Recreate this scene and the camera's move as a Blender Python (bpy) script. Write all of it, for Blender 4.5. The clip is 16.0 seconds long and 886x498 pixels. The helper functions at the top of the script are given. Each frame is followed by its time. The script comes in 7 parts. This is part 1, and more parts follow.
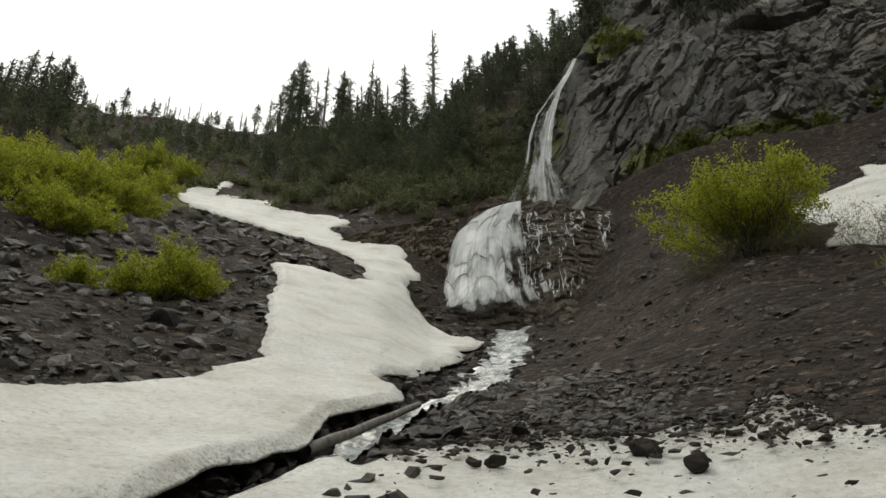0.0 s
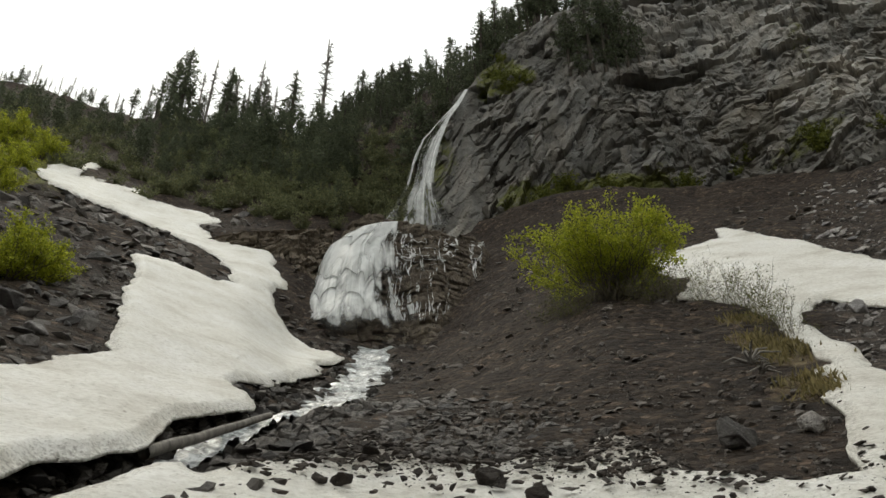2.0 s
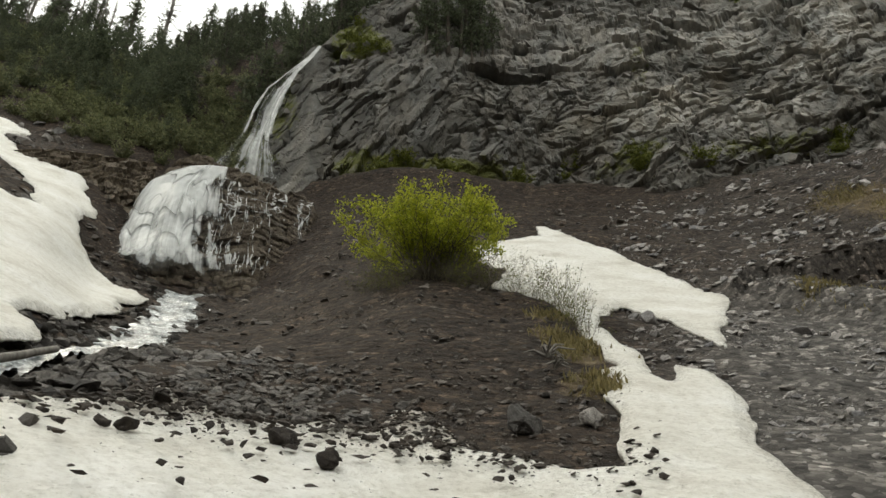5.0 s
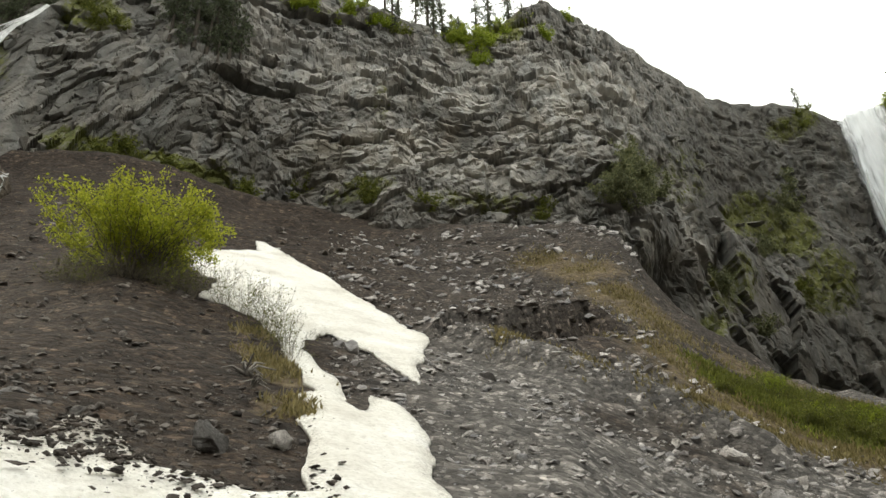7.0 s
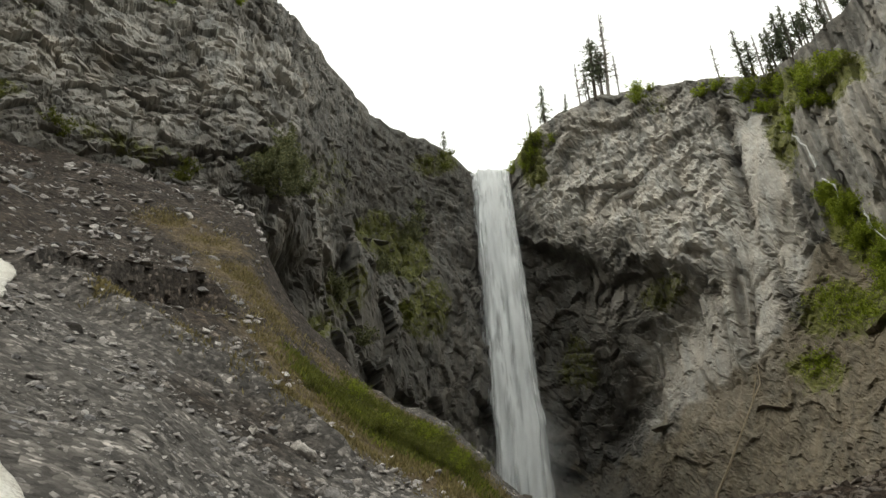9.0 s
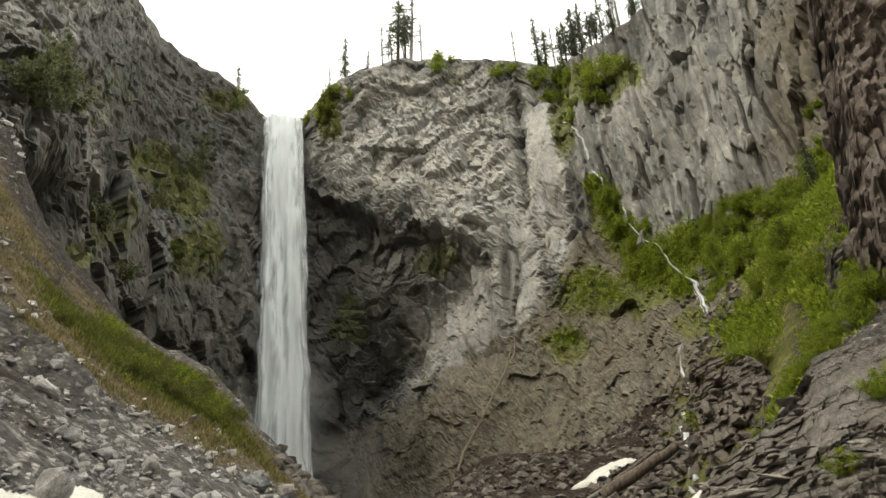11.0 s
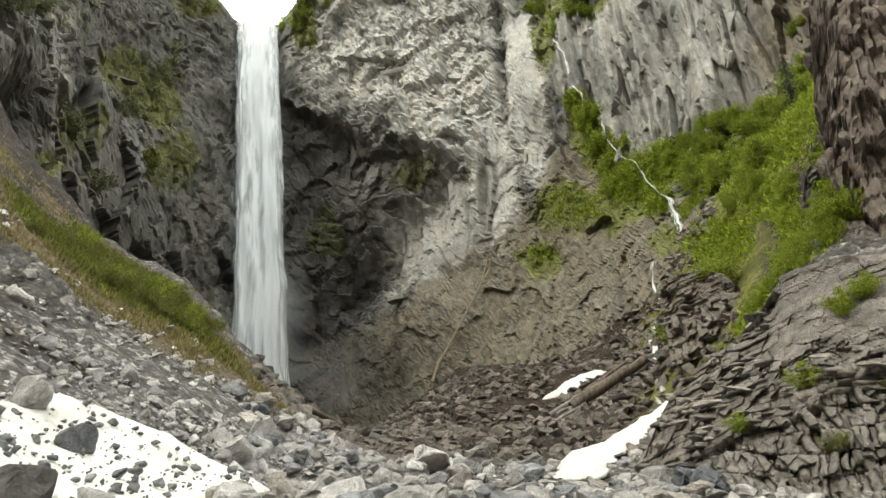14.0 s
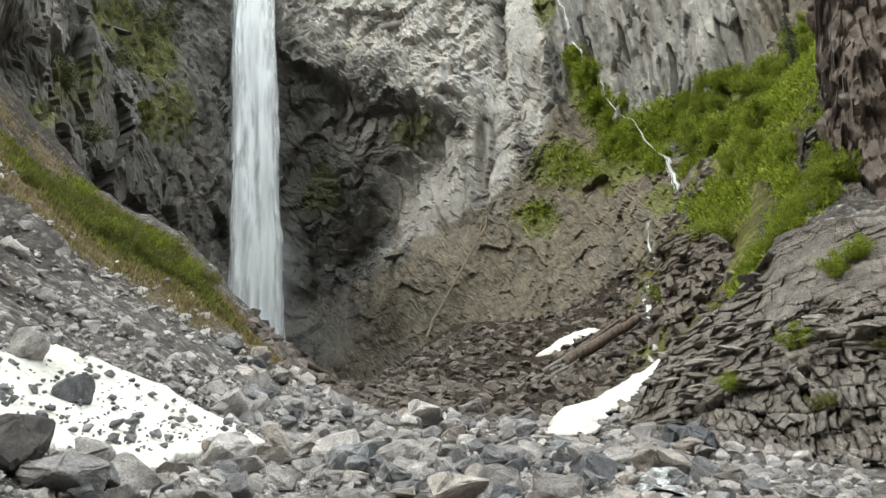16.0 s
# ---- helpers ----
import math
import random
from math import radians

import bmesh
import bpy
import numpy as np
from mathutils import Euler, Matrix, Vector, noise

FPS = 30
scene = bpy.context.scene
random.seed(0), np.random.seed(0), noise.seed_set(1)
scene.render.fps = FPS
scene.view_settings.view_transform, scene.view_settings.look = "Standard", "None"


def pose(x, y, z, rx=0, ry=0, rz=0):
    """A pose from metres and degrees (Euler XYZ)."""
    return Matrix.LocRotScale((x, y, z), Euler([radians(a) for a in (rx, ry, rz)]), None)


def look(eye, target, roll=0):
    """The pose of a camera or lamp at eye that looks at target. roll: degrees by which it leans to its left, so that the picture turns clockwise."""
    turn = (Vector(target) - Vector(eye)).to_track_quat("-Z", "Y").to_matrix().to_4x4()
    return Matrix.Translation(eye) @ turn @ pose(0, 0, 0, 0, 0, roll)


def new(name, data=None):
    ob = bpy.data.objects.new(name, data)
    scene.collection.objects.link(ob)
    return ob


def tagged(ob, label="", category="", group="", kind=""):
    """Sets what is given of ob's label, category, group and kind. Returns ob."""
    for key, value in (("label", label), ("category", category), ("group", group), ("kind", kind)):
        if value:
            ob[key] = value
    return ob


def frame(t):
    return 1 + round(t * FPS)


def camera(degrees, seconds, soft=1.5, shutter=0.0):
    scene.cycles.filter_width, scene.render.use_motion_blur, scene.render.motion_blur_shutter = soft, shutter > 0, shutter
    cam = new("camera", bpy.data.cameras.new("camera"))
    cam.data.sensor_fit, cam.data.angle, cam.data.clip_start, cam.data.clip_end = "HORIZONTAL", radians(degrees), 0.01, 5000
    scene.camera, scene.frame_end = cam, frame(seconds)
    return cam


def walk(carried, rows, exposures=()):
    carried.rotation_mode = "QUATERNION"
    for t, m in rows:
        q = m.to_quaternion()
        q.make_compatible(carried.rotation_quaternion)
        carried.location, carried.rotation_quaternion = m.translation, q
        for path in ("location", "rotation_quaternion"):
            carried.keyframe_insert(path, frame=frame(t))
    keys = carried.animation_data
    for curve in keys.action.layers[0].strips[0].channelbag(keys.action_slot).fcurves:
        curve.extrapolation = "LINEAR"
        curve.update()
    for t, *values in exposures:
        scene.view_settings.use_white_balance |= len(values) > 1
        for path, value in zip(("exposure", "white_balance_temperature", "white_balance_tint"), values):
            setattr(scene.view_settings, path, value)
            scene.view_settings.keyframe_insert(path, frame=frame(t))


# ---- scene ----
cam = camera(57.36, 16.0)
PATH = [
    (0, pose(0, 0, 1.6, 122.32, 1.07, -0.27)),
    (0.5, pose(0, 0, 1.6, 122.97, 0.80, -0.04)),
    (1, pose(0, 0, 1.6, 123.59, 0.04, -0.46)),
    (1.5, pose(0, 0, 1.6, 123.74, -0.28, -5.07)),
    (2, pose(0, 0, 1.6, 123.48, 0.32, -11.46)),
    (2.5, pose(0, 0, 1.6, 122.80, 0.10, -14.99)),
    (3, pose(0, 0, 1.6, 121.87, 0.24, -16.28)),
    (3.2, pose(0, 0, 1.6, 121.37, 0.38, -14.14)),
    (5.3, pose(0, 0, 1.6, 121.35, -0.43, -29.96)),
    (5.5, pose(0, 0, 1.6, 121.46, -0.11, -32.20)),
    (6, pose(0, 0, 1.6, 122.12, 0.07, -37.10)),
    (6.5, pose(0, 0, 1.6, 122.69, 0.96, -41.90)),
    (7, pose(0, 0, 1.6, 122.60, 1.99, -48.11)),
    (7.5, pose(0, 0, 1.6, 122.12, 2.02, -56.45)),
    (8, pose(0, 0, 1.6, 121.44, 2.42, -63.30)),
    (8.5, pose(0, 0, 1.6, 120.60, 2.53, -70.97)),
    (9, pose(0, 0, 1.6, 120.38, 2.17, -78.08)),
    (9.5, pose(0, 0, 1.6, 119.89, 1.97, -85.90)),
    (10, pose(0, 0, 1.6, 118.46, 2.58, -92.37)),
    (10.2, pose(0, 0, 1.6, 118.03, 2.76, -93.54)),
    (12.3, pose(0, 0, 1.6, 114.72, 3.73, -95.23)),
    (12.5, pose(0, 0, 1.6, 114.30, 3.61, -95.40)),
    (13, pose(0, 0, 1.6, 112.92, 3.41, -96.04)),
    (13.5, pose(0, 0, 1.6, 111.39, 3.37, -96.34)),
    (14, pose(0, 0, 1.6, 110.22, 3.37, -96.60)),
    (14.5, pose(0, 0, 1.6, 109.63, 3.12, -96.35)),
    (15, pose(0, 0, 1.6, 108.97, 3.02, -95.86)),
    (15.5, pose(0, 0, 1.6, 108.01, 2.86, -96.02)),
    (16, pose(0, 0, 1.6, 107.14, 2.78, -97.10)),
]
SUN_AZ, SUN_UP = -20, 50
EXPOSURES = [(0, 0.0, 6850, 6), (1.5, 0.05, 6850, 6), (3, 0.22, 6850, 6), (5.5, 0.55, 7000, 5), (6.5, 0.97, 7000, 5), (7.5, 0.73, 7000, 5), (8.5, 0.5, 7000, 5), (10, 0.66, 7200, 5), (12.5, 1.32, 7200, 4), (14, 1.4, 6900, 3), (16, 1.36, 6450, 5)]

walk(cam, PATH, exposures=EXPOSURES)

# ---- daylight: a bright, thin overcast with the sun behind it ----
world = bpy.data.worlds.new("world")
scene.world = world
world.use_nodes = True
wn, wl = world.node_tree.nodes, world.node_tree.links
wn.clear()
sky = wn.new("ShaderNodeTexSky")
sky.sky_type, sky.sun_disc = "NISHITA", False
sky.sun_elevation, sky.sun_rotation = radians(SUN_UP), radians(SUN_AZ)
veil = wn.new("ShaderNodeMixRGB")
veil.inputs["Fac"].default_value = 0.88
veil.inputs["Color2"].default_value = (10.6, 10.8, 10.9, 1)
back = wn.new("ShaderNodeBackground")
back.inputs["Strength"].default_value = 0.12
wout = wn.new("ShaderNodeOutputWorld")
wl.new(sky.outputs[0], veil.inputs["Color1"])
wl.new(veil.outputs[0], back.inputs["Color"])
wl.new(back.outputs[0], wout.inputs["Surface"])
sun = new("sun", bpy.data.lights.new("sun", "SUN"))
sun.data.energy, sun.data.angle, sun.data.color = 0.8, radians(14), (1.0, 0.95, 0.87)
sa, se = radians(SUN_AZ), radians(SUN_UP)
sun.matrix_world = look((300 * math.sin(sa) * math.cos(se), 300 * math.cos(sa) * math.cos(se), 300 * math.sin(se)), (0, 0, 0))
# ---- the lie of the land, shaped to fit the camera's view: lines round the viewpoint (azimuth from +Y, metres out, degrees up) ----
EYE = 1.6
LINES = {
    "near": [(-180, 9, -11), (-100, 9, -2), (-60, 9, 12), (-28, 9, 13.5), (0, 9, 14.6), (29, 9, 12.4), (45, 9, 11),
             (58, 9, 6), (65, 9, 2), (70, 10, 0.2), (97, 10, -2.5), (125, 10, -4), (145, 10, -6), (180, 9, -11)],
    "low": [(-180, 16, -8), (-100, 15, 6), (-60, 15, 19), (-28, 14, 20.2), (-12, 14.5, 21), (0, 15, 20.5), (20, 14, 20.5), (40, 14, 19),
            (58, 14, 15), (68, 15, 8), (80, 17, 4.6), (97, 20, 2.2), (112, 20, 2.0), (120, 18, 0.5), (145, 18, -2), (180, 16, -8)],
    "mid": [(-180, 30, -6), (-100, 28, 14), (-60, 26, 26), (-28, 24, 27), (-12, 27, 28), (-4, 30, 27.2), (0, 36.5, 26.7), (5, 40, 27.2), (10, 39, 27.2),
            (14, 36, 28.2), (18, 30, 28), (24, 25, 28.4), (34, 26, 28), (48, 25, 25.4), (58, 24, 22.5), (66, 24, 18.3), (73, 24, 14.5), (80, 24, 10.6),
            (86, 26, 7.6), (92, 32, 5.6), (104, 36, 4.8), (112, 33, 5.4), (118, 29, 8), (123, 29, 13), (145, 30, 14), (180, 30, -6)],
    "high": [(-180, 60, -4), (-100, 50, 18), (-60, 45, 31), (-30, 42, 32), (-16, 48, 32.8), (-5, 46, 31.6), (-1, 47, 31.6), (2, 51, 32.6), (8, 52.5, 34), (13, 50, 33.2), (18, 45, 33.2),
             (24, 42, 33.4), (34, 40, 32.2), (48, 40, 30), (58, 38, 28.8), (64, 37, 27), (68, 37, 23.6), (73, 37, 19.4), (79, 37, 16.2),
             (86, 38, 10.1), (90, 46, 7.4), (92, 50, 7.1), (104, 56, 7.8), (111, 50, 9.4), (117, 42, 13), (122, 40, 19), (126, 37, 22), (145, 38, 23), (180, 60, -4)],
    "crest": [(-180, 120, -2), (-100, 90, 20), (-60, 80, 34), (-30, 75, 35), (-16, 86, 36.2), (-5, 65, 36), (2, 62, 37.4), (5, 63, 36.2), (8, 61, 35.4), (12, 58, 34.0), (15, 56, 34.4), (18, 55, 35.4),
              (22, 54, 36.2), (27, 54, 36.2), (33, 55, 35.0), (37, 56, 34.8), (50, 58, 34.2), (60, 56, 33.3), (64, 54, 32), (67, 52, 25.9), (73, 50, 20.2), (79, 48, 17.4),
              (86, 46, 10.6), (90, 66, 7.0), (92, 72, 7.2), (95, 74, 9.2), (99, 76, 11.3), (104, 80, 11.4), (111, 70, 12.6), (117, 55, 19.5), (122, 55, 24.5), (126, 52, 27), (145, 52, 28), (180, 120, -2)],
    "back": [(-180, 200, 2), (-100, 150, 24), (-60, 140, 36), (-30, 130, 37), (-17, 150, 38), (-9, 92, 38.6), (-5, 85, 39.2), (2, 78, 40.6), (8, 70, 42.8), (12, 74, 44), (15, 76, 44.6), (22, 82, 46), (34, 84, 46), (44, 80, 40), (52, 70, 31), (60, 66, 30), (66, 64, 14), (73, 75, 8), (86, 95, 6.5), (92, 98, 6.6), (98, 96, 9.5), (104, 92, 10), (118, 75, 22), (145, 75, 28), (180, 200, 2)],
    "sky": [(-180, 320, 6), (-100, 260, 25), (-60, 230, 37), (-37, 190, 37.4), (-31, 200, 38.6), (-27, 225, 38.5), (-23, 228, 39.2), (-18, 230, 39.3), (-15, 170, 39.3), (-13, 128, 40.2),
            (-1, 116, 40.6), (4, 98, 42.2), (9, 92, 44.2), (14, 96, 46.0), (22, 104, 48.6), (32, 108, 48.4), (44, 112, 44), (54, 116, 30), (66, 120, 10), (73, 122, 5), (86, 126, 3), (94, 126, 4), (100, 122, 9), (106, 120, 12), (118, 120, 20), (145, 140, 22), (180, 320, 6)],
}


def along(rows, az):
    """Radius and height of a line at these azimuths."""
    t = np.array(rows, float)
    t = np.vstack([t - (360, 0, 0), t, t + (360, 0, 0)])
    fine = np.arange(-200, 200.01, 0.25)
    r, e = np.interp(fine, t[:, 0], t[:, 1]), np.interp(fine, t[:, 0], t[:, 2])
    k = np.exp(-np.linspace(-2, 2, 13) ** 2)
    k /= k.sum()
    r = np.convolve(np.pad(r, 6, "edge"), k, "valid")
    e = np.convolve(np.pad(e, 6, "edge"), k, "valid")
    r, e = np.interp(az, fine, r), np.interp(az, fine, e)
    return r, EYE + r * np.tan(np.radians(e))


def hash3(i, j, k, seed=0):
    n = (i * 374761393 + j * 668265263 + k * 2147483647 + seed * 974634721) & 0xFFFFFFFF
    n = ((n ^ (n >> 13)) * 1274126177) & 0xFFFFFFFF
    return ((n ^ (n >> 16)) & 0xFFFF) / 65535.0


def value_noise(p, seed=0):
    f = np.floor(p).astype(np.int64)
    u = p - f
    u = u * u * (3 - 2 * u)
    out = 0
    for c in range(8):
        o = (c & 1, c >> 1 & 1, c >> 2)
        w = np.ones(len(p))
        for a in range(3):
            w = w * (u[:, a] if o[a] else 1 - u[:, a])
        out = out + w * hash3(f[:, 0] + o[0], f[:, 1] + o[1], f[:, 2] + o[2], seed)
    return out * 2 - 1


def fbm(p, size, octaves=4, seed=0, gain=0.5):
    out, amp, q = 0, 1.0, np.asarray(p, float) / size
    for o in range(octaves):
        out, amp, q = out + amp * value_noise(q, seed + o), amp * gain, q * 2.03 + 17.3
    return out


def cells(p, seed=0):
    """Distance to the nearest and second seed point, and the nearest one's own random value."""
    f = np.floor(p).astype(np.int64)
    d1, d2, val = np.full(len(p), 9.0), np.full(len(p), 9.0), np.zeros(len(p))
    for i in (-1, 0, 1):
        for j in (-1, 0, 1):
            for k in (-1, 0, 1):
                c = f + (i, j, k)
                h = [hash3(c[:, 0], c[:, 1], c[:, 2], seed + s) for s in (1, 2, 3, 4)]
                d = np.sqrt(sum((c[:, a] + h[a] - p[:, a]) ** 2 for a in range(3)))
                near = d < d1
                d2 = np.where(near, d1, np.minimum(d2, d))
                val, d1 = np.where(near, h[3], val), np.where(near, d, d1)
    return d1, d2, val


def facets(p, seed=0, tilt=0.8):
    """Broken rock: a step and a tilted face for each cell, and how near the joint is."""
    f = np.floor(p).astype(np.int64)
    d1, d2, out, val = np.full(len(p), 9.0), np.full(len(p), 9.0), np.zeros(len(p)), np.zeros(len(p))
    for i in (-1, 0, 1):
        for j in (-1, 0, 1):
            for k in (-1, 0, 1):
                c = f + (i, j, k)
                h = [hash3(c[:, 0], c[:, 1], c[:, 2], seed + s) for s in range(1, 8)]
                off = [p[:, a] - c[:, a] - h[a] for a in range(3)]
                d = np.sqrt(sum(o * o for o in off))
                near = d < d1
                d2 = np.where(near, d1, np.minimum(d2, d))
                face = h[3] - 0.5 + tilt * sum((h[4 + a] - 0.5) * off[a] for a in range(3))
                out, val, d1 = np.where(near, face, out), np.where(near, h[3], val), np.where(near, d, d1)
    return out, val, d2 - d1


def courses(side, up, tall, wide, seed=0):
    """Stacked beds broken into blocks: each block's own value, and how near its edges are."""
    bed = np.floor(up / tall).astype(np.int64)
    frac = up / tall - bed
    w = wide * (0.6 + 0.8 * hash3(bed, 0 * bed, 0 * bed, seed))
    s = side / w + 7.0 * hash3(bed, 0 * bed + 3, 0 * bed, seed + 1)
    col = np.floor(s).astype(np.int64)
    val = hash3(col, bed, 0 * bed + 5, seed + 2)
    edge = np.minimum(np.minimum(frac, 1 - frac) * tall, np.minimum(s - col, 1 - s + col) * w)
    return val, edge, frac


def profile(az):
    """Radii and heights of the land's lines, from underfoot to the horizon, one column a line."""
    rz = [along(LINES[n], az) for n in ("near", "low", "mid", "high", "crest", "back", "sky")]
    r, z = [np.zeros_like(az), np.full_like(az, 3.0)], [np.zeros_like(az), np.zeros_like(az)]
    for a, b in rz:
        r.append(a), z.append(b)
    r += [r[-1] * 1.5 + 60, np.full_like(az, 1500.0), np.full_like(az, 4500.0)]
    z += [z[-1] * 0.8, z[-1] * 0.5 - 10, np.full_like(az, -40.0)]
    return np.array(r).T, np.array(z).T


AZ = np.concatenate([np.arange(-180, -46, 3.0), np.arange(-46, 140, 0.2), np.linspace(140, 180, 14)])
STEPS = (4, 16, 54, 66, 56, 56, 36, 36, 8, 6, 4)


def bend(table):
    """Rounded profiles: the lines joined by smooth curves that do not overshoot, sampled by STEPS."""
    n = table.shape[1]
    d = np.diff(table, axis=1)
    m = np.zeros_like(table)
    a, b = d[:, :-1], d[:, 1:]
    m[:, 1:-1] = np.where(a * b > 0, 2 * a * b / (a + b + 1e-9 * np.sign(a + b)), 0)
    m[:, 0], m[:, -1] = d[:, 0], d[:, -1]
    out = []
    for i in range(n - 1):
        s = np.linspace(0, 1, STEPS[i], endpoint=False)[None]
        h = (2 * s ** 3 - 3 * s ** 2 + 1, s ** 3 - 2 * s ** 2 + s, -2 * s ** 3 + 3 * s ** 2, s ** 3 - s ** 2)
        if i >= 6:
            h = (1 - s, 0 * s, s, 0 * s)
        out.append(h[0] * table[:, i:i + 1] + h[1] * m[:, i:i + 1] + h[2] * table[:, i + 1:i + 2] + h[3] * m[:, i + 1:i + 2])
    out.append(table[:, -1:])
    return np.concatenate(out, axis=1)


PR, PZ = profile(AZ)
GRID_R, GRID_Z = bend(PR), bend(PZ)
GRID_X, GRID_Y = GRID_R * np.sin(np.radians(AZ))[:, None], GRID_R * np.cos(np.radians(AZ))[:, None]


def smooth(e0, e1, x):
    t = np.clip((x - e0) / (e1 - e0), 0, 1)
    return t * t * (3 - 2 * t)


# the stream's bed: plan points from the cascade's foot down past the viewpoint
STREAM = [(4.1, 37.0), (3.1, 31.0), (2.4, 27.0), (1.1, 21.2), (0.3, 19.6), (-0.3, 18.3), (-0.9, 15.5), (-1.4, 13.0), (-1.75, 10.7), (-2.6, 8.6), (-3.4, 7.2), (-7, 1), (-16, -14.0)]


def to_line(x, y, pts):
    best = np.full(np.shape(x), 1e9)
    for (ax, ay), (bx, by) in zip(pts[:-1], pts[1:]):
        vx, vy = bx - ax, by - ay
        t = np.clip(((x - ax) * vx + (y - ay) * vy) / (vx * vx + vy * vy), 0, 1)
        best = np.minimum(best, np.hypot(x - ax - t * vx, y - ay - t * vy))
    return best


def inside(x, y, pts):
    """Signed distance to a closed outline: positive within."""
    ring = list(pts) + [pts[0]]
    hit = np.zeros(np.shape(x), bool)
    for (ax, ay), (bx, by) in zip(ring[:-1], ring[1:]):
        if ay != by:
            hit ^= ((ay > y) != (by > y)) & (x < (bx - ax) * (y - ay) / (by - ay) + ax)
    d = to_line(x, y, ring)
    return np.where(hit, d, -d)


BASE = np.stack([GRID_X, GRID_Y, GRID_Z], axis=-1)
flat = BASE.reshape(-1, 3)
near_bed = to_line(flat[:, 0], flat[:, 1], STREAM)
far = np.clip(np.hypot(flat[:, 0], flat[:, 1]) / 60.0, 0.12, 3.0)
BASE[..., 2] += (0.55 * far * fbm(flat, 9.0, 3, 5)).reshape(GRID_Z.shape)
UNCUT = BASE.copy()
# an eroded bank and an old moraine crest across the talus
BANK = [(22.3, 18.8), (23.7, 18.5), (24.7, 17.6), (26.6, 16.9), (29.3, 16.6)]
MORAINE = [(21.7, 17.9), (21.9, 17.3), (21.7, 14.8), (22.1, 12.9), (23.0, 11.6), (23.4, 10.2), (23.5, 8.8), (23.4, 8.0)]
bank_d, mor_d = to_line(flat[:, 0], flat[:, 1], BANK), to_line(flat[:, 0], flat[:, 1], MORAINE)
above = np.hypot(flat[:, 0], flat[:, 1]) > np.interp(np.degrees(np.arctan2(flat[:, 0], flat[:, 1])), [47.8, 52, 54.5, 57.6, 60.5], [28.1, 30.1, 30.3, 31.5, 33.7])
BASE[..., 2] += (1.1 * np.exp(-(bank_d / 1.2) ** 2) * above - 0.7 * np.exp(-(bank_d / 0.8) ** 2) * ~above + 1.0 * np.exp(-(mor_d / 0.7) ** 2) - 0.25 * np.exp(-((mor_d - 1.6) / 0.8) ** 2) * (np.hypot(flat[:, 0], flat[:, 1]) > 25)).reshape(GRID_Z.shape)
BASE[..., 2] -= (0.5 * np.exp(-(near_bed / 0.8) ** 2)).reshape(GRID_Z.shape)
# the ground drops away behind the foot of the cliff
over = GRID_R - (PR[:, 6:7] + 1.0)
BASE[..., 2] -= 8.0 * smooth(0, 3.5, over) * smooth(PR[:, 7:8] - 2, PR[:, 7:8] - 9, GRID_R) * smooth(10.0, 12.0, AZ)[:, None] * smooth(64, 61, AZ)[:, None]


def ground_z(x, y):
    """The height of the bare ground at plan points, well inside the horizon."""
    x, y = np.atleast_1d(np.asarray(x, float)), np.atleast_1d(np.asarray(y, float))
    az, r = np.degrees(np.arctan2(x, y)), np.hypot(x, y)
    i = np.clip(np.searchsorted(AZ, az) - 1, 0, len(AZ) - 2)
    w = (az - AZ[i]) / (AZ[i + 1] - AZ[i])
    out = np.zeros(len(x))
    for n in range(len(x)):
        a = np.interp(r[n], GRID_R[i[n]], BASE[i[n], :, 2])
        b = np.interp(r[n], GRID_R[i[n] + 1], BASE[i[n] + 1, :, 2])
        out[n] = a * (1 - w[n]) + b * w[n]
    return out
# ---- materials ----
def shader(name, rough=0.8, spec=0.3):
    mat = bpy.data.materials.new(name)
    mat.use_nodes = True
    n, l = mat.node_tree.nodes, mat.node_tree.links
    b = n["Principled BSDF"]
    b.inputs["Roughness"].default_value = rough
    b.inputs["Specular IOR Level"].default_value = spec
    return mat, n, l, b


def node_noise(n, l, size, detail=6.0, rough=0.6, stretch=(1, 1, 1), coords="Object"):
    tc, mp, nz = n.new("ShaderNodeTexCoord"), n.new("ShaderNodeMapping"), n.new("ShaderNodeTexNoise")
    mp.inputs["Scale"].default_value = stretch
    nz.inputs["Scale"].default_value, nz.inputs["Detail"].default_value, nz.inputs["Roughness"].default_value = 1.0 / size, detail, rough
    l.new(tc.outputs[coords], mp.inputs["Vector"])
    l.new(mp.outputs[0], nz.inputs["Vector"])
    return nz.outputs["Fac"]


def ramp(n, l, fac, stops):
    r = n.new("ShaderNodeValToRGB")
    e = r.color_ramp.elements
    while len(e) < len(stops):
        e.new(0.5)
    for el, (p, c) in zip(e, stops):
        el.position, el.color = p, (*c, 1)
    l.new(fac, r.inputs["Fac"])
    return r.outputs["Color"]


def mix(n, l, fac, a, b, blend="MIX"):
    m = n.new("ShaderNodeMixRGB")
    m.blend_type = blend
    for s, v in (("Fac", fac), ("Color1", a), ("Color2", b)):
        if isinstance(v, bpy.types.NodeSocket):
            l.new(v, m.inputs[s])
        elif s == "Fac":
            m.inputs[s].default_value = v
        else:
            m.inputs[s].default_value = (*v, 1)
    return m.outputs["Color"]


def calc(n, l, op, a, b=0.0):
    m = n.new("ShaderNodeMath")
    m.operation, m.use_clamp = op, False
    for i, v in enumerate((a, b)):
        if isinstance(v, bpy.types.NodeSocket):
            l.new(v, m.inputs[i])
        else:
            m.inputs[i].default_value = v
    return m.outputs[0]


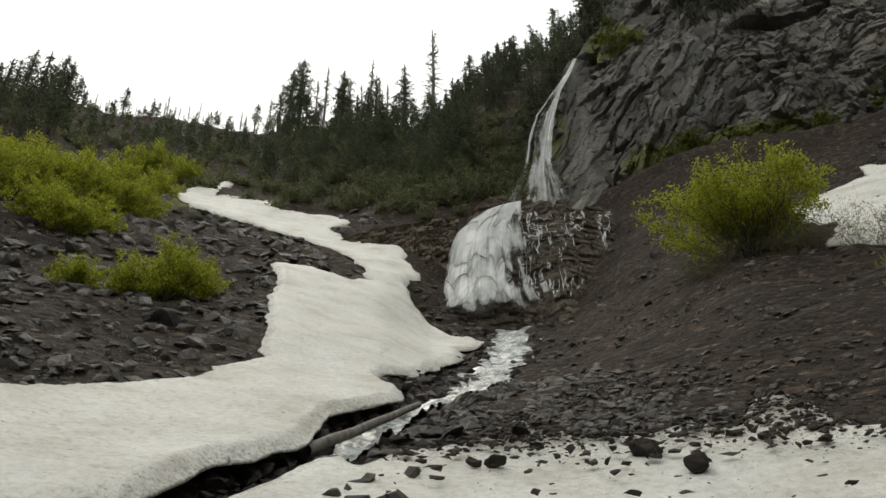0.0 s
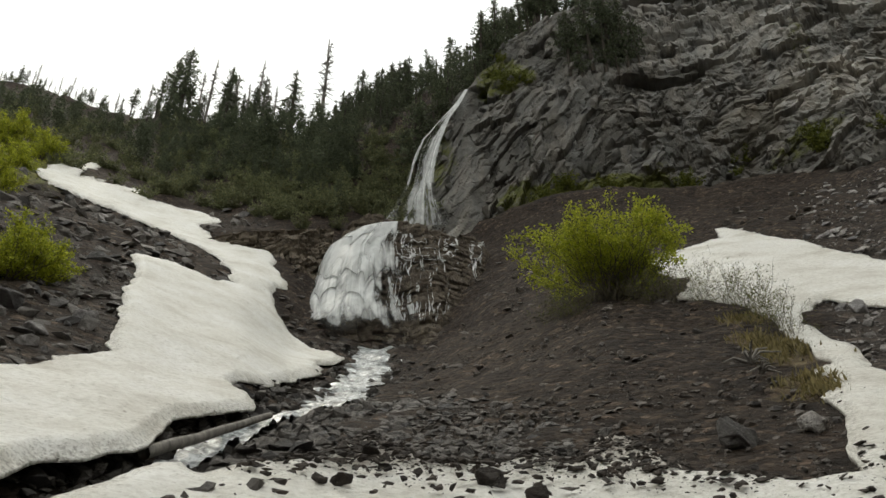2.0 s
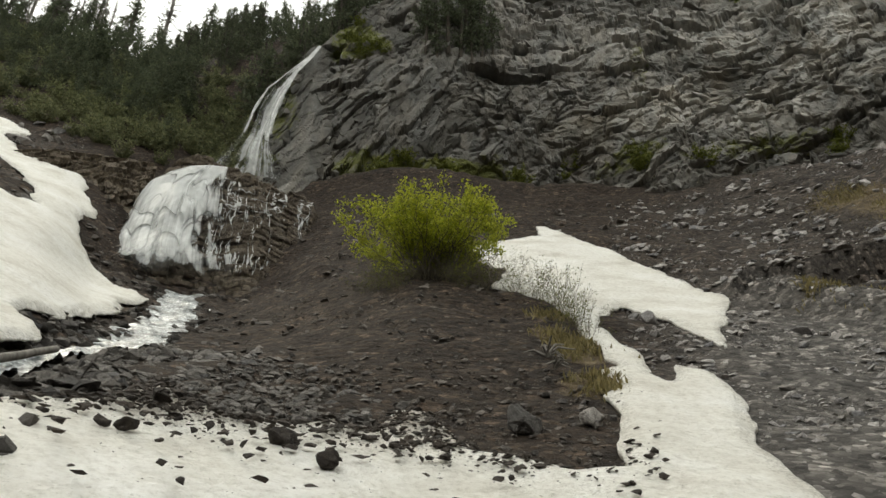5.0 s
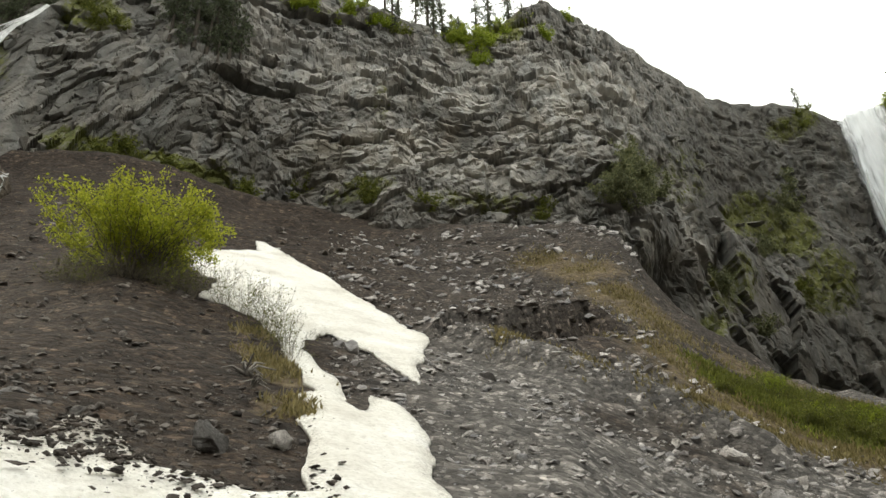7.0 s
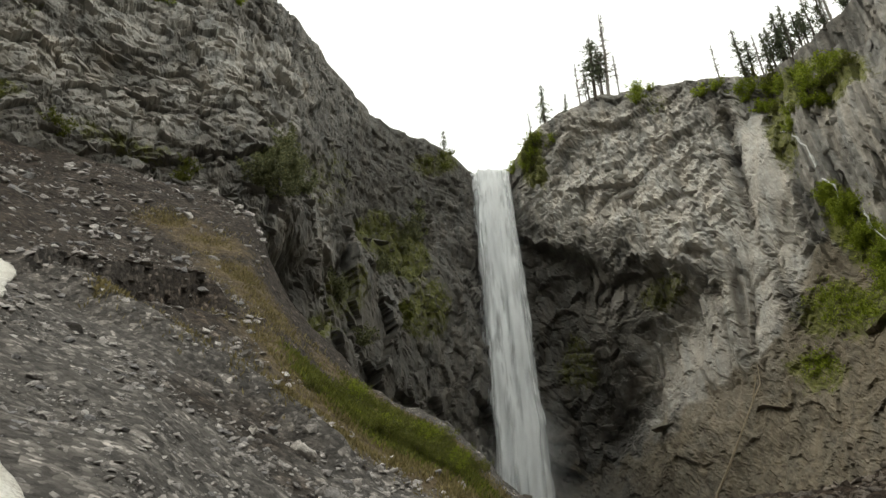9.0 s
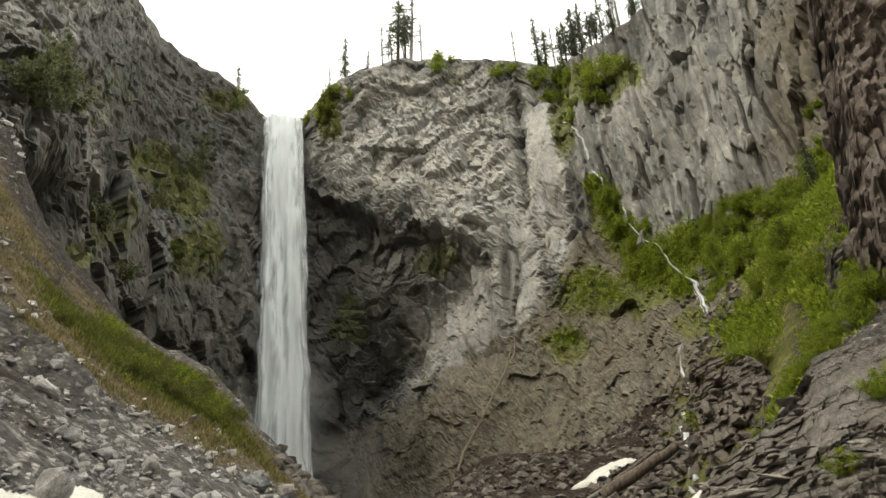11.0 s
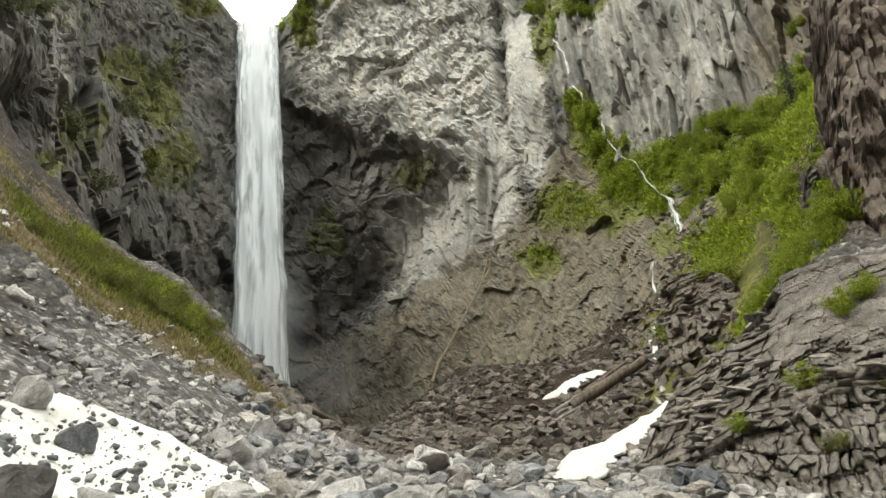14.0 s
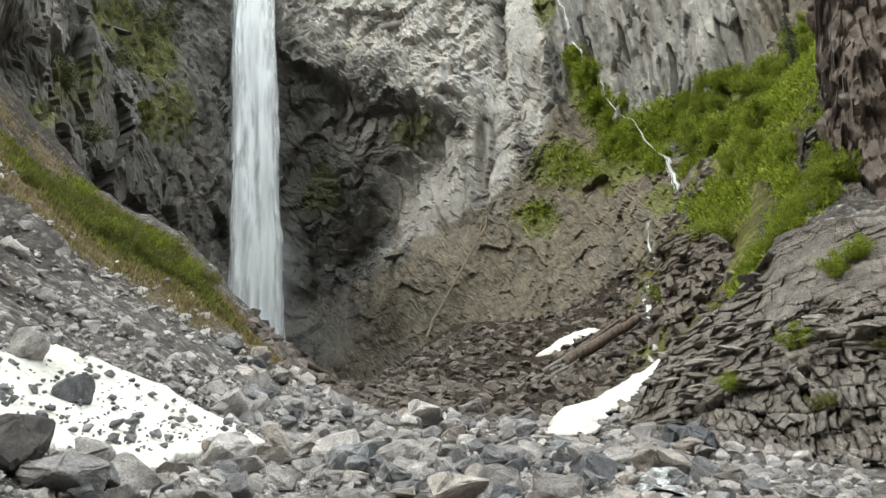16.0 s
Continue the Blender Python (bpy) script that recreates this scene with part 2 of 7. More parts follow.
def spread(n, l, v, lo, hi):
    m = n.new("ShaderNodeMapRange")
    m.inputs["From Min"].default_value, m.inputs["From Max"].default_value = lo, hi
    l.new(v, m.inputs["Value"])
    return m.outputs[0]


def bump(n, l, b, h, strength=0.5, depth=0.05):
    m = n.new("ShaderNodeBump")
    m.inputs["Strength"].default_value, m.inputs["Distance"].default_value = strength, depth
    l.new(h, m.inputs["Height"])
    l.new(m.outputs[0], b.inputs["Normal"])


def attribute(n, name):
    a = n.new("ShaderNodeAttribute")
    a.attribute_name = name
    return a.outputs["Fac"]


def pebbles(n, l):
    """Small stones of two sizes: a tint for each, and their height."""
    tc = n.new("ShaderNodeTexCoord")
    tint, high = None, None
    for size, seed in ((0.34, 3.0), (0.13, 7.0)):
        v = n.new("ShaderNodeTexVoronoi")
        v.inputs["Scale"].default_value = 1 / size
        l.new(tc.outputs["Object"], v.inputs["Vector"])
        sep = n.new("ShaderNodeSeparateColor")
        l.new(v.outputs["Color"], sep.inputs[0])
        t = ramp(n, l, sep.outputs[0], [(0.0, (0.45, 0.44, 0.43)), (0.55, (0.85, 0.83, 0.8)), (0.85, (1.2, 1.18, 1.15)), (1.0, (2.3, 2.25, 2.2))])
        h = calc(n, l, "MULTIPLY", calc(n, l, "SUBTRACT", 0.7, v.outputs["Distance"]), calc(n, l, "MULTIPLY", sep.outputs[1], size * 6))
        tint = t if tint is None else mix(n, l, 1.0, tint, t, "MULTIPLY")
        high = h if high is None else calc(n, l, "ADD", high, h)
    return tint, high


def ground_material():
    mat, n, l, b = shader("stony_earth", 0.92, 0.2)
    big, fine = node_noise(n, l, 3.2, 5), node_noise(n, l, 0.22, 8, 0.7)
    c = ramp(n, l, fine, [(0.3, (0.018, 0.013, 0.01)), (0.52, (0.036, 0.027, 0.021)), (0.72, (0.08, 0.066, 0.056))])
    warm = ramp(n, l, big, [(0.35, (0.026, 0.018, 0.013)), (0.65, (0.062, 0.046, 0.034))])
    c = mix(n, l, 0.5, c, warm)
    c = mix(n, l, attribute(n, "gravel"), c, mix(n, l, fine, (0.06, 0.056, 0.053), (0.21, 0.202, 0.196)))
    peb, ph = pebbles(n, l)
    c = mix(n, l, 0.85, c, peb, "MULTIPLY")
    tufts = node_noise(n, l, 0.5, 7, 0.7)
    green = ramp(n, l, node_noise(n, l, 0.9, 6), [(0.35, (0.07, 0.075, 0.018)), (0.55, (0.15, 0.15, 0.04)), (0.72, (0.24, 0.2, 0.09))])
    straw = ramp(n, l, node_noise(n, l, 0.4, 7, 0.7), [(0.3, (0.05, 0.035, 0.02)), (0.55, (0.14, 0.105, 0.06)), (0.72, (0.26, 0.21, 0.13))])
    md = spread(n, l, calc(n, l, "ADD", attribute(n, "dry"), calc(n, l, "MULTIPLY", calc(n, l, "SUBTRACT", tufts, 0.5), 1.8)), 0.3, 0.8)
    c = mix(n, l, md, c, straw)
    m = spread(n, l, calc(n, l, "ADD", attribute(n, "grass"), calc(n, l, "MULTIPLY", calc(n, l, "SUBTRACT", tufts, 0.5), 1.4)), 0.35, 0.65)
    c = mix(n, l, m, c, green)
    l.new(c, b.inputs["Base Color"])
    bump(n, l, b, calc(n, l, "ADD", fine, ph), 1.0, 0.1)
    return mat


def cliff_material():
    mat, n, l, b = shader("lava_cliff", 0.85, 0.3)
    big, mid = node_noise(n, l, 7.0, 5), node_noise(n, l, 1.1, 8, 0.65)
    streak = node_noise(n, l, 1.6, 7, 0.65, (1, 1, 0.22))
    dark = ramp(n, l, mid, [(0.25, (0.075, 0.07, 0.065)), (0.5, (0.13, 0.122, 0.113)), (0.75, (0.22, 0.208, 0.195))])
    pale = ramp(n, l, mid, [(0.25, (0.28, 0.262, 0.242)), (0.5, (0.42, 0.395, 0.37)), (0.75, (0.56, 0.535, 0.51))])
    t = calc(n, l, "ADD", attribute(n, "pale"), calc(n, l, "MULTIPLY", calc(n, l, "SUBTRACT", streak, 0.5), 0.7))
    t = spread(n, l, calc(n, l, "ADD", t, calc(n, l, "MULTIPLY", calc(n, l, "SUBTRACT", attribute(n, "tint"), 0.5), 0.6)), -0.05, 0.85)
    c = mix(n, l, t, dark, pale)
    rust = spread(n, l, calc(n, l, "ADD", attribute(n, "rust"), calc(n, l, "MULTIPLY", calc(n, l, "SUBTRACT", big, 0.5), 1.6)), 0.35, 0.9)
    c = mix(n, l, calc(n, l, "MULTIPLY", rust, 0.8), c, ramp(n, l, mid, [(0.3, (0.09, 0.073, 0.052)), (0.7, (0.245, 0.205, 0.15))]))
    hue = ramp(n, l, streak, [(0.35, (0.83, 0.9, 0.92)), (0.65, (1.07, 1.04, 0.95))])
    c = mix(n, l, 0.7, c, hue, "MULTIPLY")
    tuft = node_noise(n, l, 0.7, 8, 0.72)
    m = spread(n, l, calc(n, l, "ADD", attribute(n, "moss"), calc(n, l, "MULTIPLY", calc(n, l, "SUBTRACT", tuft, 0.5), 2.0)), 0.45, 0.75)
    c = mix(n, l, m, c, ramp(n, l, mid, [(0.3, (0.06, 0.068, 0.018)), (0.7, (0.19, 0.195, 0.06))]))
    # darkens wet rock, and also lays painted shade into the colour
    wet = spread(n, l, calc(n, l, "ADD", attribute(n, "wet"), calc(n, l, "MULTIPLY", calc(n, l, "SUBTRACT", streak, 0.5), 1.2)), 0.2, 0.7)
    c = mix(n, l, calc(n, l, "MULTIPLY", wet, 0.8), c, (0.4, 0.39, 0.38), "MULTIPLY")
    l.new(c, b.inputs["Base Color"])
    h = calc(n, l, "ADD", mid, calc(n, l, "MULTIPLY", node_noise(n, l, 0.25, 8, 0.7), 0.5))
    tc = n.new("ShaderNodeTexCoord")
    for size, tall, deep in ((1.3, 0.55, 0.9), (0.5, 0.7, 0.45)):
        mp, vo, sep = n.new("ShaderNodeMapping"), n.new("ShaderNodeTexVoronoi"), n.new("ShaderNodeSeparateColor")
        mp.inputs["Scale"].default_value, mp.inputs["Rotation"].default_value = (1, 1, 1 / tall), (0.25, 0.2, 0.4)
        vo.inputs["Scale"].default_value = 1 / size
        l.new(tc.outputs["Object"], mp.inputs["Vector"])
        l.new(mp.outputs[0], vo.inputs["Vector"])
        l.new(vo.outputs["Color"], sep.inputs[0])
        h = calc(n, l, "ADD", h, calc(n, l, "MULTIPLY", sep.outputs[0], deep))
    bump(n, l, b, h, 0.75, 0.28)
    return mat


def rock_material(name, lo, hi, size=0.35):
    mat, n, l, b = shader(name, 0.82, 0.35)
    info = n.new("ShaderNodeObjectInfo")
    geo = n.new("ShaderNodeNewGeometry")
    f = node_noise(n, l, size, 7, 0.65)
    c = ramp(n, l, f, [(0.3, lo), (0.7, hi)])
    r = calc(n, l, "ADD", info.outputs["Random"], geo.outputs["Random Per Island"])
    w = calc(n, l, "FRACT", r)
    c = mix(n, l, 0.85, c, ramp(n, l, w, [(0.0, (0.5, 0.5, 0.53)), (0.4, (0.85, 0.8, 0.76)), (0.8, (1.05, 1.0, 0.96)), (1.0, (1.5, 1.45, 1.42))]), "MULTIPLY")
    fine = node_noise(n, l, size * 0.13, 6, 0.75)
    c = mix(n, l, 0.8, c, ramp(n, l, fine, [(0.32, (0.55, 0.55, 0.56)), (0.5, (0.98, 0.98, 0.97)), (0.68, (1.3, 1.29, 1.27))]), "MULTIPLY")
    l.new(c, b.inputs["Base Color"])
    bump(n, l, b, calc(n, l, "ADD", f, fine), 0.9, size * 0.22)
    return mat


def snow_material():
    mat, n, l, b = shader("old_snow", 0.75, 0.25)
    cup, grit = node_noise(n, l, 0.35, 5, 0.6), node_noise(n, l, 0.05, 6, 0.75)
    stain = node_noise(n, l, 1.9, 7, 0.65)
    c = ramp(n, l, stain, [(0.28, (0.6, 0.57, 0.51)), (0.48, (0.77, 0.755, 0.705)), (0.7, (0.87, 0.865, 0.84))])
    # real dirt on the snow, plus shade painted at rim and underside
    d = spread(n, l, calc(n, l, "ADD", grit, calc(n, l, "MULTIPLY", attribute(n, "dirt"), 0.25)), 0.58, 0.72)
    c = mix(n, l, calc(n, l, "MULTIPLY", d, 0.6), c, (0.16, 0.135, 0.11))
    e = spread(n, l, calc(n, l, "ADD", attribute(n, "dirt"), calc(n, l, "MULTIPLY", calc(n, l, "SUBTRACT", cup, 0.5), 1.2)), 0.4, 1.0)
    c = mix(n, l, calc(n, l, "MULTIPLY", e, 0.75), c, (0.2, 0.165, 0.13))
    fleck = spread(n, l, node_noise(n, l, 0.17, 3, 0.6), 0.66, 0.74)
    c = mix(n, l, calc(n, l, "MULTIPLY", fleck, 0.55), c, (0.22, 0.18, 0.14))
    pit = node_noise(n, l, 0.13, 5, 0.7)
    c = mix(n, l, 0.8, c, ramp(n, l, pit, [(0.3, (0.72, 0.7, 0.66)), (0.5, (0.98, 0.97, 0.95)), (0.7, (1.1, 1.1, 1.1))]), "MULTIPLY")
    l.new(c, b.inputs["Base Color"])
    bump(n, l, b, calc(n, l, "ADD", cup, calc(n, l, "ADD", calc(n, l, "MULTIPLY", pit, 0.8), calc(n, l, "MULTIPLY", grit, 0.35))), 0.8, 0.12)
    return mat


def leaf_material(name, lo, hi):
    mat, n, l, b = shader(name, 0.6, 0.25)
    geo = n.new("ShaderNodeNewGeometry")
    c = ramp(n, l, geo.outputs["Random Per Island"], [(0.0, lo), (1.0, hi)])
    c = mix(n, l, 0.5, c, ramp(n, l, node_noise(n, l, 0.8, 3), [(0.3, (0.6, 0.6, 0.6)), (0.7, (1.3, 1.3, 1.2))]), "MULTIPLY")
    l.new(c, b.inputs["Base Color"])
    tr = n.new("ShaderNodeBsdfTranslucent")
    l.new(c, tr.inputs["Color"])
    ms = n.new("ShaderNodeMixShader")
    ms.inputs[0].default_value = 0.4
    l.new(b.outputs[0], ms.inputs[1])
    l.new(tr.outputs[0], ms.inputs[2])
    l.new(ms.outputs[0], n["Material Output"].inputs["Surface"])
    return mat


def bark_material(name, lo, hi):
    mat, n, l, b = shader(name, 0.9, 0.2)
    f = node_noise(n, l, 0.15, 6, 0.7, (1, 1, 0.2))
    l.new(ramp(n, l, f, [(0.3, lo), (0.7, hi)]), b.inputs["Base Color"])
    bump(n, l, b, f, 0.8, 0.03)
    return mat


def water_material(name, cover, size=0.5, tall=0.1, body=(0.86, 0.89, 0.91), grain=1.0):
    """Falling white water: foam, torn into soft streaks that let the rock through."""
    mat, n, l, b = shader(name, 0.5, 0.2)
    s = node_noise(n, l, size, 3, 0.5, (1, 1, tall))
    big = node_noise(n, l, size * 3.2, 3, 0.5, (1, 1, 0.3))
    l.new(ramp(n, l, s, [(0.3, tuple(v * 0.7 for v in body)), (0.65, body)]), b.inputs["Base Color"])
    t = calc(n, l, "ADD", calc(n, l, "MULTIPLY", s, 0.9 * grain), calc(n, l, "MULTIPLY", big, 0.7 * grain))
    t = calc(n, l, "ADD", t, 0.8 * (1 - grain))
    a = spread(n, l, calc(n, l, "SUBTRACT", t, attribute(n, "thin")), 0.95 - cover, 1.4 - cover)
    tp, ms, tr, ms2 = n.new("ShaderNodeBsdfTransparent"), n.new("ShaderNodeMixShader"), n.new("ShaderNodeBsdfTranslucent"), n.new("ShaderNodeMixShader")
    tr.inputs["Color"].default_value = (*body, 1)
    ms2.inputs[0].default_value = 0.4
    l.new(b.outputs[0], ms2.inputs[1])
    l.new(tr.outputs[0], ms2.inputs[2])
    l.new(a, ms.inputs[0])
    l.new(tp.outputs[0], ms.inputs[1])
    l.new(ms2.outputs[0], ms.inputs[2])
    l.new(ms.outputs[0], n["Material Output"].inputs["Surface"])
    return mat


def stream_material(name="stream_water", shift=0.0):
    mat, n, l, b = shader(name, 0.3, 0.4)
    f = calc(n, l, "ADD", calc(n, l, "MULTIPLY", node_noise(n, l, 0.2, 9, 0.78), 0.65), calc(n, l, "MULTIPLY", node_noise(n, l, 0.9, 4, 0.6), 0.35))
    l.new(ramp(n, l, f, [(0.46 - shift, (0.03, 0.032, 0.03)), (0.53 - shift, (0.3, 0.32, 0.32)), (0.6 - shift, (0.85, 0.87, 0.87))]), b.inputs["Base Color"])
    bump(n, l, b, f, 0.8, 0.08)
    return mat


EARTH, CLIFF, SNOW, STREAM_WATER = ground_material(), cliff_material(), snow_material(), stream_material()
FOAM = stream_material("foaming_water", 0.02)
ROCK_GREY = rock_material("grey_rock", (0.195, 0.191, 0.189), (0.572, 0.559, 0.552))
ROCK_DARK = rock_material("dark_rock", (0.077, 0.073, 0.068), (0.275, 0.264, 0.251))
APRON = rock_material("wet_brown_rock", (0.060, 0.051, 0.041), (0.225, 0.191, 0.150))
CRAG_ROCK = rock_material("layered_rock", (0.13, 0.119, 0.106), (0.43, 0.4, 0.362))
ROCK_EARTHY = rock_material("earthy_rock", (0.055, 0.048, 0.042), (0.2, 0.182, 0.166))
ROCK_BLUE = rock_material("blue_grey_rock", (0.085, 0.090, 0.096), (0.312, 0.325, 0.341))
RUBBLE = rock_material("brown_rubble", (0.062, 0.053, 0.045), (0.258, 0.231, 0.204))
ROCK_SOILED = rock_material("soiled_rock", (0.025, 0.02, 0.016), (0.085, 0.07, 0.058))
ROCK_WET = rock_material("wet_rock", (0.045, 0.041, 0.037), (0.17, 0.16, 0.15))
ROCK_BROWN = rock_material("brown_rock", (0.200, 0.185, 0.168), (0.537, 0.506, 0.473))
ROCK_PALE = rock_material("pale_rock", (0.325, 0.312, 0.299), (0.676, 0.663, 0.650))
ROCK_RED = rock_material("red_brown_rock", (0.072, 0.060, 0.053), (0.252, 0.214, 0.187))
LEAF_SPRING = leaf_material("spring_leaves", (0.22, 0.26, 0.02), (0.52, 0.54, 0.06))
LEAF_GREEN = leaf_material("green_leaves", (0.13, 0.18, 0.016), (0.34, 0.4, 0.045))
LEAF_DULL = leaf_material("dull_leaves", (0.095, 0.105, 0.055), (0.23, 0.24, 0.12))
LEAF_STRAW = leaf_material("dry_grass", (0.12, 0.1, 0.04), (0.3, 0.25, 0.12))
LEAF_OLIVE = leaf_material("olive_leaves", (0.07, 0.085, 0.014), (0.2, 0.21, 0.045))
NEEDLES = leaf_material("fir_needles", (0.045, 0.056, 0.034), (0.12, 0.14, 0.08))
BARK = bark_material("bark", (0.025, 0.02, 0.016), (0.09, 0.075, 0.06))
TWIG = bark_material("twig_bark", (0.06, 0.05, 0.035), (0.16, 0.14, 0.1))
DEADWOOD = bark_material("dead_wood", (0.1, 0.09, 0.08), (0.3, 0.28, 0.25))
FALL_WATER = water_material("falling_water", 0.8, 0.9, 0.09, (0.92, 0.94, 0.95))
VEIL_WATER = water_material("veil_water", 0.36, 0.7, 0.08)
SILK_WATER = water_material("silken_water", 0.66, 0.34, 0.06, (0.9, 0.91, 0.9), 0.22)
MIST = water_material("drifting_mist", 0.25, 5.0, 0.6, (0.8, 0.83, 0.84), 0.12)


# ---- mesh helpers ----
def mesh_of(name, verts, faces, mat, flat_shade=False, **attrs):
    """A mesh from arrays: faces is an (n, 3) or (n, 4) array."""
    me = bpy.data.meshes.new(name)
    verts, faces = np.asarray(verts, np.float32), np.asarray(faces, np.int32)
    k = faces.shape[1]
    me.vertices.add(len(verts))
    me.vertices.foreach_set("co", verts.ravel())
    me.loops.add(faces.size)
    me.loops.foreach_set("vertex_index", faces.ravel())
    me.polygons.add(len(faces))
    me.polygons.foreach_set("loop_start", np.arange(len(faces), dtype=np.int32) * k)
    me.polygons.foreach_set("loop_total", np.full(len(faces), k, np.int32))
    me.polygons.foreach_set("use_smooth", np.full(len(faces), not flat_shade))
    for key, val in attrs.items():
        at = me.attributes.new(key, "FLOAT", "POINT")
        at.data.foreach_set("value", np.asarray(val, np.float32).ravel())
    me.materials.append(mat)
    me.update(calc_edges=True)
    return me


def grid_faces(rows, cols):
    i = np.arange(rows * cols).reshape(rows, cols)
    return np.stack([i[:-1, :-1], i[:-1, 1:], i[1:, 1:], i[1:, :-1]], -1).reshape(-1, 4)


def part(name, me, parent, label="", cat=""):
    ob = new(name, me)
    ob.parent = parent
    return tagged(ob, label, cat)


def polar(az, out, up):
    """A place seen at an azimuth and an angle up, some metres out over the plan."""
    a = radians(az)
    return Vector((out * math.sin(a), out * math.cos(a), EYE + out * math.tan(radians(up))))


def blob(p, centres):
    """Soft patches: the largest of bells round centres (x, y, z, radius)."""
    out = np.zeros(len(p))
    for c, rad in centres:
        d = np.sqrt(((p - np.array(c)) ** 2).sum(1))
        out = np.maximum(out, np.clip(1.3 - d / rad, 0, 1))
    return out


# ---- the ground ----
SNOWS = {
    "valley": [(-9.5, 9.0), (-6.6, 11.5), (-6.3, 12.4), (-5.9, 13.1), (-5.8, 13.7), (-5.1, 14.7), (-4.8, 15.2), (-4.9, 16.6), (-4.5, 17.2), (-4.2, 18.4), (-4.4, 18.9), (-4.5, 19.9),
               (-5.0, 22.3), (-6.1, 26.1), (-6.6, 29.8), (-8.5, 36.7), (-7.7, 38.4), (-6.5, 38.8), (-4.3, 36.5), (-3.5, 38.1), (-4.2, 41.8), (-6.1, 45.4), (-8.9, 48.0), (-12.4, 50.2),
               (-14.6, 50.4), (-19.0, 52.4), (-21.9, 56.8), (-23.0, 61.5), (-23.4, 71.1), (-24.5, 83.2)],
    "valley_east": [(-22.0, 70.7), (-19.9, 60.4), (-16.9, 61.2), (-15.2, 62.9), (-13.4, 59.8), (-9.4, 60.3), (-7.1, 57.1), (-8.5, 53.6),
               (-6.1, 51.0), (-2.2, 48.9), (-0.9, 42.6), (-1.5, 40.3), (-0.3, 35.4), (0.9, 34.1), (2.3, 32.6), (1.0, 29.5), (1.1, 26.4), (-0.1, 23.1), (-0.3, 21.3), (-1.2, 20.0),
               (-1.4, 19.1), (-1.0, 18.0), (-0.7, 17.8), (-0.7, 16.3), (-1.4, 14.5), (-1.7, 13.8), (-1.7, 12.2), (-1.7, 11.0), (-2.0, 10.7), (-2.1, 10.2), (-2.5, 9.9), (-2.6, 9.3),
               (-2.8, 8.4), (-3.2, 7.2), (-8.0, 1.0), (-15.0, 0.0)],
    "front": [(-2.7, 7.0), (-2.5, 8.3), (-2.2, 9.1), (-1.9, 10.1), (-1.6, 10.9), (-1.3, 11.1), (-1.0, 10.6), (-0.7, 11.1), (-0.6, 11.5), (0.1, 11.8), (0.8, 12.8), (1.3, 14.3), (1.6, 14.3),
              (1.8, 13.4), (2.1, 12.6), (2.4, 11.8), (2.8, 11.7), (3.2, 11.6), (3.6, 11.8), (4.0, 12.1), (4.1, 11.2), (4.3, 11.2), (5.2, 12.3), (5.7, 12.3), (5.6, 11.2), (5.6, 10.2),
              (6.2, 9.7), (6.4, 8.9), (7.2, 8.8), (7.9, 9.9), (9.0, 11.0), (9.5, 12.1), (10.4, 12.5), (10.6, 13.6), (11.4, 13.7), (11.3, 14.3), (11.9, 14.9), (12.4, 16.3), (13.3, 18.0)],
    "front_up": [(13.8, 20.3), (12.9, 22.4), (14.8, 24.2), (15.4, 26.6), (15.7, 30.4), (19.4, 31.7), (21.8, 32.0), (23.2, 34.5), (23.7, 32.4), (23.2, 27.4), (21.3, 21.0), (20.4, 18.4),
                 (16.5, 15.3), (14.7, 13.5), (15.1, 14.6), (16.1, 17.0), (16.5, 19.7), (14.2, 17.8), (13.0, 16.1), (12.3, 14.0), (11.5, 12.9), (11.5, 12.3), (12.2, 12.8), (12.6, 13.3),
                 (12.9, 12.7), (12.7, 11.7), (11.6, 10.5), (10.0, 9.0), (9.2, 7.8), (8.5, 6.6), (6.0, 4.5), (0, 5.0)],
    "rubble": [(10.5, 5.8), (15.0, 6.2), (16.1, 6.0), (17.9, 5.9), (18.6, 5.2), (19.0, 4.6), (19.4, 3.8), (19.3, 2.9), (18.9, 1.8), (17.7, 1.5), (16.2, 2.1), (14.7, 2.8), (12.6, 2.7),
               (12.6, 3.6), (12.5, 4.2), (11.8, 4.7), (9.5, 4.7)],
    "gorge": [(36.5, -15.5), (38.6, -14.6), (35.0, -10.7), (33.7, -9.2), (26.2, -6.7), (24.1, -7.5), (31.2, -10.6), (32.7, -12.0)],
    "ledge": [(61.1, -15.6), (62.4, -17.7), (62.0, -20.5), (59.3, -19.9), (58.6, -17.0)],
}
SNOWS["front"] += SNOWS.pop("front_up")
SNOWS["valley"] += [(x - (0.18 if 7 < y < 16 else 0), y) for x, y in SNOWS.pop("valley_east")]


def snow_depth(x, y, name):
    d = inside(x, y, SNOWS[name])
    p = np.stack([x, y, np.zeros_like(x)], -1).reshape(-1, 3)
    return d + (0.13 * fbm(p, 0.9, 4, 31) * np.clip(np.hypot(x, y).ravel() / 18, 0.6, 2.5)).reshape(np.shape(x))


def slope_at(az, up):
    """Where the open slope is first met at an azimuth and angle up."""
    i = int(np.clip(np.searchsorted(AZ, az) - 1, 0, len(AZ) - 1))
    e = np.degrees(np.arctan2(BASE[i, :, 2] - EYE, np.maximum(GRID_R[i], 0.1)))
    k = np.where(e[20:] >= up)[0]
    return tuple(BASE[i, 20 + (k[0] if len(k) else int(np.argmax(e[20:])))])


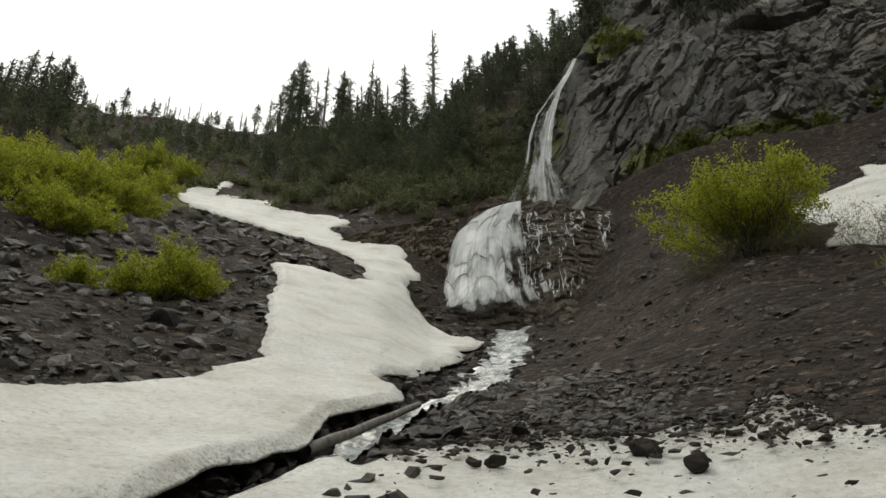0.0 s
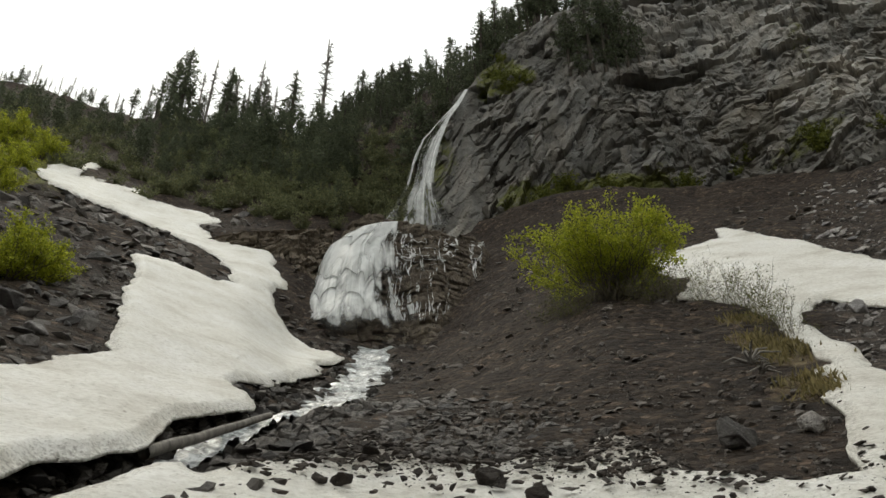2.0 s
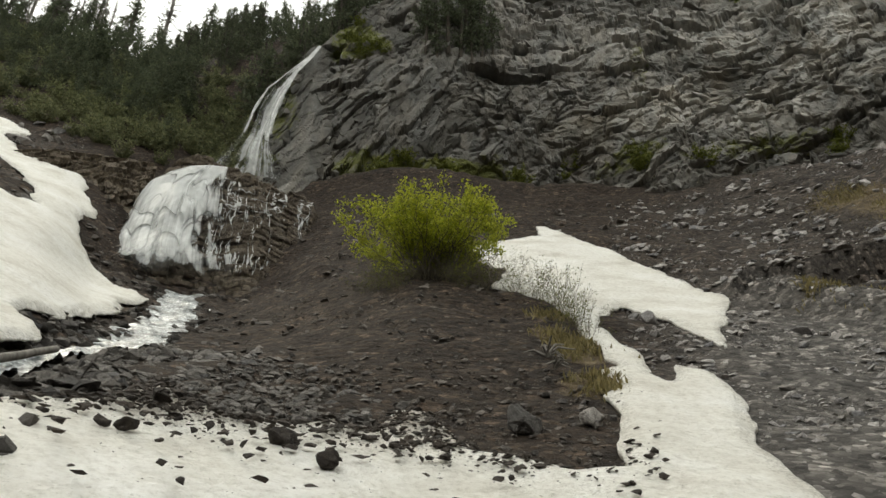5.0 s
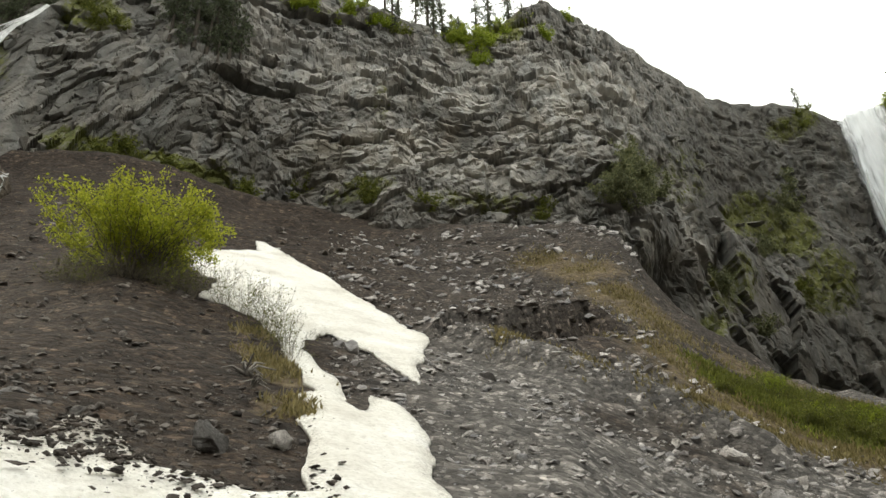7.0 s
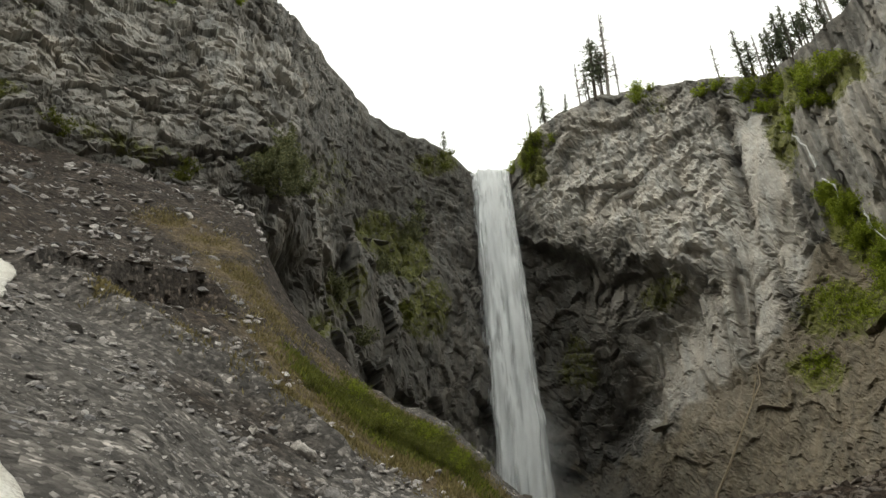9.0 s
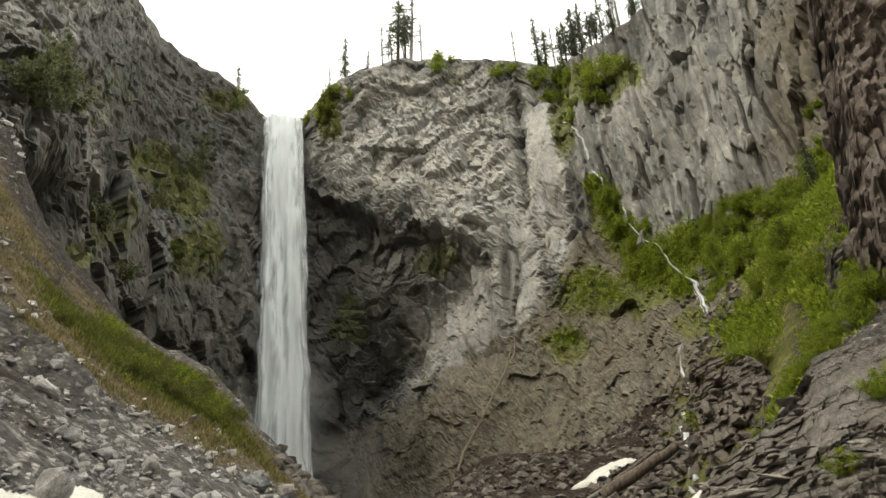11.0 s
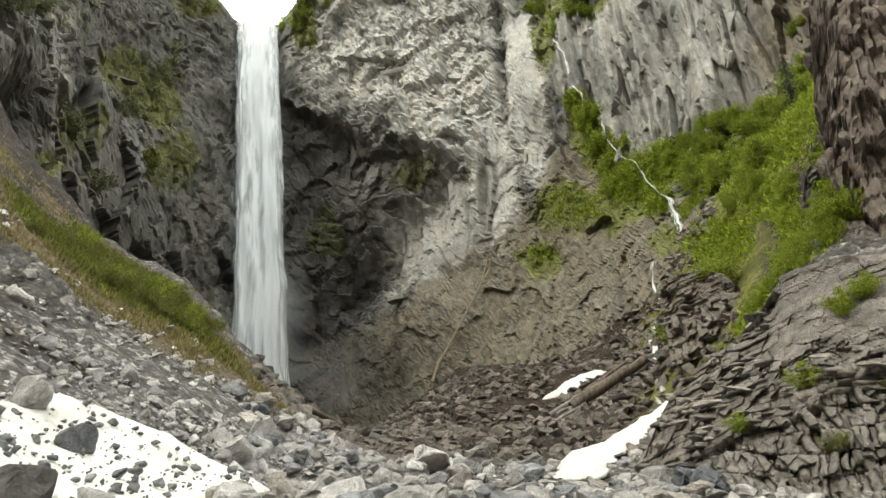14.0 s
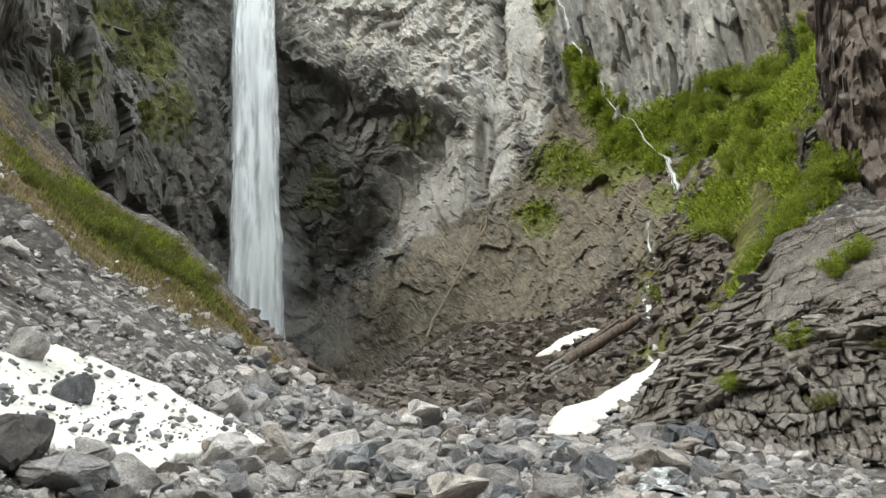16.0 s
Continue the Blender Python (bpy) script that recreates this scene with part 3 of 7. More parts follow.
GREEN_SPUR = [(slope_at(a, e), r) for a, e, r in ((70, 21.2, 1.5), (71, 19.9, 1.8), (72.4, 19.2, 2.0), (73.8, 18.1, 2.1), (75.2, 17.3, 2.2), (76.8, 16.6, 2.2), (78.2, 15.9, 2.2), (79.6, 15.2, 1.9), (80.8, 14.4, 1.4), (74, 19.4, 1.8), (77, 17.9, 1.8), (79, 16.8, 1.5))]
DRY_SPUR = [(slope_at(a, e), r) for a, e, r in ((58, 31, 2.5), (61, 30, 3.0), (63.5, 28, 3.0), (65.5, 26, 3.0), (67, 23, 3.0), (68.5, 21.5, 3.0), (70, 19.5, 3.0), (72, 18, 3.0), (74, 16.8, 3.0), (76.5, 15.5, 3.0), (79, 14.2, 3.0), (81.5, 13, 2.6), (83.5, 11.6, 2.4), (85, 10.4, 2.0), (72, 21, 3), (76, 18.5, 3), (80, 15.8, 3), (83, 13, 2.5), (79, 17, 3))] + [(slope_at(a, e), 0.75) for a, e in ((36.1, 24.2), (37.4, 23.4), (35.2, 25.0), (37.4, 21.9), (37.8, 21.1), (34.6, 26.2))] + [((21.8, 16, 12.0), 0.9), ((21.8, 14.5, 11.0), 0.9), ((22.2, 12.8, 10.2), 0.9), ((23.0, 11.4, 9.3), 1.0), ((23.4, 9.8, 8.2), 1.0)]
GREEN_BANK = [(polar(114, 64, 17), 9), (polar(117, 60, 19), 10), (polar(121, 50, 19), 9), (polar(117, 44, 12.5), 7), (polar(-28, 62, 34), 14), (polar(-34, 70, 35), 14)]
pts = BASE.reshape(-1, 3)
snow_near = np.max([snow_depth(pts[:, 0], pts[:, 1], k) for k in SNOWS], axis=0)
rad = np.hypot(pts[:, 0], pts[:, 1])
azs = np.degrees(np.arctan2(pts[:, 0], pts[:, 1]))
rough = np.clip(rad / 25, 0.3, 3.0) * (1 - 0.8 * smooth(-0.3, 0.6, snow_near)) * (rad > 4)
c1, c2, cv = cells(pts * (1.1, 1.1, 1.1), 7)
bumpy = rough * (0.16 * fbm(pts, 1.6, 4, 11) + 0.14 * np.clip(c2 - c1, 0, 0.5) * (cv - 0.2)) * np.clip(40 / np.maximum(rad, 1), 0.3, 1)
crags = smooth(60, 110, rad) * 1.8 * np.abs(fbm(pts, 8.0, 4, 77))
GROUND = BASE.copy()
GROUND[..., 2] += (bumpy + crags).reshape(GRID_Z.shape)
grass = np.maximum(blob(pts, GREEN_SPUR), blob(pts, GREEN_BANK))
SOIL = [((17.5, 11.2, 8.0), 1.3), ((19.8, 10.9, 9.5), 1.6), ((20.5, 9.4, 8.5), 1.5), ((24.3, 15.8, 14.5), 2.4), ((19.6, 7.9, 6.5), 1.2), ((22.0, 10.5, 9.5), 1.3), ((21.0, 13.6, 10.5), 1.2), ((21.2, 12.0, 9.8), 1.3), ((22.0, 9.2, 8.4), 1.3), ((27.0, 15.5, 15.5), 2.2)]
gravel = smooth(38, 52, azs) * (1 - smooth(128, 140, azs)) * smooth(200, 90, rad) * (1 - smooth(84, 90, azs) * smooth(48, 66, rad)) * (1 - 0.85 * blob(pts, SOIL)) * (0.2 + 0.8 * np.maximum(smooth(34, 24, rad), smooth(70, 80, azs))) * (1 - 0.9 * smooth(30, 42, rad) * smooth(86, 92, azs))
ground = new("ground", mesh_of("ground", GROUND.reshape(-1, 3), grid_faces(*GRID_Z.shape)[:, ::-1], EARTH, grass=grass, gravel=gravel, dry=blob(pts, DRY_SPUR)))
tagged(ground, "dark stony mountain hillside with talus and earth", "ground", kind="structure")

def snow_sheet(key, deep, thick):
    """A slab of old snow over the uncut ground, with a broken edge and an open underside."""
    d = snow_depth(GRID_X, GRID_Y, key)
    quad = (d[:-1, :-1] > 0) | (d[1:, :-1] > 0) | (d[:-1, 1:] > 0) | (d[1:, 1:] > 0)
    f = grid_faces(*GRID_Z.shape).reshape(GRID_Z.shape[0] - 1, GRID_Z.shape[1] - 1, 4)[quad][:, ::-1]
    used, f = np.unique(f, return_inverse=True)
    f = f.reshape(-1, 4)
    v = UNCUT.reshape(-1, 3)[used].copy()
    dd = d.ravel()[used]
    out = dd < 0
    x, y = v[out, 0], v[out, 1]
    gx, gy = (snow_depth(x + 0.02, y, key) - dd[out]) / 0.02, (snow_depth(x, y + 0.02, key) - dd[out]) / 0.02
    pull = np.clip(-dd[out], 0, 0.6) / np.maximum(gx * gx + gy * gy, 0.4)
    v[out, 0] += gx * pull
    v[out, 1] += gy * pull
    v[out, 2] += (gx * v[out, 0] + gy * v[out, 1]) / np.hypot(v[out, 0], v[out, 1]) * pull * 0.55
    dd = np.maximum(dd, 0)
    cup = 0.03 * fbm(v, 0.45, 3, 3) + 0.1 * fbm(v, 3.5, 3, 9)
    v[:, 2] += 0.03 + deep * (0.45 + 0.55 * smooth(0.0, 0.3, dd)) + cup * smooth(0, 0.5, dd)
    low = v.copy()
    low[:, 2] -= thick * (0.3 + 0.7 * smooth(0, 0.5, dd))
    n = len(v)
    e = np.concatenate([f[:, [0, 1]], f[:, [1, 2]], f[:, [2, 3]], f[:, [3, 0]]])
    code = e[:, 0].astype(np.int64) * n + e[:, 1]
    rim = e[~np.isin(code, e[:, 1].astype(np.int64) * n + e[:, 0])]
    walls = np.column_stack([rim[:, 1], rim[:, 0], rim[:, 0] + n, rim[:, 1] + n])
    # rim darkened for edge dirt and for the shade under the lip
    dirt = smooth(0.5, 0.0, dd) * (0.45 if key in ("valley", "front") else 0.15)
    if key == "front":
        dirt = np.maximum(dirt, 0.75 * smooth(9.6, 13.0, np.hypot(v[:, 0], v[:, 1])) * smooth(8.5, 6.0, v[:, 0]))
    # underside evenly darkened: shade put into its colour
    me = mesh_of("snow_patch", np.concatenate([v, low]), np.concatenate([f, f[:, ::-1] + n, walls]), SNOW, dirt=np.concatenate([dirt, np.full(n, 0.5)]))
    tagged(new("snow_patch", me), "old dirty snow patch lying on the stony slope", "snow", kind="structure")


for key, deep, thick in (("valley", 0.34, 0.16), ("front", 0.13, 0.3), ("rubble", 0.2, 0.5), ("gorge", 0.4, 0.3), ("ledge", 0.3, 0.4)):
    snow_sheet(key, deep, thick)
# ---- the cliffs: (azimuth, metres out, degrees up) along foot, waist, ledge and rim ----
FOOT = [(5, 62, 36), (10, 58, 35), (14, 56.5, 33), (27, 55, 33), (37, 57, 32), (50, 59, 31), (60, 57, 29), (64, 56, 26), (68, 64, 14), (73, 80, 6), (79, 96, 4), (84, 110, 4),
        (90, 103, 5), (96, 96, 6), (104, 84, 8), (110, 74, 9), (116, 62, 12), (122, 58, 13), (130, 50, 10), (150, 50, 8)]
WAIST = [(5, 60, 35), (9.2, 60, 35.6), (11, 60, 36.6), (14, 58, 37.5), (27, 57, 39), (37, 59, 38.5), (50, 61, 38), (60, 60, 37), (64, 60, 35), (68, 70, 29), (73, 88, 21), (79, 106, 17), (84, 119, 16),
         (90, 116, 17), (96, 108, 18), (101, 96, 18.5), (106, 88, 18), (110, 80, 18), (114, 70, 18), (118, 62, 19.5), (122, 60, 20), (130, 54, 22), (150, 54, 20)]
LEDGE = [(5, 61, 35.3), (9.2, 61, 36.2), (11, 61, 38.6), (12.4, 60.5, 40), (14, 59, 41), (27, 60, 43.5), (37, 62, 43), (50, 65, 42.5), (60, 66, 42), (64, 70, 40), (68, 76, 36.5), (73, 90, 31), (79, 106, 27), (84, 117, 27),
         (87, 113, 28), (90, 106, 27.5), (96, 100, 27), (101, 95, 27), (106, 92, 27), (110, 86, 27), (114, 80, 26.5), (118, 76, 26.2), (122, 70, 27), (130, 60, 32), (150, 58, 32)]
RIM = [(5, 62, 35.5), (9.2, 62, 36.6), (11, 62, 40.6), (12.4, 62, 43.6), (13.2, 62, 44.8), (14.2, 61.5, 44.4), (15, 62, 45.55), (18, 66, 47.4), (23, 68, 48.9), (30, 70, 49.9), (40, 72, 49.9), (46, 74, 48.9), (51, 77, 47.7), (56, 80, 47.5), (60.5, 84, 48.7),
       (64, 88, 47.1), (68.6, 92, 44.4), (72.8, 98, 40.5), (76, 106, 39.1), (79.5, 114, 37.9), (82, 120, 35.75), (82.8, 121, 35.15), (84.8, 121, 35.15), (85.8, 118, 35.95), (87.3, 114, 37.9), (90, 110, 38.9),
       (94, 107, 40), (102, 101, 39.5), (107, 98, 38.3), (110, 93, 38.9), (114, 88, 40.35), (120, 80, 42.85), (126, 74, 43.85), (132, 66, 43.85), (150, 62, 43.35)]
CAZ = np.arange(9.2, 146, 0.135)


def cliff_lines():
    lines = [along(k, CAZ) for k in (FOOT, WAIST, LEDGE, RIM)]
    r, z = np.array([a for a, _ in lines]).T, np.array([b for _, b in lines]).T
    r = np.column_stack([r[:, :1] + 0.5, r, r[:, 3] + 10, r[:, 3] + 55])
    z = np.column_stack([z[:, :1] - 6, z, z[:, 3] + 1.5, z[:, 3] - 12])
    return r, z


def sample(table, steps):
    out = []
    for i in range(table.shape[1] - 1):
        s = np.linspace(0, 1, steps[i], endpoint=False)[None]
        out.append(table[:, i:i + 1] * (1 - s) + table[:, i + 1:i + 2] * s)
    out.append(table[:, -1:])
    t = np.concatenate(out, 1)
    k = np.array([1, 2, 3, 4, 3, 2, 1.0]) / 16
    pad = np.pad(t, ((0, 0), (3, 3)), "edge")
    return sum(k[j] * pad[:, j:j + t.shape[1]] for j in range(7))


cr, cz = cliff_lines()
CSTEPS = (10, 90, 90, 90, 14, 8)
cr, cz = sample(cr, CSTEPS), sample(cz, CSTEPS)
ca = np.radians(CAZ)[:, None]
C = np.stack([cr * np.sin(ca), cr * np.cos(ca), cz], -1)
cp = C.reshape(-1, 3)
caz = np.repeat(CAZ, C.shape[1])
cel = np.degrees(np.arctan2(cp[:, 2] - EYE, np.hypot(cp[:, 0], cp[:, 1])))
plan = C[:, sum(CSTEPS[:2]) + 40, :2]
k_ = np.hanning(61) / np.hanning(61).sum()
plan = np.stack([np.convolve(np.pad(plan[:, j], 30, "reflect", reflect_type="odd"), k_, "valid") for j in (0, 1)], -1)
along_wall = np.gradient(plan, axis=0)
arc = np.concatenate([[0], np.cumsum(np.linalg.norm(np.diff(plan, axis=0), axis=1))])
facing_out = np.stack([along_wall[:, 1], -along_wall[:, 0]], -1) / np.linalg.norm(along_wall, axis=1)[:, None]
view_in = -plan / np.linalg.norm(plan, axis=1)[:, None]
turned_out = (0.45 * smooth(15, 20, CAZ))[:, None]
facing_out = facing_out * turned_out + view_in * (1 - turned_out)
out_dir = np.repeat(np.column_stack([facing_out, np.zeros(len(CAZ))]), C.shape[1], 0)
# along the wall, up and outward; leaning columns at one end, broken beds in the middle, thin plates by the fall, upright columns at the far end
side = np.repeat(arc, C.shape[1])
radial = np.hypot(cp[:, 0], cp[:, 1])
warp = np.stack([fbm(cp, 6.0, 3, 41), fbm(cp, 6.0, 3, 42), fbm(cp, 6.0, 3, 43)], -1)
ragged = fbm(cp, 4.0, 4, 44)
ARCH = np.interp(caz, [84, 86, 88.3, 91.4, 94.1, 96.8, 99, 100], [31.2, 31, 30.7, 28.7, 28.3, 28.5, 27.4, 26.8])
HOLLOW_LOW = np.interp(caz, [84, 86.3, 87.8, 89.5, 91.2, 93.9, 97.9, 99], [8, 9, 11, 14.5, 18, 22, 25.2, 27])
BROWN_TOP = np.interp(caz, [84, 87, 93.6, 100.5, 104.8, 107.7, 111, 114, 120], [13, 14.5, 16.3, 19.8, 23.6, 27.6, 26, 24, 20])


def soft(rows, frayed=0.35):
    """Soft ragged patches on the rock: azimuth, angle up, half widths and weight of each."""
    out = np.zeros(len(cp))
    for a0, e0, wa, we, k in rows:
        d = np.hypot((caz - a0) / wa, (cel - e0) / we) + frayed * 0.6 * ragged
        out = np.maximum(out, k * smooth(1.3, 0.6, d))
    return out


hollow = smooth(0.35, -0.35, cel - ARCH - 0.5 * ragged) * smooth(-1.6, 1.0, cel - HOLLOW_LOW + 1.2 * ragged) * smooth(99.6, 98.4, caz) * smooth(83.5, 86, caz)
brown = smooth(1.0, -0.8, cel - BROWN_TOP + 1.3 * ragged) * smooth(85, 88, caz) * smooth(122, 117, caz)
z_lean = smooth(31, 25, caz + 2 * ragged)
z_block = (1 - z_lean) * smooth(71, 66, caz + 1.5 * ragged)
z_plate = np.maximum(smooth(66, 71, caz) * smooth(85.5, 84, caz) * smooth(29.0, 30.8, cel + 0.9 * ragged), smooth(84, 86, caz) * smooth(99, 94, caz) * smooth(-0.6, 0.3, cel - ARCH) * smooth(4.0, 2.0, cel - ARCH))
z_col = smooth(106.3, 107.6, caz + 0.3 * ragged) * smooth(-0.6, 0.8, cel - BROWN_TOP)
z_panel = np.clip(soft([(97.6, 21.5, 3.6, 4.8, 1), (105.2, 31.5, 1.5, 6, 1), (101.8, 25, 1.8, 4.5, 1)], 0.2), 0, 1) * (1 - z_col)
z_base = brown * (1 - z_panel)
z_mass = smooth(66, 70, caz) * smooth(87, 85, caz) * (1 - z_plate)
z_mass = np.maximum(z_mass, hollow)
z_crumb = np.clip(1 - z_lean - z_block - z_plate - z_col - z_panel - z_base - z_mass, 0, 1)
push, tint = 2.0 * fbm(cp, 15, 3, 71), np.full(len(cp), 0.5)


def jointed(weight, q, sizes, seed, crack=0.1, tilt=1.7):
    """Adds broken faces of several sizes, and their own tints, where weight says."""
    m = weight > 0.01
    w = weight[m]
    for k, (scale, deep, shade) in enumerate(sizes):
        f_, v_, j_ = facets(q[m] * scale + 5 * k, seed + k, tilt)
        push[m] += w * (deep * f_ - crack * deep * smooth(0.1, 0.0, j_))
        tint[m] += w * shade * (v_ - 0.5)


jointed(z_lean, np.column_stack([(side - 0.62 * cp[:, 2]) * 0.5, radial * 0.18, (cp[:, 2] + 0.3 * side) * 0.17]) + 0.25 * warp, ((0.55, 1.4, 0.4), (1.3, 0.7, 0.6), (2.8, 0.32, 0.5)), 51)
jointed(z_block, np.column_stack([(side + 0.35 * cp[:, 2]) * 0.26, radial * 0.24, (cp[:, 2] - 0.3 * side) * 0.46]) + 0.3 * warp, ((0.42, 1.5, 0.4), (1.0, 0.8, 0.6), (2.2, 0.42, 0.6), (4.6, 0.2, 0.4)), 151)
jointed(z_crumb, cp * (0.34, 0.34, 0.5) + 0.2 * warp, ((0.5, 1.3, 0.3), (1.3, 0.6, 0.5), (2.8, 0.34, 0.5), (5.6, 0.16, 0.4)), 251, 0.2, 2.0)
jointed(z_col, np.column_stack([side * 0.75 + 0.05 * cp[:, 2], radial * 0.3, cp[:, 2] * 0.1]) + 0.12 * warp, ((0.45, 1.6, 0.3), (1.1, 0.7, 0.6), (2.3, 0.25, 0.5)), 351)
jointed(z_panel, np.column_stack([(side - 0.15 * cp[:, 2]) * 0.3, radial * 0.2, cp[:, 2] * 0.12]) + 0.2 * warp, ((0.7, 1.5, 0.2), (2.2, 0.35, 0.4), (5.0, 0.12, 0.4)), 451)
jointed(z_mass, np.column_stack([(side - 0.2 * cp[:, 2]) * 0.16, radial * 0.16, (cp[:, 2] + 0.2 * side) * 0.2]) + 0.3 * warp, ((0.6, 2.6, 0.2), (1.7, 0.9, 0.5), (4.2, 0.3, 0.5)), 551)
jointed(z_base, np.column_stack([side * 0.3, radial * 0.2, cp[:, 2] * 0.22]) + 0.3 * warp, ((0.6, 0.7, 0.0), (2.6, 0.3, 0.3), (5.5, 0.16, 0.4)), 651, 0.0)
# bedding that juts out in ledges, undercut below
strata = (cp[:, 2] + 2.0 * fbm(cp, 7, 4, 61) - 0.22 * side) / 4.4
push += smooth(40, 50, caz) * smooth(70, 66, caz) * smooth(37, 40, cel) * 1.0 * ((strata % 1.0) ** 1.6 - 0.4)
slab_v, slab_e, slab_f = courses(side + 0.6 * fbm(cp, 4, 3, 63), cp[:, 2] + 0.7 * fbm(cp, 6, 3, 64) - 0.14 * side, 0.9, 2.6, 65)
push += z_plate * (1.3 * (slab_v - 0.5) + 0.5 * (slab_f - 0.5) - 0.3 * smooth(0.12, 0.0, slab_e))
tint += z_plate * 0.5 * (slab_v - 0.5)
# the hollow behind the plunge, the cave by the spur, and grooves
push -= 3.8 * smooth(0.6, -1.6, cel - ARCH) * smooth(-8, 0, cel - HOLLOW_LOW) * smooth(100.5, 97, caz) * smooth(84.5, 88, caz)
for (az0, e0), wa, we, deep in (((66.4, 28.0), 1.2, 1.7, 7.0), ((86.6, 13), 3.0, 4.5, 4.0), ((70, 16), 3.0, 3.0, 3.0), ((103.2, 32.5), 0.5, 4.0, 2.6), ((101.0, 24.0), 0.4, 3.0, 1.6), ((94.0, 19), 0.6, 4, 1.6)):
    push -= deep * np.exp(-((caz - az0) / wa) ** 2 - ((cel - e0) / we) ** 2)
tint = np.clip(tint, 0, 1)
brow = smooth(0, 40, np.tile(np.arange(C.shape[1]), len(CAZ)))
lip = np.exp(-((caz - 83.8) / 2.0) ** 2) + np.exp(-((caz - 13.8) / 1.2) ** 2)
push *= 0.35 + 0.65 * smooth(11, 16, caz)
edge = np.tile(smooth(sum(CSTEPS[:4]) + 6, sum(CSTEPS[:4]) - 14, np.arange(C.shape[1])), len(CAZ))
push = push * brow * (1 - 0.7 * np.clip(lip, 0, 1) * smooth(28, 33, cel)) * (0.25 + 0.75 * edge)
cp2 = cp + out_dir * push[:, None]
cp2[:, 2] += 0.5 * fbm(cp, 3.0, 3, 81) * brow * (1 - 0.8 * np.clip(lip, 0, 1))
CLIFF_P = cp2.reshape(C.shape)
pale = soft([(95, 34.5, 9, 4.6, 0.8), (99.5, 31, 5.5, 4.5, 0.95), (105.2, 31.5, 1.6, 6.5, 1.0), (101.6, 25, 2.0, 5.5, 1.0), (97.4, 21.3, 3.2, 4.6, 1.0), (94.6, 20, 1.6, 3.5, 0.8), (116, 32, 9, 6.5, 0.42), (124, 30, 4, 6, 0.3),
             (51, 41, 14, 7, 0.25), (47.5, 38.6, 7, 2.2, 0.65), (60.5, 42.6, 4.5, 1.6, 0.62), (58.5, 40.2, 4, 1.2, 0.6), (40, 44.2, 5, 2.6, 0.3), (51, 43, 5, 2, 0.45), (33, 46, 4.5, 2.2, 0.15), (54, 37, 5, 1.4, 0.5), (65.5, 39.5, 1.6, 4, 0.45), (69.0, 32, 1.0, 3.5, 0.4)]) 
moss = soft([(106.8, 22.5, 3, 2.2, 0.8), (110.6, 22.2, 2.6, 1.8, 0.95), (113, 23, 2.4, 1.8, 0.9), (104.7, 19, 2.2, 1.6, 0.7), (113.6, 19.4, 1.4, 1.2, 0.8), (109.4, 27.5, 1.6, 2.6, 1.0), (107.3, 34.5, 1.5, 3.2, 0.8), (116, 24.5, 5, 1.6, 1.0), (121, 22, 5, 4, 1.0), (111, 36.5, 4, 2, 0.9),
             (87.4, 36, 1.5, 1.8, 0.9), (95.5, 26, 2.6, 1.6, 0.7), (88.5, 22.5, 1.6, 2.4, 0.65), (74, 31.5, 2.2, 1.8, 0.75), (76.4, 30, 2.2, 2.2, 0.75), (71, 27, 2.0, 1.8, 0.6), (68.8, 24.6, 1.6, 1.4, 0.7), (77.7, 26, 2.2, 2.2, 0.7), (69.5, 35, 2.4, 2.5, 0.5),
             (27, 37.3, 5, 1.0, 0.85), (42, 36, 4, 1.0, 0.6), (53, 35.2, 5, 0.9, 0.6), (19.5, 37.0, 4, 1.2, 0.8), (65.2, 35.4, 1.6, 2.2, 0.7), (8, 40, 5, 3, 0.7), (18, 45.4, 3, 1.5, 0.8), (54, 47, 5, 1.2, 0.8), (79, 36.5, 2.5, 1.0, 0.7), (44, 42, 1.2, 2, 0.5), (98, 38.6, 1.4, 0.8, 0.5)])
rust = np.maximum(0.95 * brown, soft([(60, 40, 5, 3, 0.4), (40, 38, 8, 2.5, 0.55), (51, 39, 7, 2.5, 0.4), (128, 30, 6, 12, 0.9), (92, 37.5, 5, 2, 0.45), (83, 31, 3, 2, 0.35)]))
# the last patch only darkens the leaning columns
# wet rock, plus shade painted into the hollow, cave, grooves and flank
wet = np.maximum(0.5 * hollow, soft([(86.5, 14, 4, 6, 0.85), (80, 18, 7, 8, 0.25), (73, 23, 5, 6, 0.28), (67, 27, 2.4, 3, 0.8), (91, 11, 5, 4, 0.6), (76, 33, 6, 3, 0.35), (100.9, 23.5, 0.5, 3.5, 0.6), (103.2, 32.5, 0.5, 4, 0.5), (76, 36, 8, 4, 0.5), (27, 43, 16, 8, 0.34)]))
moss = np.maximum(moss, 0.5 * np.tile(smooth(sum(CSTEPS[:4]) - 8, sum(CSTEPS[:4]) + 4, np.arange(C.shape[1])), len(CAZ)))
moss = np.maximum(moss, 0.2 * smooth(68, 60, caz))
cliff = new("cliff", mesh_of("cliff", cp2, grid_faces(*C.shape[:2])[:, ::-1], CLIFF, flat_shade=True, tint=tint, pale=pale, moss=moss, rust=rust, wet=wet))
tagged(cliff, "jointed grey lava cliff with mossy ledges round the bowl", "cliff", kind="structure")


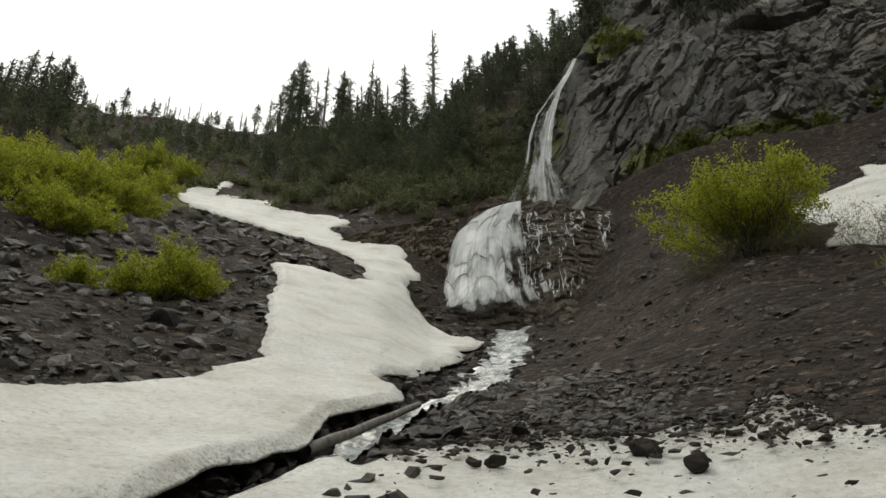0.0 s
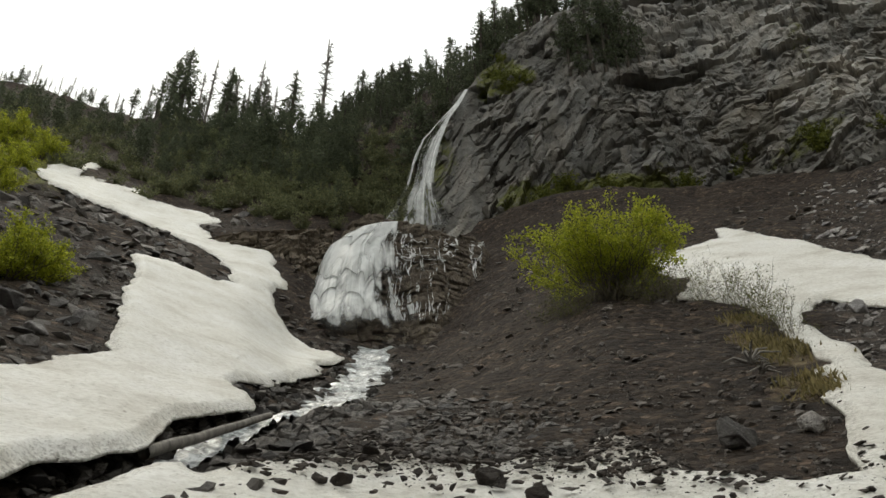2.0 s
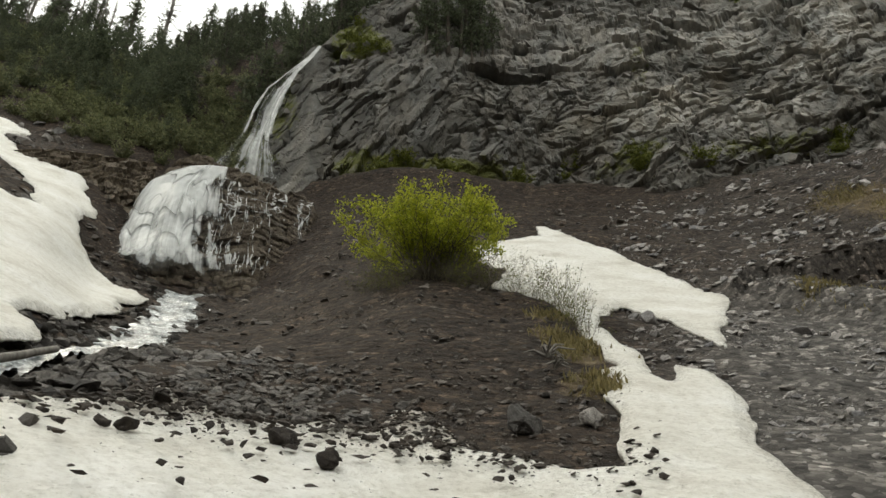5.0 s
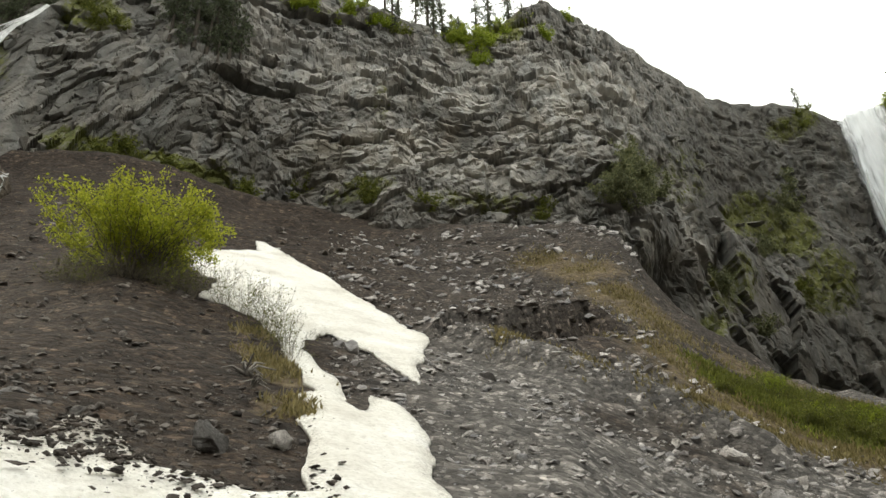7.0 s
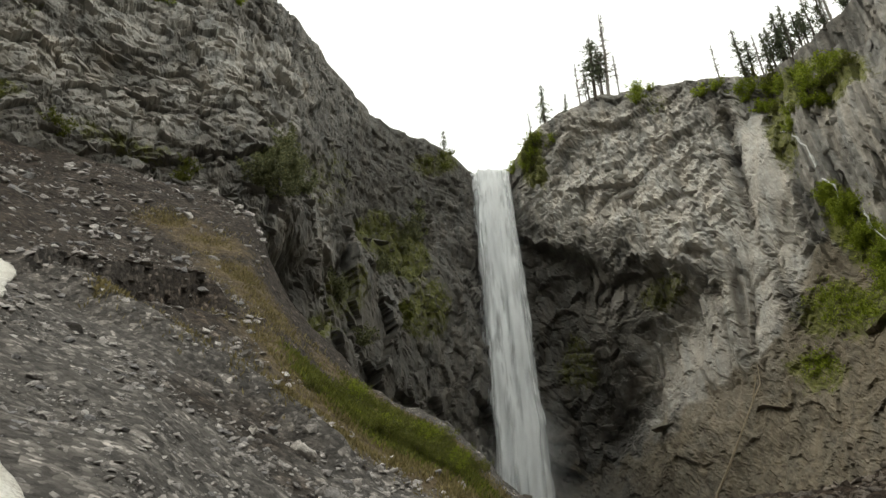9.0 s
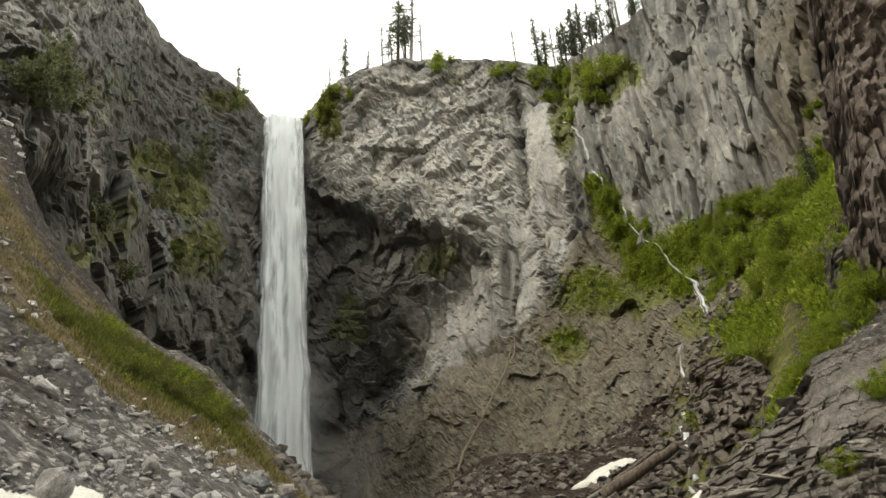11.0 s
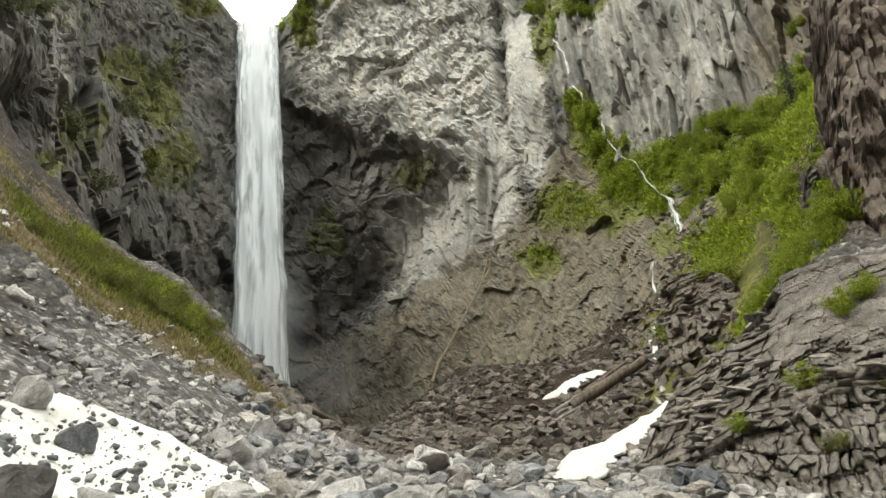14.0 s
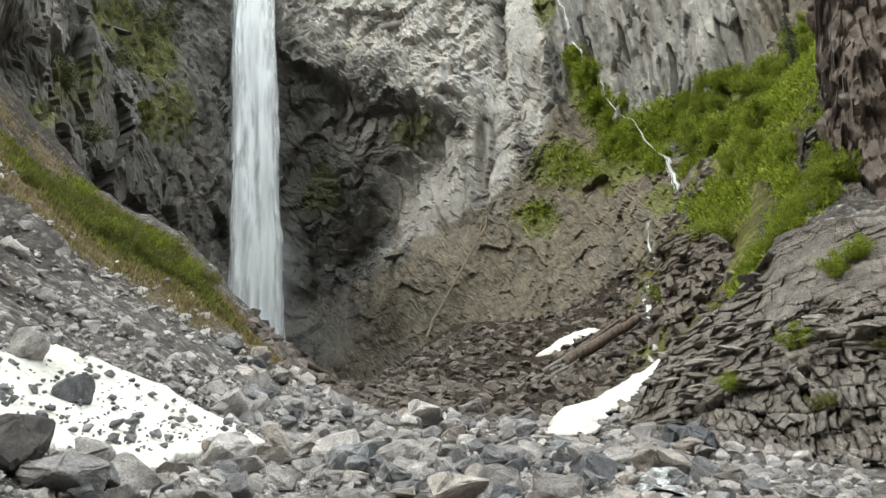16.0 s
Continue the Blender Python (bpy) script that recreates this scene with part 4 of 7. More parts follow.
def cliff_blocks():
    """Broken blocks standing proud all over the rock, along its jointing."""
    g = np.random.default_rng(19)
    n = 3600
    top = sum(CSTEPS[:4])
    i, k = g.integers(0, len(CAZ), n), g.integers(CSTEPS[0] + 6, top - 14, n)
    p = CLIFF_P[i, k]
    idx = i * C.shape[1] + k
    az = CAZ[i]
    keep = (moss[idx] < g.uniform(0.4, 1.2, n)) & (lip[idx] < 0.3) & (np.maximum(z_base, np.maximum(z_panel, z_mass))[idx] < g.uniform(0.0, 0.8, n))
    p, az, idx = p[keep], az[keep], idx[keep]
    n = len(p)
    size = (0.4 + 1.7 * g.uniform(0, 1, n) ** 3) * np.hypot(p[:, 0], p[:, 1]) / 80
    vs, fs, base, own = [], [], 0, []
    pick = g.integers(0, len(STONES), n)
    slope = np.where(az < 50, 0.62, np.where(az < 66, 0.25, np.where(az < 104, -0.15, 0.1))) + g.normal(0, 0.16, n)
    long = np.where(az < 30, 1.9, np.where(az < 104, 1.0, 2.4))
    flatter = (az > 48) & (az < 100) & (g.uniform(0, 1, n) < 0.6)
    for s, (v, f) in enumerate(STONES):
        q = np.where(pick == s)[0]
        m = turns(len(q), g, 0.3)
        sc = np.column_stack([np.where(flatter[q], 1.7, 0.75), np.ones(len(q)), np.where(flatter[q], 0.5, long[q])]) * size[q][:, None]
        w = np.einsum("nij,vj->nvi", m, v) * sc[:, None]
        c_, s_ = np.cos(slope[q])[:, None], np.sin(slope[q])[:, None]
        lx, lz = w[..., 0] * c_ + w[..., 2] * s_, -w[..., 0] * s_ + w[..., 2] * c_
        a = np.radians(az[q])[:, None]
        w = np.stack([lx * np.cos(a) + w[..., 1] * np.sin(a), -lx * np.sin(a) + w[..., 1] * np.cos(a), lz], -1) + p[q][:, None]
        vs.append(w.reshape(-1, 3))
        fs.append((f[None] + (base + np.arange(len(q)) * len(v))[:, None, None]).reshape(-1, 3))
        own.append(np.repeat(idx[q], len(v)))
        base += len(q) * len(v)
    own = np.concatenate(own)
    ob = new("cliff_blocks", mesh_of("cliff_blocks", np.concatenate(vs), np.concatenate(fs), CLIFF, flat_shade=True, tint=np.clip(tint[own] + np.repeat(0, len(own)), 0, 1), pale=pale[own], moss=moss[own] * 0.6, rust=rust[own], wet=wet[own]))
    tagged(ob, "broken jointed blocks of grey lava on the cliff face", "stones", kind="stuff")


def cliff_at(az, up):
    """The rock's face at an azimuth and angle up."""
    i = int(np.clip(round((az - CAZ[0]) / 0.135), 0, len(CAZ) - 1))
    col = CLIFF_P[i]
    e = np.degrees(np.arctan2(col[:, 2] - EYE, np.hypot(col[:, 0], col[:, 1])))
    k = np.argmax(e[:sum(CSTEPS[:4]) + 2] >= up) if (e >= up).any() else sum(CSTEPS[:4])
    return Vector(col[k])


# ---- water ----
def sheet(name, points, thin, mat, parent, label=""):
    """A sheet of falling water from a grid of points."""
    p = np.array(points, float)
    return part(name, mesh_of(name, p.reshape(-1, 3), grid_faces(*p.shape[:2]), mat, thin=np.asarray(thin).ravel()), parent, label)


def spot(a, r, z):
    """Plan polar to a point, for arrays."""
    a = np.radians(a)
    return np.stack([r * np.sin(a), r * np.cos(a), z + 0 * a], -1)


def streaks(u, v, fine, seed):
    """Threads of water that follow the flow: u across, v down."""
    p = np.stack([u * fine, v * 2.2, 0 * u + seed], -1).reshape(-1, 3)
    return fbm(p, 1.0, 4, seed, 0.6).reshape(u.shape)


def main_fall():
    top = new("waterfall")
    tagged(top, "tall white plunging waterfall dropping clear of the cliff", "waterfall", group="waterfalls")
    for nm, mat, wide, ahead, seed, fade in (("core", FALL_WATER, 1.0, 0.6, 1, 0.15), ("front_sheet", FALL_WATER, 0.82, 1.5, 2, 0.3), ("spray", VEIL_WATER, 1.35, 0.0, 3, 0.3), ("back_sheet", FALL_WATER, 1.05, -0.8, 4, 0.1)):
        U, V = np.meshgrid(np.linspace(-1, 1, 33), np.linspace(0, 1, 120))
        p0 = np.stack([U * 4, V * 9, 0 * U + seed * 7], -1).reshape(-1, 3)
        w = fbm(p0, 1.0, 3, seed).reshape(U.shape)
        ragged = fbm(np.stack([0 * V + seed, V * 14, np.sign(U)], -1).reshape(-1, 3), 1.0, 3, seed + 9).reshape(U.shape)
        half = (1.62 + 1.0 * V ** 1.2) * wide * (1 + 0.13 * ragged * V)
        a = 83.72 + 0.75 * V + U * half
        r = 118.2 - 7.5 * np.sqrt(V) - ahead * (0.3 + V) - 1.2 * (1 - U ** 2) * (0.3 + V) + 0.5 * w
        z = 86.2 - 76 * V ** 1.02
        thin = fade * 0.4 + np.abs(U) ** 4 * 0.8 + 0.5 * smooth(0.93, 1.0, V) + (0.25 * V if nm == "spray" else 0) + 0.2 * streaks(U, V * 0.7, 5, seed)
        sheet(nm, spot(a, r, z), thin, mat, top)
    U, V = np.meshgrid(np.linspace(-1, 1, 14), np.linspace(0, 1, 16))
    lip = spot(83.75 + U * 1.5, 128 - 9.6 * V, 87.0 - 0.2 * V - 1.6 * V ** 7 + 0.15 * np.sin(5 * U + 3 * V))
    sheet("lip", lip, 0.5 * (np.abs(U) > 0.95), FALL_WATER, top)
    U, V = np.meshgrid(np.linspace(-1, 1, 40), np.linspace(-1, 1, 40))
    for mid_a, mid_e, wa, we, out_ in ((86.2, 15.5, 3.8, 9.0, 103), (89.0, 12.0, 6.5, 5.5, 98)):
        sheet("mist", spot(mid_a + wa * U, out_ + 0 * U, EYE + out_ * np.tan(np.radians(mid_e + we * V))), 0.2 * np.clip(np.hypot(U, V), 0, 1) ** 1.5 + 0.02, MIST, top)


main_fall()


def upper_fall():
    top = new("waterfall")
    tagged(top, "slender fanning waterfall sliding down a dark cliff", "waterfall", group="waterfalls")
    drop = [35.2, 36.5, 38.0, 39.5, 41.2, 42.7, 43.8, 44.6]
    west = [5.7, 7.2, 8.3, 8.9, 9.7, 11.7, 13.1, 13.9]
    east = [12.3, 11.7, 10.9, 11.15, 11.6, 12.5, 13.6, 14.25]
    for nm, mat, seed, ahead, more in (("core", SILK_WATER, 5, 0.6, 0.0), ("back_sheet", SILK_WATER, 6, 0.1, 0.06), ("front_sheet", SILK_WATER, 7, 1.1, 0.12)):
        U, V = np.meshgrid(np.linspace(0, 1, 90), np.linspace(0, 1, 130))
        e = 44.6 - 9.4 * V
        left, right = np.interp(e, drop, west), np.interp(e, drop, east)
        wav = 0.12 * fbm(np.stack([V * 6, 0 * V, 0 * V + seed], -1).reshape(-1, 3), 1.0, 3, seed).reshape(U.shape)
        a = left + (right - left) * U + wav * smooth(0.1, 0.4, V)
        r = 60.8 - 8.0 * V - 3.0 * smooth(0.66, 0.8, V) - ahead
        upper = smooth(0.1, 0.3, V) * smooth(0.76, 0.66, V)
        low = smooth(0.66, 0.76, V)
        band = 0.3 - 0.3 * np.exp(-((U - 0.8) / 0.2) ** 2) - 0.3 * np.exp(-((U - 0.06) / 0.07) ** 2)
        fan = 0.34 - 0.22 * np.exp(-((U - 0.45) / 0.3) ** 2) + 0.25 * np.exp(-((U - 0.42) / 0.1) ** 2 - ((V - 0.93) / 0.05) ** 2)
        thin = 0.16 + 0.08 * smooth(0.1, 0.4, V) + more + upper * band + low * fan + 0.2 * streaks(U, V, 13, seed) * (0.35 + 0.65 * smooth(0.05, 0.4, V)) + 0.3 * np.abs(U * 2 - 1) ** 8
        sheet(nm, spot(a, r, EYE + r * np.tan(np.radians(e))), thin, mat, top)


upper_fall()


def cascade():
    """A stepped rock apron and the many small falls that drop from ledge to ledge over it."""
    def lie(A, up):
        """How far out the apron lies at an azimuth and angle up."""
        top_e = 27.2 + (8.4 * smooth(-2.6, 5.2, A) - 1.5 * smooth(7, 15, A) - 2.0 * smooth(14.6, 16.6, A))
        V = np.clip((up - 24.8) / (top_e - 24.8), 0, 1)
        return 38.0 + 9.0 * V ** 1.25 + 2.2 * ((A - 6.5) / 8) ** 2 - 2.6 * smooth(7.5, 11, A), top_e

    az, lev = np.arange(-2.6, 17.0, 0.07), np.linspace(0, 1, 200)
    A, V = np.meshgrid(az, lev, indexing="ij")
    top_e = lie(A, 30.0)[1]
    e = 24.8 + (top_e - 24.8) * V
    r = lie(A, e)[0]
    p = spot(A, r, EYE + r * np.tan(np.radians(e)))
    f = p.reshape(-1, 3)
    run = A.ravel() * 0.74
    val, edge, frac = courses(run + 0.25 * fbm(f, 1.5, 3, 6), f[:, 2] + 0.3 * fbm(f, 2.5, 3, 7) + 0.12 * run, 0.34, 1.3, 12)
    val2, edge2, _ = courses(run, f[:, 2] + 0.4 * fbm(f, 3.0, 3, 8), 1.7, 2.6, 13)
    out = 0.5 * (val - 0.5) + 0.7 * (val2 - 0.5) + 0.2 * frac - 0.12 * smooth(0.06, 0, edge) + 0.2 * fbm(f, 0.8, 3, 8)
    d = -spot(A, 1.0, 0 * A).reshape(-1, 3)
    rock = new("rock_apron", mesh_of("rock_apron", f + d * out[:, None], grid_faces(*A.shape)[:, ::-1], APRON, flat_shade=True))
    tagged(rock, "wet brown layered rock apron under the cascade", "rock", kind="structure")
    top = new("waterfall")
    tagged(top, "broad white cascade veiling a stepped rock face", "waterfall", group="waterfalls")
    g = np.random.default_rng(71)

    def apron_r(a0, up):
        """How far out the broken rock stands at an azimuth and angle up."""
        i = np.clip(np.rint((a0 + 2.6) / 0.07).astype(int), 0, len(az) - 1)
        k = np.clip(np.rint((up - 24.8) / (lie(a0, up)[1] - 24.8) * 199).astype(int), 0, 199)
        return r[i, k] - out.reshape(A.shape)[i, k]

    proud = r - out.reshape(A.shape)
    for pick, axis, reach_ in ((np.min, 0, 12), (np.min, 1, 6), (np.mean, 0, 14), (np.mean, 1, 6)):
        wide_ = np.pad(proud, [(reach_, reach_) if axis == j else (0, 0) for j in (0, 1)], "edge")
        proud = pick([wide_[j:j + len(az)] if axis == 0 else wide_[:, j:j + 200] for j in range(2 * reach_ + 1)], axis=0)

    def clear_of_rock(a0, up):
        i = np.clip(np.rint((a0 + 2.6) / 0.07).astype(int), 0, len(az) - 1)
        k = np.clip(np.rint((up - 24.8) / (lie(a0, up)[1] - 24.8) * 199).astype(int), 0, 199)
        return proud[i, k]

    # the main veil: rounded tiers of water fanning out from the ledge
    for name, seed, ahead, more in (("veil", 41, 0.0, 0.0), ("front_veil", 42, 0.45, 0.12), ("back_veil", 43, -0.15, 0.0)):
        U, V = np.meshgrid(np.linspace(0, 1, 260), np.linspace(0, 1, 240))
        west, east = np.interp(V, [0, 0.08, 0.2, 0.4, 0.7, 1], [4.6, 3.2, 1.9, 1.1, 0.5, 0.4]), np.interp(V, [0, 0.2, 0.4, 0.7, 1], [8.0, 8.0, 8.4, 9.2, 9.8])
        a0 = west + (east - west) * U + 0.1 * fbm(np.stack([U * 4, V * 5, 0 * U + seed], -1).reshape(-1, 3), 1.0, 3, seed).reshape(U.shape)
        up = 35.4 - 0.5 * (1 - U) ** 2 - (8.0 - 0.5 * (1 - U) ** 2) * V
        jump, fray = 0 * U, 0 * U + 0.04
        drift = fbm(np.stack([U * 3.0, V * 0.8, 0 * U + seed + 5], -1).reshape(-1, 3), 1.0, 3, seed + 1).reshape(U.shape)
        for k, (start, cells_) in enumerate(((0.0, 3), (0.16, 4), (0.36, 4), (0.58, 5))):
            cu = U * cells_ + 0.37 * k + 0.8 * drift
            own = hash3(np.floor(cu).astype(np.int64), 0 * U.astype(np.int64) + k, 0 * U.astype(np.int64), seed)
            bow = (cu % 1.0) * 2 - 1
            lip_v = start + (0.12 * bow ** 2 + 0.2 * (own - 0.5) + 0.05 * drift) * (k > 0)
            s_ = np.clip((V - lip_v) / 0.36, 0, 1.2)
            on = V >= lip_v
            jump = np.where(on, jump * 0.5 + (0.75 - 0.35 * bow ** 2) * np.sqrt(s_) * (0.6 + 0.7 * own), jump)
            fray = np.where(on, fray * smooth(0.12, 0.0, s_) + (-0.03 + 0.24 * s_ ** 1.2 + 0.14 * bow ** 4 + 0.14 * (own - 0.5)) * smooth(0.0, 0.12, s_), fray)
        st = streaks(U, V * 0.5, 17, seed)
        tear = fbm(np.stack([U * 7, V * 3.5, 0 * U + seed + 9], -1).reshape(-1, 3), 1.0, 3, seed + 2).reshape(U.shape)
        thin = (fray if name != "back_veil" else 0.24) + more + 0.24 * st + 0.12 * smooth(0.3, 0.9, V) + 1.0 * smooth(0.08, 0.0, U + 0.05 * drift) + 0.9 * smooth(0.55, 1.0, U + 0.32 * tear) + 1.0 * smooth(0.84, 1.0, V + 0.16 * drift) - 0.1 * smooth(0.45, 0.2, V) + 1.5 * smooth(0.92, 1.0, U) + 1.5 * smooth(0.05, 0.0, U) - 0.05
        rr = np.minimum(lie(a0, up)[0] - 0.5, clear_of_rock(a0, up)) - 0.1 - ahead - jump - 0.7 * V
        sheet(name, spot(a0, rr, EYE + rr * np.tan(np.radians(up))), thin, SILK_WATER, top)

    # lace over the ledges: branching threads, and foam along the beds
    for name, seed, a_lo, a_hi in (("lace", 61, 6.6, 13.2), ("lace", 67, 13.0, 15.5)):
        aa, ee = np.meshgrid(np.arange(a_lo, a_hi, 0.03), np.arange(35.0, 28.4, -0.03), indexing="ij")
        rock_r = apron_r(aa, ee)
        pad = np.pad(rock_r, 5, "edge")
        rock_r = np.min([pad[5:-5, j:j + aa.shape[1]] for j in range(11)], axis=0)
        rr = rock_r - 0.12
        flow = np.column_stack([aa.ravel(), ee.ravel(), np.full(aa.size, seed)])
        jog = fbm(flow * (0.8, 1.6, 1), 1.0, 3, seed)
        fall = np.abs(fbm(np.column_stack([flow[:, 0] * 3.0 + 0.42 * jog, flow[:, 1] * 0.36, flow[:, 2]]), 1.0, 3, seed + 1)).reshape(aa.shape)
        beds = np.abs(fbm(np.column_stack([flow[:, 0] * 0.9, flow[:, 1] * 2.6 + 0.3 * flow[:, 0] + 0.35 * jog, flow[:, 2]]), 1.0, 3, seed + 2)).reshape(aa.shape)
        some = fbm(flow * (0.6, 0.5, 1), 1.0, 3, seed + 3).reshape(aa.shape)
        torn = 0.4 + 0.6 * smooth(-0.35, 0.35, fbm(flow * (1.6, 1.3, 1), 1.0, 3, seed + 6)).reshape(aa.shape)
        line = np.maximum(smooth(0.23, 0.02, fall) * torn, 0.8 * smooth(0.15, 0.02, beds) * smooth(30.8, 33.2, ee))
        if seed == 61:
            reach = 0.55 + 0.5 * smooth(29.6, 33.4, ee) + 0.4 * smooth(10.4, 7.8, aa) + 0.4 * some - 0.5 * smooth(11.2, 12.8, aa) * smooth(33.6, 32.0, ee)
        else:
            reach = 1.2 * smooth(0.85, 0.25, np.abs(aa - 14.75 + 0.25 * (34.5 - ee))) - 0.8 * smooth(30.6, 29.8, ee)
        ends = smooth(0.25, 0.0, np.minimum(aa - a_lo, a_hi - aa)) + smooth(34.7 - 0.1 * (aa - 7), 35.0 - 0.1 * (aa - 7), ee)
        sheet(name, spot(aa, rr, EYE + rr * np.tan(np.radians(ee))), 0.62 - 0.62 * line * np.clip(reach, 0, 1) ** 0.7 + ends, SILK_WATER, top)
    # spray drifting off the foot
    U, V = np.meshgrid(np.linspace(-1, 1, 30), np.linspace(-1, 1, 24))
    sheet("mist", spot(3.6 + 4.6 * U, 36.2 + 0 * U, EYE + 36.2 * np.tan(np.radians(28.6 + 2.6 * V))), 0.24 * np.clip(np.hypot(U, V), 0, 1) ** 1.5 + 0.02, MIST, top)


cascade()


def side_fall():
    top = new("waterfall")
    tagged(top, "thin ribbon waterfall stepping down a mossy gully", "waterfall", group="waterfalls")
    line = [(107.6, 34.2), (108.0, 33.7), (108.9, 32.0), (109.2, 30.2), (110.2, 28.4), (110.7, 27.6), (112.2, 25.1), (113.2, 23.8), (114.8, 21.7), (115.6, 19.8), (114.3, 19.1),
            (113.4, 17.7), (113.0, 14.7), (112.2, 12.5), (112.1, 9.6), (112.0, 8.2)]
    wide = [0.15, 0.22, 0.28, 0.26, 0.06, 0.14, 0.12, 0.16, 0.3, 0.45, 0.12, 0.25, 0.34, 0.5, 0.3, 0.26]
    t = np.linspace(0, len(line) - 1, 110)
    a, e, w = (np.interp(t, range(len(line)), v) for v in ([p[0] for p in line], [p[1] for p in line], wide))
    a = a + 0.4 * fbm(np.column_stack([t, 0 * t, 0 * t]), 0.45, 4, 3, 0.6)
    for nm, mat, k, lift in (("core", SILK_WATER, 0.8, 0.7), ("spray", VEIL_WATER, 1.5, 0.4)):
        rows = []
        for i in range(len(t)):
            p = cliff_at(a[i], e[i])
            q = on_bank(a[i], e[i])
            dist = min(math.hypot(p.x, p.y), q) - lift - (0.8 if e[i] < 18 else 0.0)
            rows.append([tuple(polar(a[i] + u * math.degrees(0.85 * w[i] * k / dist), dist - 0.2 * (1 - u * u), e[i])) for u in (-1, -0.5, 0, 0.5, 1)])
        gaps = np.interp(t, range(len(line)), [0, 0, 0, 0.1, 0.8, 0.1, 0.4, 0.2, 0, 0, 0.7, 0.15, 0.12, 0.14, 0.2, 0.25])
        thin = np.tile([0.55, 0.15, 0.08, 0.15, 0.55], (len(t), 1)) + gaps[:, None] + 0.6 * fbm(np.column_stack([np.repeat(t, 5) * 3, np.tile(np.arange(5.0), len(t)), np.zeros(5 * len(t))]), 1.0, 3, 4).reshape(-1, 5)
        sheet(nm, rows, thin, mat, top)


def on_bank(az, up):
    """How far out the open slope is met at an azimuth and angle up; far off if it is not."""
    i = int(np.clip(np.searchsorted(AZ, az) - 1, 0, len(AZ) - 1))
    e = np.degrees(np.arctan2(GROUND[i, :, 2] - EYE, GRID_R[i]))
    k = np.where(e[20:] >= up)[0]
    return float(GRID_R[i, 20 + k[0]]) if len(k) else 999.0


side_fall()


def stream():
    pts = [Vector((x, y, 0)) for x, y in STREAM[:-1]]
    vs = []
    n = 420
    for k in range(n):
        t = k / (n - 1) * (len(pts) - 1)
        i = min(int(t), len(pts) - 2)
        p = pts[i].lerp(pts[i + 1], t - i)
        d = (pts[i + 1] - pts[i]).normalized()
        right = Vector((d.y, -d.x, 0))
        w = float(np.interp(k / n, [0, 0.2, 0.3, 0.45, 0.7, 1], [1.6, 1.1, 0.75, 0.42, 0.2, 0.16]))
        for j in range(13):
            u = j / 6 - 1
            q = p + right * u * w
            vs.append((q.x, q.y, p.x, p.y, float(np.interp(k / n, [0, 0.3, 0.6, 1], [0.42, 0.34, 0.26, 0.2]))))
    v5 = np.array(vs)
    v = v5[:, :3].copy()
    v[:, 2] = 0
    v[:, 2] = ground_z(v5[:, 2], v5[:, 3]) + v5[:, 4] + 0.12 * fbm(v, 0.4, 4, 5)
    ob = new("stream", mesh_of("stream", v, grid_faces(n, 13), FOAM))
    tagged(ob, "white foaming stream running down between rocks and snow", "water", kind="structure")


stream()
# ---- rocks ----
def hull(seed, n=13, flat_z=0.7, round_off=0.0):
    """An angular broken stone about 1 m across."""
    g = np.random.default_rng(seed)
    bm = bmesh.new()
    for i in range(n):
        d = g.normal(size=3)
        d /= np.linalg.norm(d)
        d = np.sign(d) * np.abs(d) ** 0.75
        d *= g.uniform(0.38, 0.56)
        bm.verts.new((d[0] * g.uniform(0.8, 1.2), d[1], d[2] * flat_z))
    bmesh.ops.convex_hull(bm, input=bm.verts)
    bmesh.ops.delete(bm, geom=[v for v in bm.verts if not v.link_faces], context="VERTS")
    if round_off:
        bmesh.ops.bevel(bm, geom=bm.edges[:], offset=round_off, segments=1, affect="EDGES", clamp_overlap=True)
    bmesh.ops.triangulate(bm, faces=bm.faces[:])
    bm.verts.index_update()
    v = np.array([tuple(a.co) for a in bm.verts])
    f = np.array([[a.index for a in p.verts] for p in bm.faces])
    bm.free()
    return v, f


STONES = [hull(100 + i, 9 + i % 5, 0.5 + 0.05 * (i % 6)) for i in range(14)]


ROUND_STONES = [hull(140 + i, 11 + i % 4, 0.72 + 0.05 * (i % 5), 0.07) for i in range(10)]


def turns(n, g, tilt=0.5):
    """Random turns, mostly about the upright axis."""
    a, b, c = g.uniform(0, 6.283, n), g.normal(0, tilt, n), g.normal(0, tilt, n)
    ca, sa, cb, sb, cc, sc = np.cos(a), np.sin(a), np.cos(b), np.sin(b), np.cos(c), np.sin(c)
    z = np.zeros(n)
    o = np.ones(n)
    rz = np.array([[ca, -sa, z], [sa, ca, z], [z, z, o]]).transpose(2, 0, 1)
    ry = np.array([[cb, z, sb], [z, o, z], [-sb, z, cb]]).transpose(2, 0, 1)
    rx = np.array([[o, z, z], [z, cc, -sc], [z, sc, cc]]).transpose(2, 0, 1)
    return rx @ ry @ rz


cliff_blocks()


